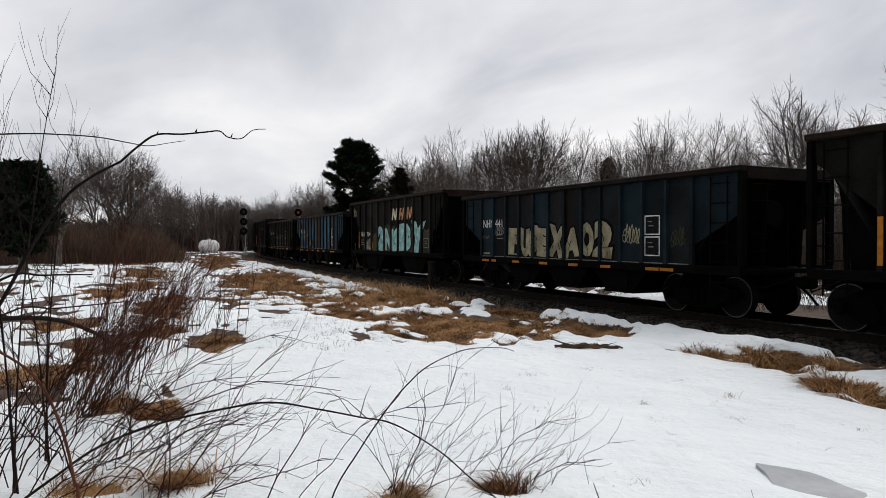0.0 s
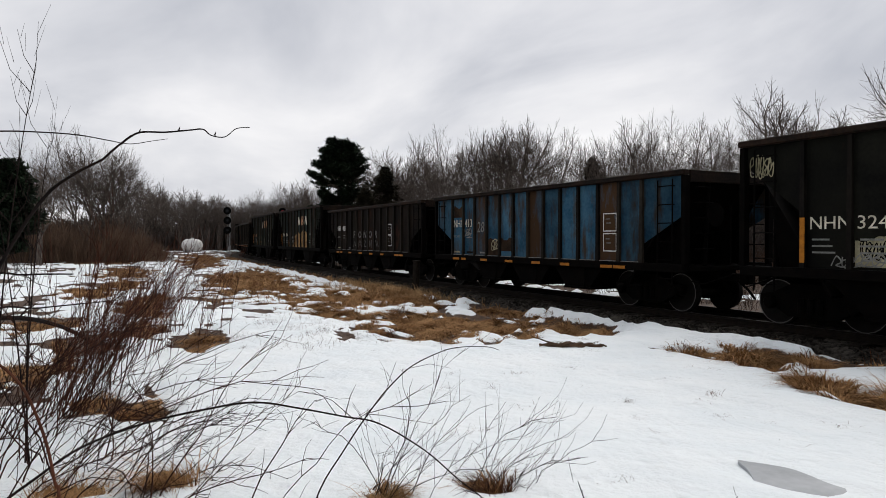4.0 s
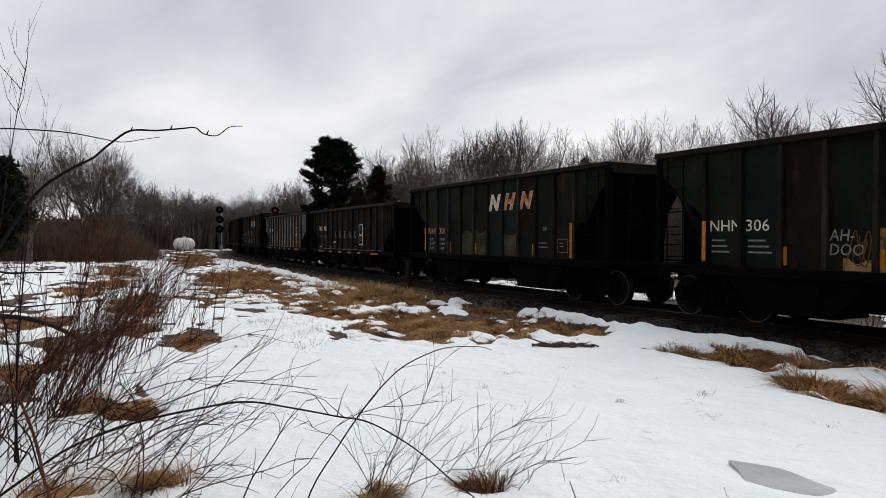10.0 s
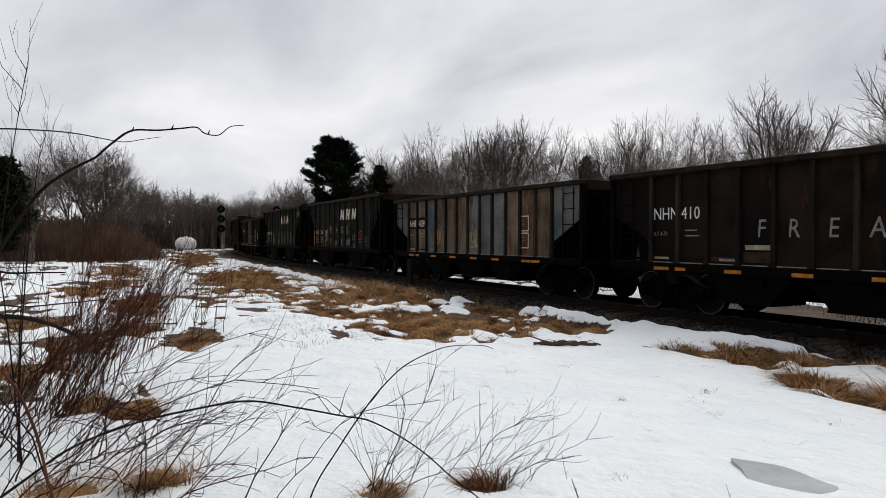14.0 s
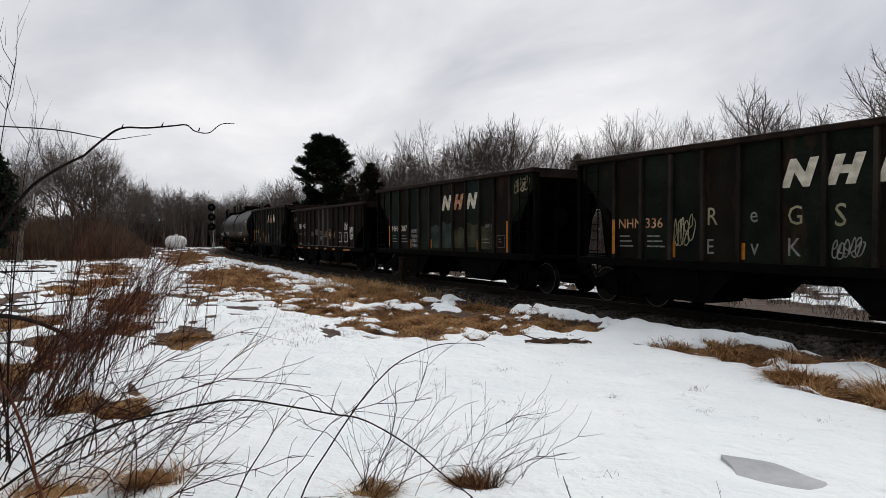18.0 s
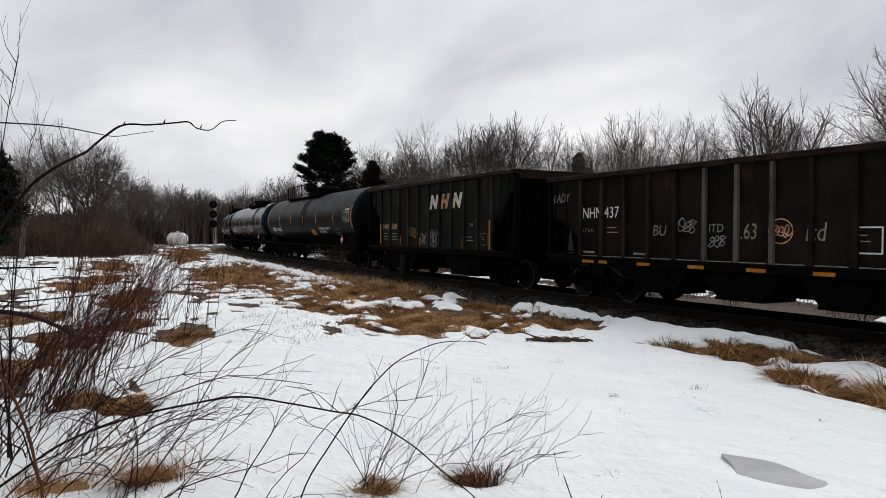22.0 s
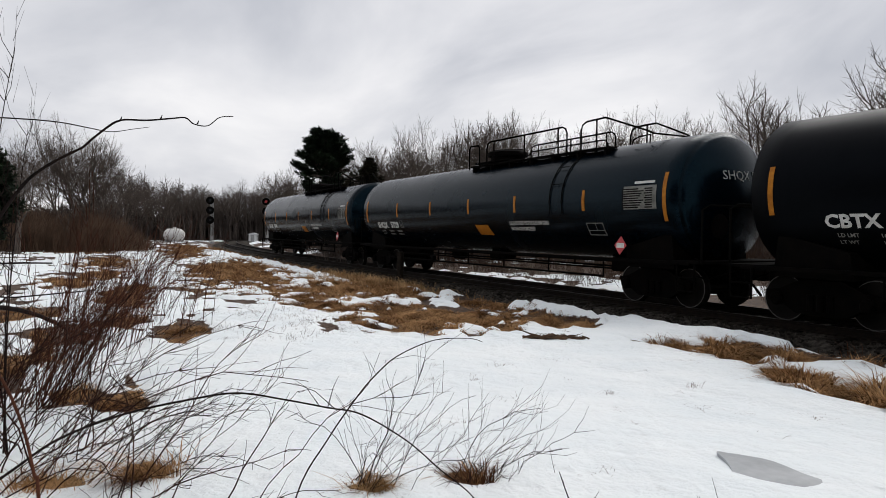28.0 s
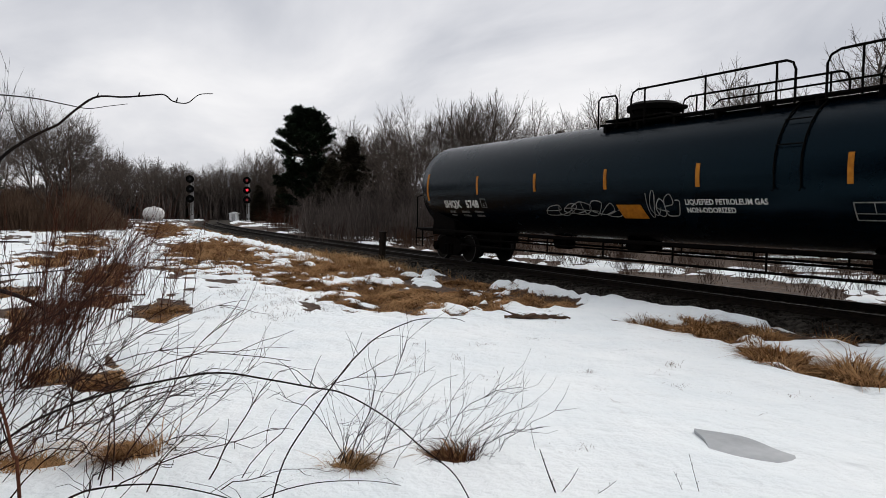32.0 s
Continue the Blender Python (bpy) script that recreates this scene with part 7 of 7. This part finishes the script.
def arching_stem(name, label, pts, r0, r1, mat, seed, side=10, reach=0.35):
    """A long arching cane with fine side twigs."""
    rnd = random.Random(seed)
    o = Vector(pts[0])
    th = empty(name, pose(*o))
    s = shape()
    path = tapered(s, [Vector(p) - o for p in pts], r0, r1, 6)
    part("stem", s, mat, th)
    for k in range(side):
        c = path[rnd.randint(len(path) // 4, len(path) - 2)]
        a = rnd.uniform(0, 6.28)
        d = Vector((math.cos(a) * 0.5, math.sin(a), rnd.uniform(0.0, 0.8))).normalized() * reach * rnd.uniform(0.4, 1.1)
        part("side_twig", add_tube(shape(), [c, c + d * 0.5 + Vector((0, 0, 0.02)), c + d], [r1 * 0.9, r1 * 0.6, r1 * 0.25], 4, False), mat, th)
    tagged(th, label, "stem", "canes before the camera")
    return th


arching_stem("arching_cane", "long dark cane arching over the snow", [(-2.82, 0.72, 0.12), (-2.87, 0.84, 0.60), (-2.90, 0.99, 0.82), (-2.90, 1.14, 1.01), (-2.88, 1.23, 1.11), (-2.86, 1.30, 1.17), (-2.83, 1.40, 1.22), (-2.79, 1.49, 1.25), (-2.72, 1.61, 1.255), (-2.69, 1.66, 1.24)], 0.0042, 0.0014, M_TWIG, 1, 3, 0.2)
arching_stem("arching_cane", "long dark cane bowed down to the snow", [(-2.8, -0.45, 0.7), (-2.84, -0.32, 0.80), (-2.87, -0.18, 0.89), (-2.90, -0.04, 0.97), (-2.91, 0.17, 1.03), (-2.89, 0.40, 1.065), (-2.86, 0.59, 1.08), (-2.81, 0.77, 1.045), (-2.75, 0.94, 1.005), (-2.69, 1.07, 0.975), (-2.59, 1.23, 0.87), (-2.50, 1.34, 0.76), (-2.39, 1.44, 0.66), (-2.3, 1.5, 0.5)], 0.0054, 0.0024, M_TWIG, 2, 8, 0.3)
arching_stem("arching_cane", "low dark cane bowed along the snow", [(-2.70, -0.42, 0.45), (-2.67, -0.22, 0.62), (-2.66, 0.04, 0.74), (-2.67, 0.14, 0.755), (-2.65, 0.28, 0.75), (-2.63, 0.41, 0.72), (-2.58, 0.56, 0.67), (-2.54, 0.65, 0.62)], 0.0046, 0.0018, M_TWIG, 5, 5, 0.22)
arching_stem("arching_cane", "thin dark cane curving over the snow", [(-2.72, 0.45, 0.12), (-2.68, 0.62, 0.54), (-2.67, 0.75, 0.61), (-2.63, 0.93, 0.64), (-2.55, 1.12, 0.64), (-2.49, 1.24, 0.62)], 0.003, 0.0012, M_TWIG, 6, 4, 0.2)
for at, tips, width in (((-3.11, 2.58), ((-0.06, -0.03, 0.14), (-0.10, -0.06, 0.27)), 0.005), ((-3.13, 2.60), ((0.03, 0.06, 0.08), (0.06, 0.10, 0.17)), 0.0025), ((-3.86, 3.0), ((-0.02, -0.02, 0.12), (-0.03, -0.04, 0.24)), 0.002), ((-2.74, 3.37), ((-0.02, -0.03, 0.12), (-0.05, -0.05, 0.25)), 0.002), ((-2.80, 3.30), ((-0.03, -0.02, 0.08), (-0.04, -0.05, 0.14)), 0.0018), ((-3.02, 2.75), ((0.05, 0.06, 0.05), (0.09, 0.12, 0.11)), 0.002)):
    foot = (*at, gz(*at) - 0.03)
    arching_stem("weed_stalk", "lone dark weed stalk standing in the snow", [foot] + [tuple(a + b for a, b in zip(foot, d)) for d in tips], width, width * 0.5, M_TWIG, 7, 2, 0.05)
arching_stem("leaning_cane", "grey cane leaning out of the brush", [(-2.42, -0.07, 0.12), (-2.455, -0.094, 0.9), (-2.48, -0.107, 0.977), (-2.521, -0.141, 1.132), (-2.551, -0.208, 1.294), (-2.556, -0.314, 1.396), (-2.551, -0.45, 1.46)], 0.0056, 0.0036, M_REDTWIG, 3, 0)


def shrub(name, label, x, y, count, height, lean, toward, seed, mat, forks=5, r=0.004, category="shrub", root=0.25, fan_out=0.9):
    """A many-stemmed shrub: stems that rise and then bow over from one root, each with crooked side twigs."""
    rnd = random.Random(seed)
    th = empty(name, pose(x, y, gz(x, y)))

    def wander(p, yaw, e0, e1, length, n):
        pts = [p]
        for i in range(n):
            yaw += rnd.gauss(0, 0.18)
            e = e0 + (e1 - e0) * (i / (n - 1)) ** 1.2 + rnd.gauss(0, 0.13)
            pts.append(pts[-1] + Vector((math.cos(yaw) * math.cos(e), math.sin(yaw) * math.cos(e), math.sin(e))) * length / n)
        return pts

    for k in range(count):
        one = shape()
        a = toward + rnd.gauss(0, fan_out)
        length = height * (1 + 0.35 * lean) * rnd.uniform(0.5, 1.12)
        e0 = radians(85 - 18 * lean) + rnd.gauss(0, 0.12)
        e1 = radians(76 - 38 * lean) + rnd.gauss(0, 0.25)
        path = wander(Vector((rnd.gauss(0, root), rnd.gauss(0, root), -0.05)), a, e0, e1, length, 9)
        rr = r * rnd.uniform(0.75, 1.6)
        add_tube(one, path, [rr * (1 - 0.62 * i / 9) for i in range(10)], 4, False)
        for _ in range(forks):
            i = rnd.randint(2, 8)
            way = path[i + 1] - path[i]
            yaw = math.atan2(way.y, way.x) + rnd.gauss(0, 0.6)
            e = math.asin(max(-0.95, min(0.95, way.normalized().z))) + rnd.gauss(0.12, 0.32)
            twig = wander(path[i], yaw, e, e + rnd.uniform(-0.1, 0.45), length * rnd.uniform(0.12, 0.34), 4)
            add_tube(one, twig, [rr * 0.55 * (1 - 0.13 * q) for q in range(5)], 3, False)
        part("stem", one, mat, th)
    tagged(th, label, category, "shrubs before the camera")
    return th


M_DARKRED = material("dark_red_twig_bark", ((0.012, 0.0045, 0.003), (0.042, 0.017, 0.010)), 0.85, 0, 9, 60, 0.4, 0.003, random_tint=0.4, spec=0.1)
# toward: 0 leans to +x (back to the eye), pi/2 to the line
shrub("russet_shrub", "reddish-brown leafless shrub leaning over the snow", -8.8, -0.30, 44, 1.75, 0.95, 1.45, 31, M_REDTWIG, 13, 0.0046, root=0.16, fan_out=0.7)
shrub("russet_shrub", "dense reddish leafless shrub in brown grass", -10.4, 0.05, 22, 1.5, 0.75, 1.4, 44, M_REDTWIG, 14, 0.0048, root=0.3, fan_out=0.9)
shrub("russet_shrub", "reddish-brown leafless shrub in the brown grass", -12.8, 0.6, 32, 1.7, 0.7, 1.5, 32, M_REDTWIG, 14, 0.005, root=0.4)
shrub("russet_shrub", "tall thin reddish shrub beside the snow path", -15.8, 1.75, 26, 1.9, 0.35, 1.5, 33, M_REDTWIG, 7, 0.005, root=0.5)
shrub("tangled_shrub", "tangled dark leafless shrub bent over the snow", -6.4, -0.25, 22, 1.2, 1.9, 1.5, 34, M_DARKRED, 8, 0.0044, root=0.3, fan_out=1.1)
shrub("tangled_shrub", "tangled dark shrub with long bent stems", -4.9, -0.15, 15, 1.0, 2.2, 1.55, 35, M_DARKRED, 8, 0.0042, root=0.3, fan_out=1.0)
shrub("tangled_shrub", "low tangle of dark leafless stems on snow", -5.3, 0.35, 13, 0.75, 2.3, 1.5, 42, M_TWIG, 7, 0.0036, root=0.3, fan_out=1.0)
shrub("tangled_shrub", "thin leafless stems spreading low over snow", -4.18, 1.71, 16, 0.70, 1.8, 1.6, 36, M_TWIG, 7, 0.0026, root=0.1)
shrub("tangled_shrub", "fine leafless twigs rising from a grass tuft", -4.1, 2.38, 13, 0.66, 1.5, 1.5, 37, M_TWIG, 7, 0.0024, root=0.14)
shrub("tangled_shrub", "sparse low stems bent across the snow", -4.3, 0.35, 9, 0.75, 2.2, 1.6, 43, M_DARKRED, 6, 0.0036, root=0.3, fan_out=0.7)
shrub("tangled_shrub", "dark leafless shrub at the edge of the brush", -8.0, -0.7, 20, 1.35, 1.1, 1.4, 38, M_DARKRED, 8, 0.0045, root=0.35)
shrub("tangled_shrub", "criss-crossing bare stems at the brush edge", -6.0, -0.8, 17, 1.3, 1.3, 1.3, 45, M_DARKRED, 7, 0.0042, root=0.4, fan_out=1.6)


def fallen_limb(label, pts, r0, r1):
    o = Vector(pts[0])
    th = empty("fallen_limb", pose(*o))
    s = shape()
    tapered(s, [Vector(p) - o for p in pts], r0, r1, 7)
    part("limb", s, M_TWIG, th)
    s = shape()
    for p, d in ((pts[1], (0.1, 0.3, 0.35)), (pts[2], (0.05, 0.25, -0.2))):
        b = Vector(p) - o
        add_tube(s, [b, b + Vector(d) * 0.5, b + Vector(d) * 0.9 + Vector((0, 0.1, 0))], [r1 * 0.7, r1 * 0.5, r1 * 0.2], 5)
    part("side_branch", s, M_TWIG, th)
    tagged(th, label, "fallen limb", "fallen limbs")


fallen_limb("dark broken limb leaning across the brush", [(-17.9, -2.6, 0.0), (-16.6, -1.35, 0.12), (-15.2, -0.55, 0.06), (-14.0, 0.05, -0.16)], 0.06, 0.03)
fallen_limb("thin dark limb propped across the brush", [(-9.4, -2.6, 0.25), (-9.4, -1.2, 1.26), (-9.35, -0.7, 1.33), (-9.3, -0.2, 1.33)], 0.018, 0.008)
fallen_limb("thin dark limb caught in the stems", [(-8.4, -2.0, 0.2), (-8.5, -1.0, 0.97), (-8.4, -0.5, 1.02), (-8.3, 0.25, 1.08)], 0.014, 0.005)


def sapling(x, y, h, seed, label):
    """A thin young tree with steeply rising twigs."""
    rnd = random.Random(seed)
    th = empty("sapling", pose(x, y, gz(x, y)))
    for k in range(3):
        s = shape()
        hh = h * (1.0, 0.8, 0.9)[k]
        a = rnd.uniform(0, 6.28)
        lean = Vector((math.cos(a), math.sin(a), 0)) * 0.10 * hh
        path = smooth_path([Vector((0.03 * k, 0.02 * k, -0.05)), lean * 0.2 + Vector((0, 0, hh * 0.4)), lean * 0.6 + Vector((0, 0, hh * 0.75)), lean + Vector((0, 0, hh))], 5)
        add_tube(s, path, [0.008 * (1 - 0.8 * i / (len(path) - 1)) for i in range(len(path))], 5, False)
        for _ in range(16):
            i = rnd.randint(4, len(path) - 2)
            b = rnd.uniform(0, 6.28)
            ln = hh * rnd.uniform(0.08, 0.24)
            out = Vector((math.cos(b), math.sin(b), 0))
            tw = [path[i], path[i] + out * ln * 0.3 + Vector((0, 0, ln * 0.35)), path[i] + out * ln * 0.48 + Vector((0, 0, ln * 0.95))]
            add_tube(s, tw, [0.0032, 0.0022, 0.001], 3, False)
            for u in (0.5, 0.8):
                q = tw[0].lerp(tw[2], u)
                c = rnd.uniform(0, 6.28)
                add_tube(s, [q, q + Vector((math.cos(c) * 0.35, math.sin(c) * 0.35, 0.9)) * ln * 0.45], [0.0018, 0.0008], 3, False)
        part("stem", s, M_TWIG, th)
    tagged(th, label, "sapling", "saplings before the camera")


sapling(-5.6, -0.62, 3.0, 39, "thin leafless sapling reaching into the sky")
sapling(-6.6, -0.5, 2.7, 41, "slim leafless sapling with upright twigs")
sapling(-5.0, -0.75, 2.5, 40, "leafless sapling at the edge of the brush")


def tuft(x, y, n, h, seed, dark=False, pale=False, wide=0.11):
    """A matted tuft: most blades hang over, a few stand."""
    rnd = random.Random(seed)
    spots = [(x + rnd.gauss(0, wide), y + rnd.gauss(0, wide * 0.85), rnd.choice((0.5, 0.7, 0.8, 1.0, 1.3))) for _ in range(n)]
    return grass("grass_tuft", "matted tuft of dead grass poking through snow", spots, M_STRAWDARK if dark else (M_STRAWPALE if pale else M_STRAW), seed, h, 1.9, 0.0028, "grass tuft")


tuft(-5.30, 0.44, 900, 0.20, 61, True)
tuft(-5.22, 0.48, 700, 0.22, 65)
tuft(-4.16, 1.71, 420, 0.20, 62, pale=True, wide=0.07)
tuft(-4.16, 1.70, 260, 0.15, 68, wide=0.07)
tuft(-4.06, 2.42, 480, 0.12, 63, True, wide=0.08)
tuft(-5.3, -0.16, 800, 0.19, 64)
tuft(-5.45, -0.02, 300, 0.2, 66, pale=True)
tuft(-4.10, 2.38, 160, 0.14, 67, wide=0.07)
spots = []
for _ in range(75):
    cx, cy = rg.uniform(-17, -3.6), rg.uniform(1.4, 8.5)
    if math.hypot(cx - PUDDLE[0], cy - PUDDLE[1]) > 1.3:
        wide = rg.uniform(0.03, 0.11)
        spots += [(cx + rg.gauss(0, wide), cy + rg.gauss(0, wide), rg.uniform(0.3, 1)) for _ in range(rg.randint(6, 40))]
grass("weed_stalks", "small dead weeds poking out of the snow", spots, M_STRAWDARK, 12, 0.085, 1.9, 0.0016)
spots = []
for _ in range(34):
    cx, cy = rg.uniform(-18, -12), rg.uniform(2.4, 5.2)
    spots += [(cx + rg.gauss(0, 0.25), cy + rg.gauss(0, 0.25), rg.uniform(0.4, 1.1)) for _ in range(30)]
grass("weed_stalks", "pale weed stalks in the snow", spots, M_STRAWDARK, 13, 0.2, 1.2, 0.0018)


# ---- the ties of the track, one by one ----
def build_ties():
    s = add_box(shape(), -0.115, 0.115, -1.28, 1.28, -0.36, -0.168, 0.012)
    me = bpy.data.meshes.new("tie")
    me.from_pydata(s[0], [], s[1])
    me.materials.append(M_TIE)
    deck = empty("track_ties")
    tagged(deck, "row of creosoted timber ties under the rails", "track ties", kind="structure")
    rt = random.Random(5)
    for k in range(190):
        q = -14 + 0.53 * k
        x, y, turn = on_line(q)
        ob = new("tie", me)
        ob.parent = deck
        ob.location = (x, y + rt.uniform(-0.04, 0.04), rt.uniform(-0.012, 0.004))
        ob.rotation_euler = (0, 0, -turn + rt.uniform(-0.02, 0.02))


build_ties()
motions()
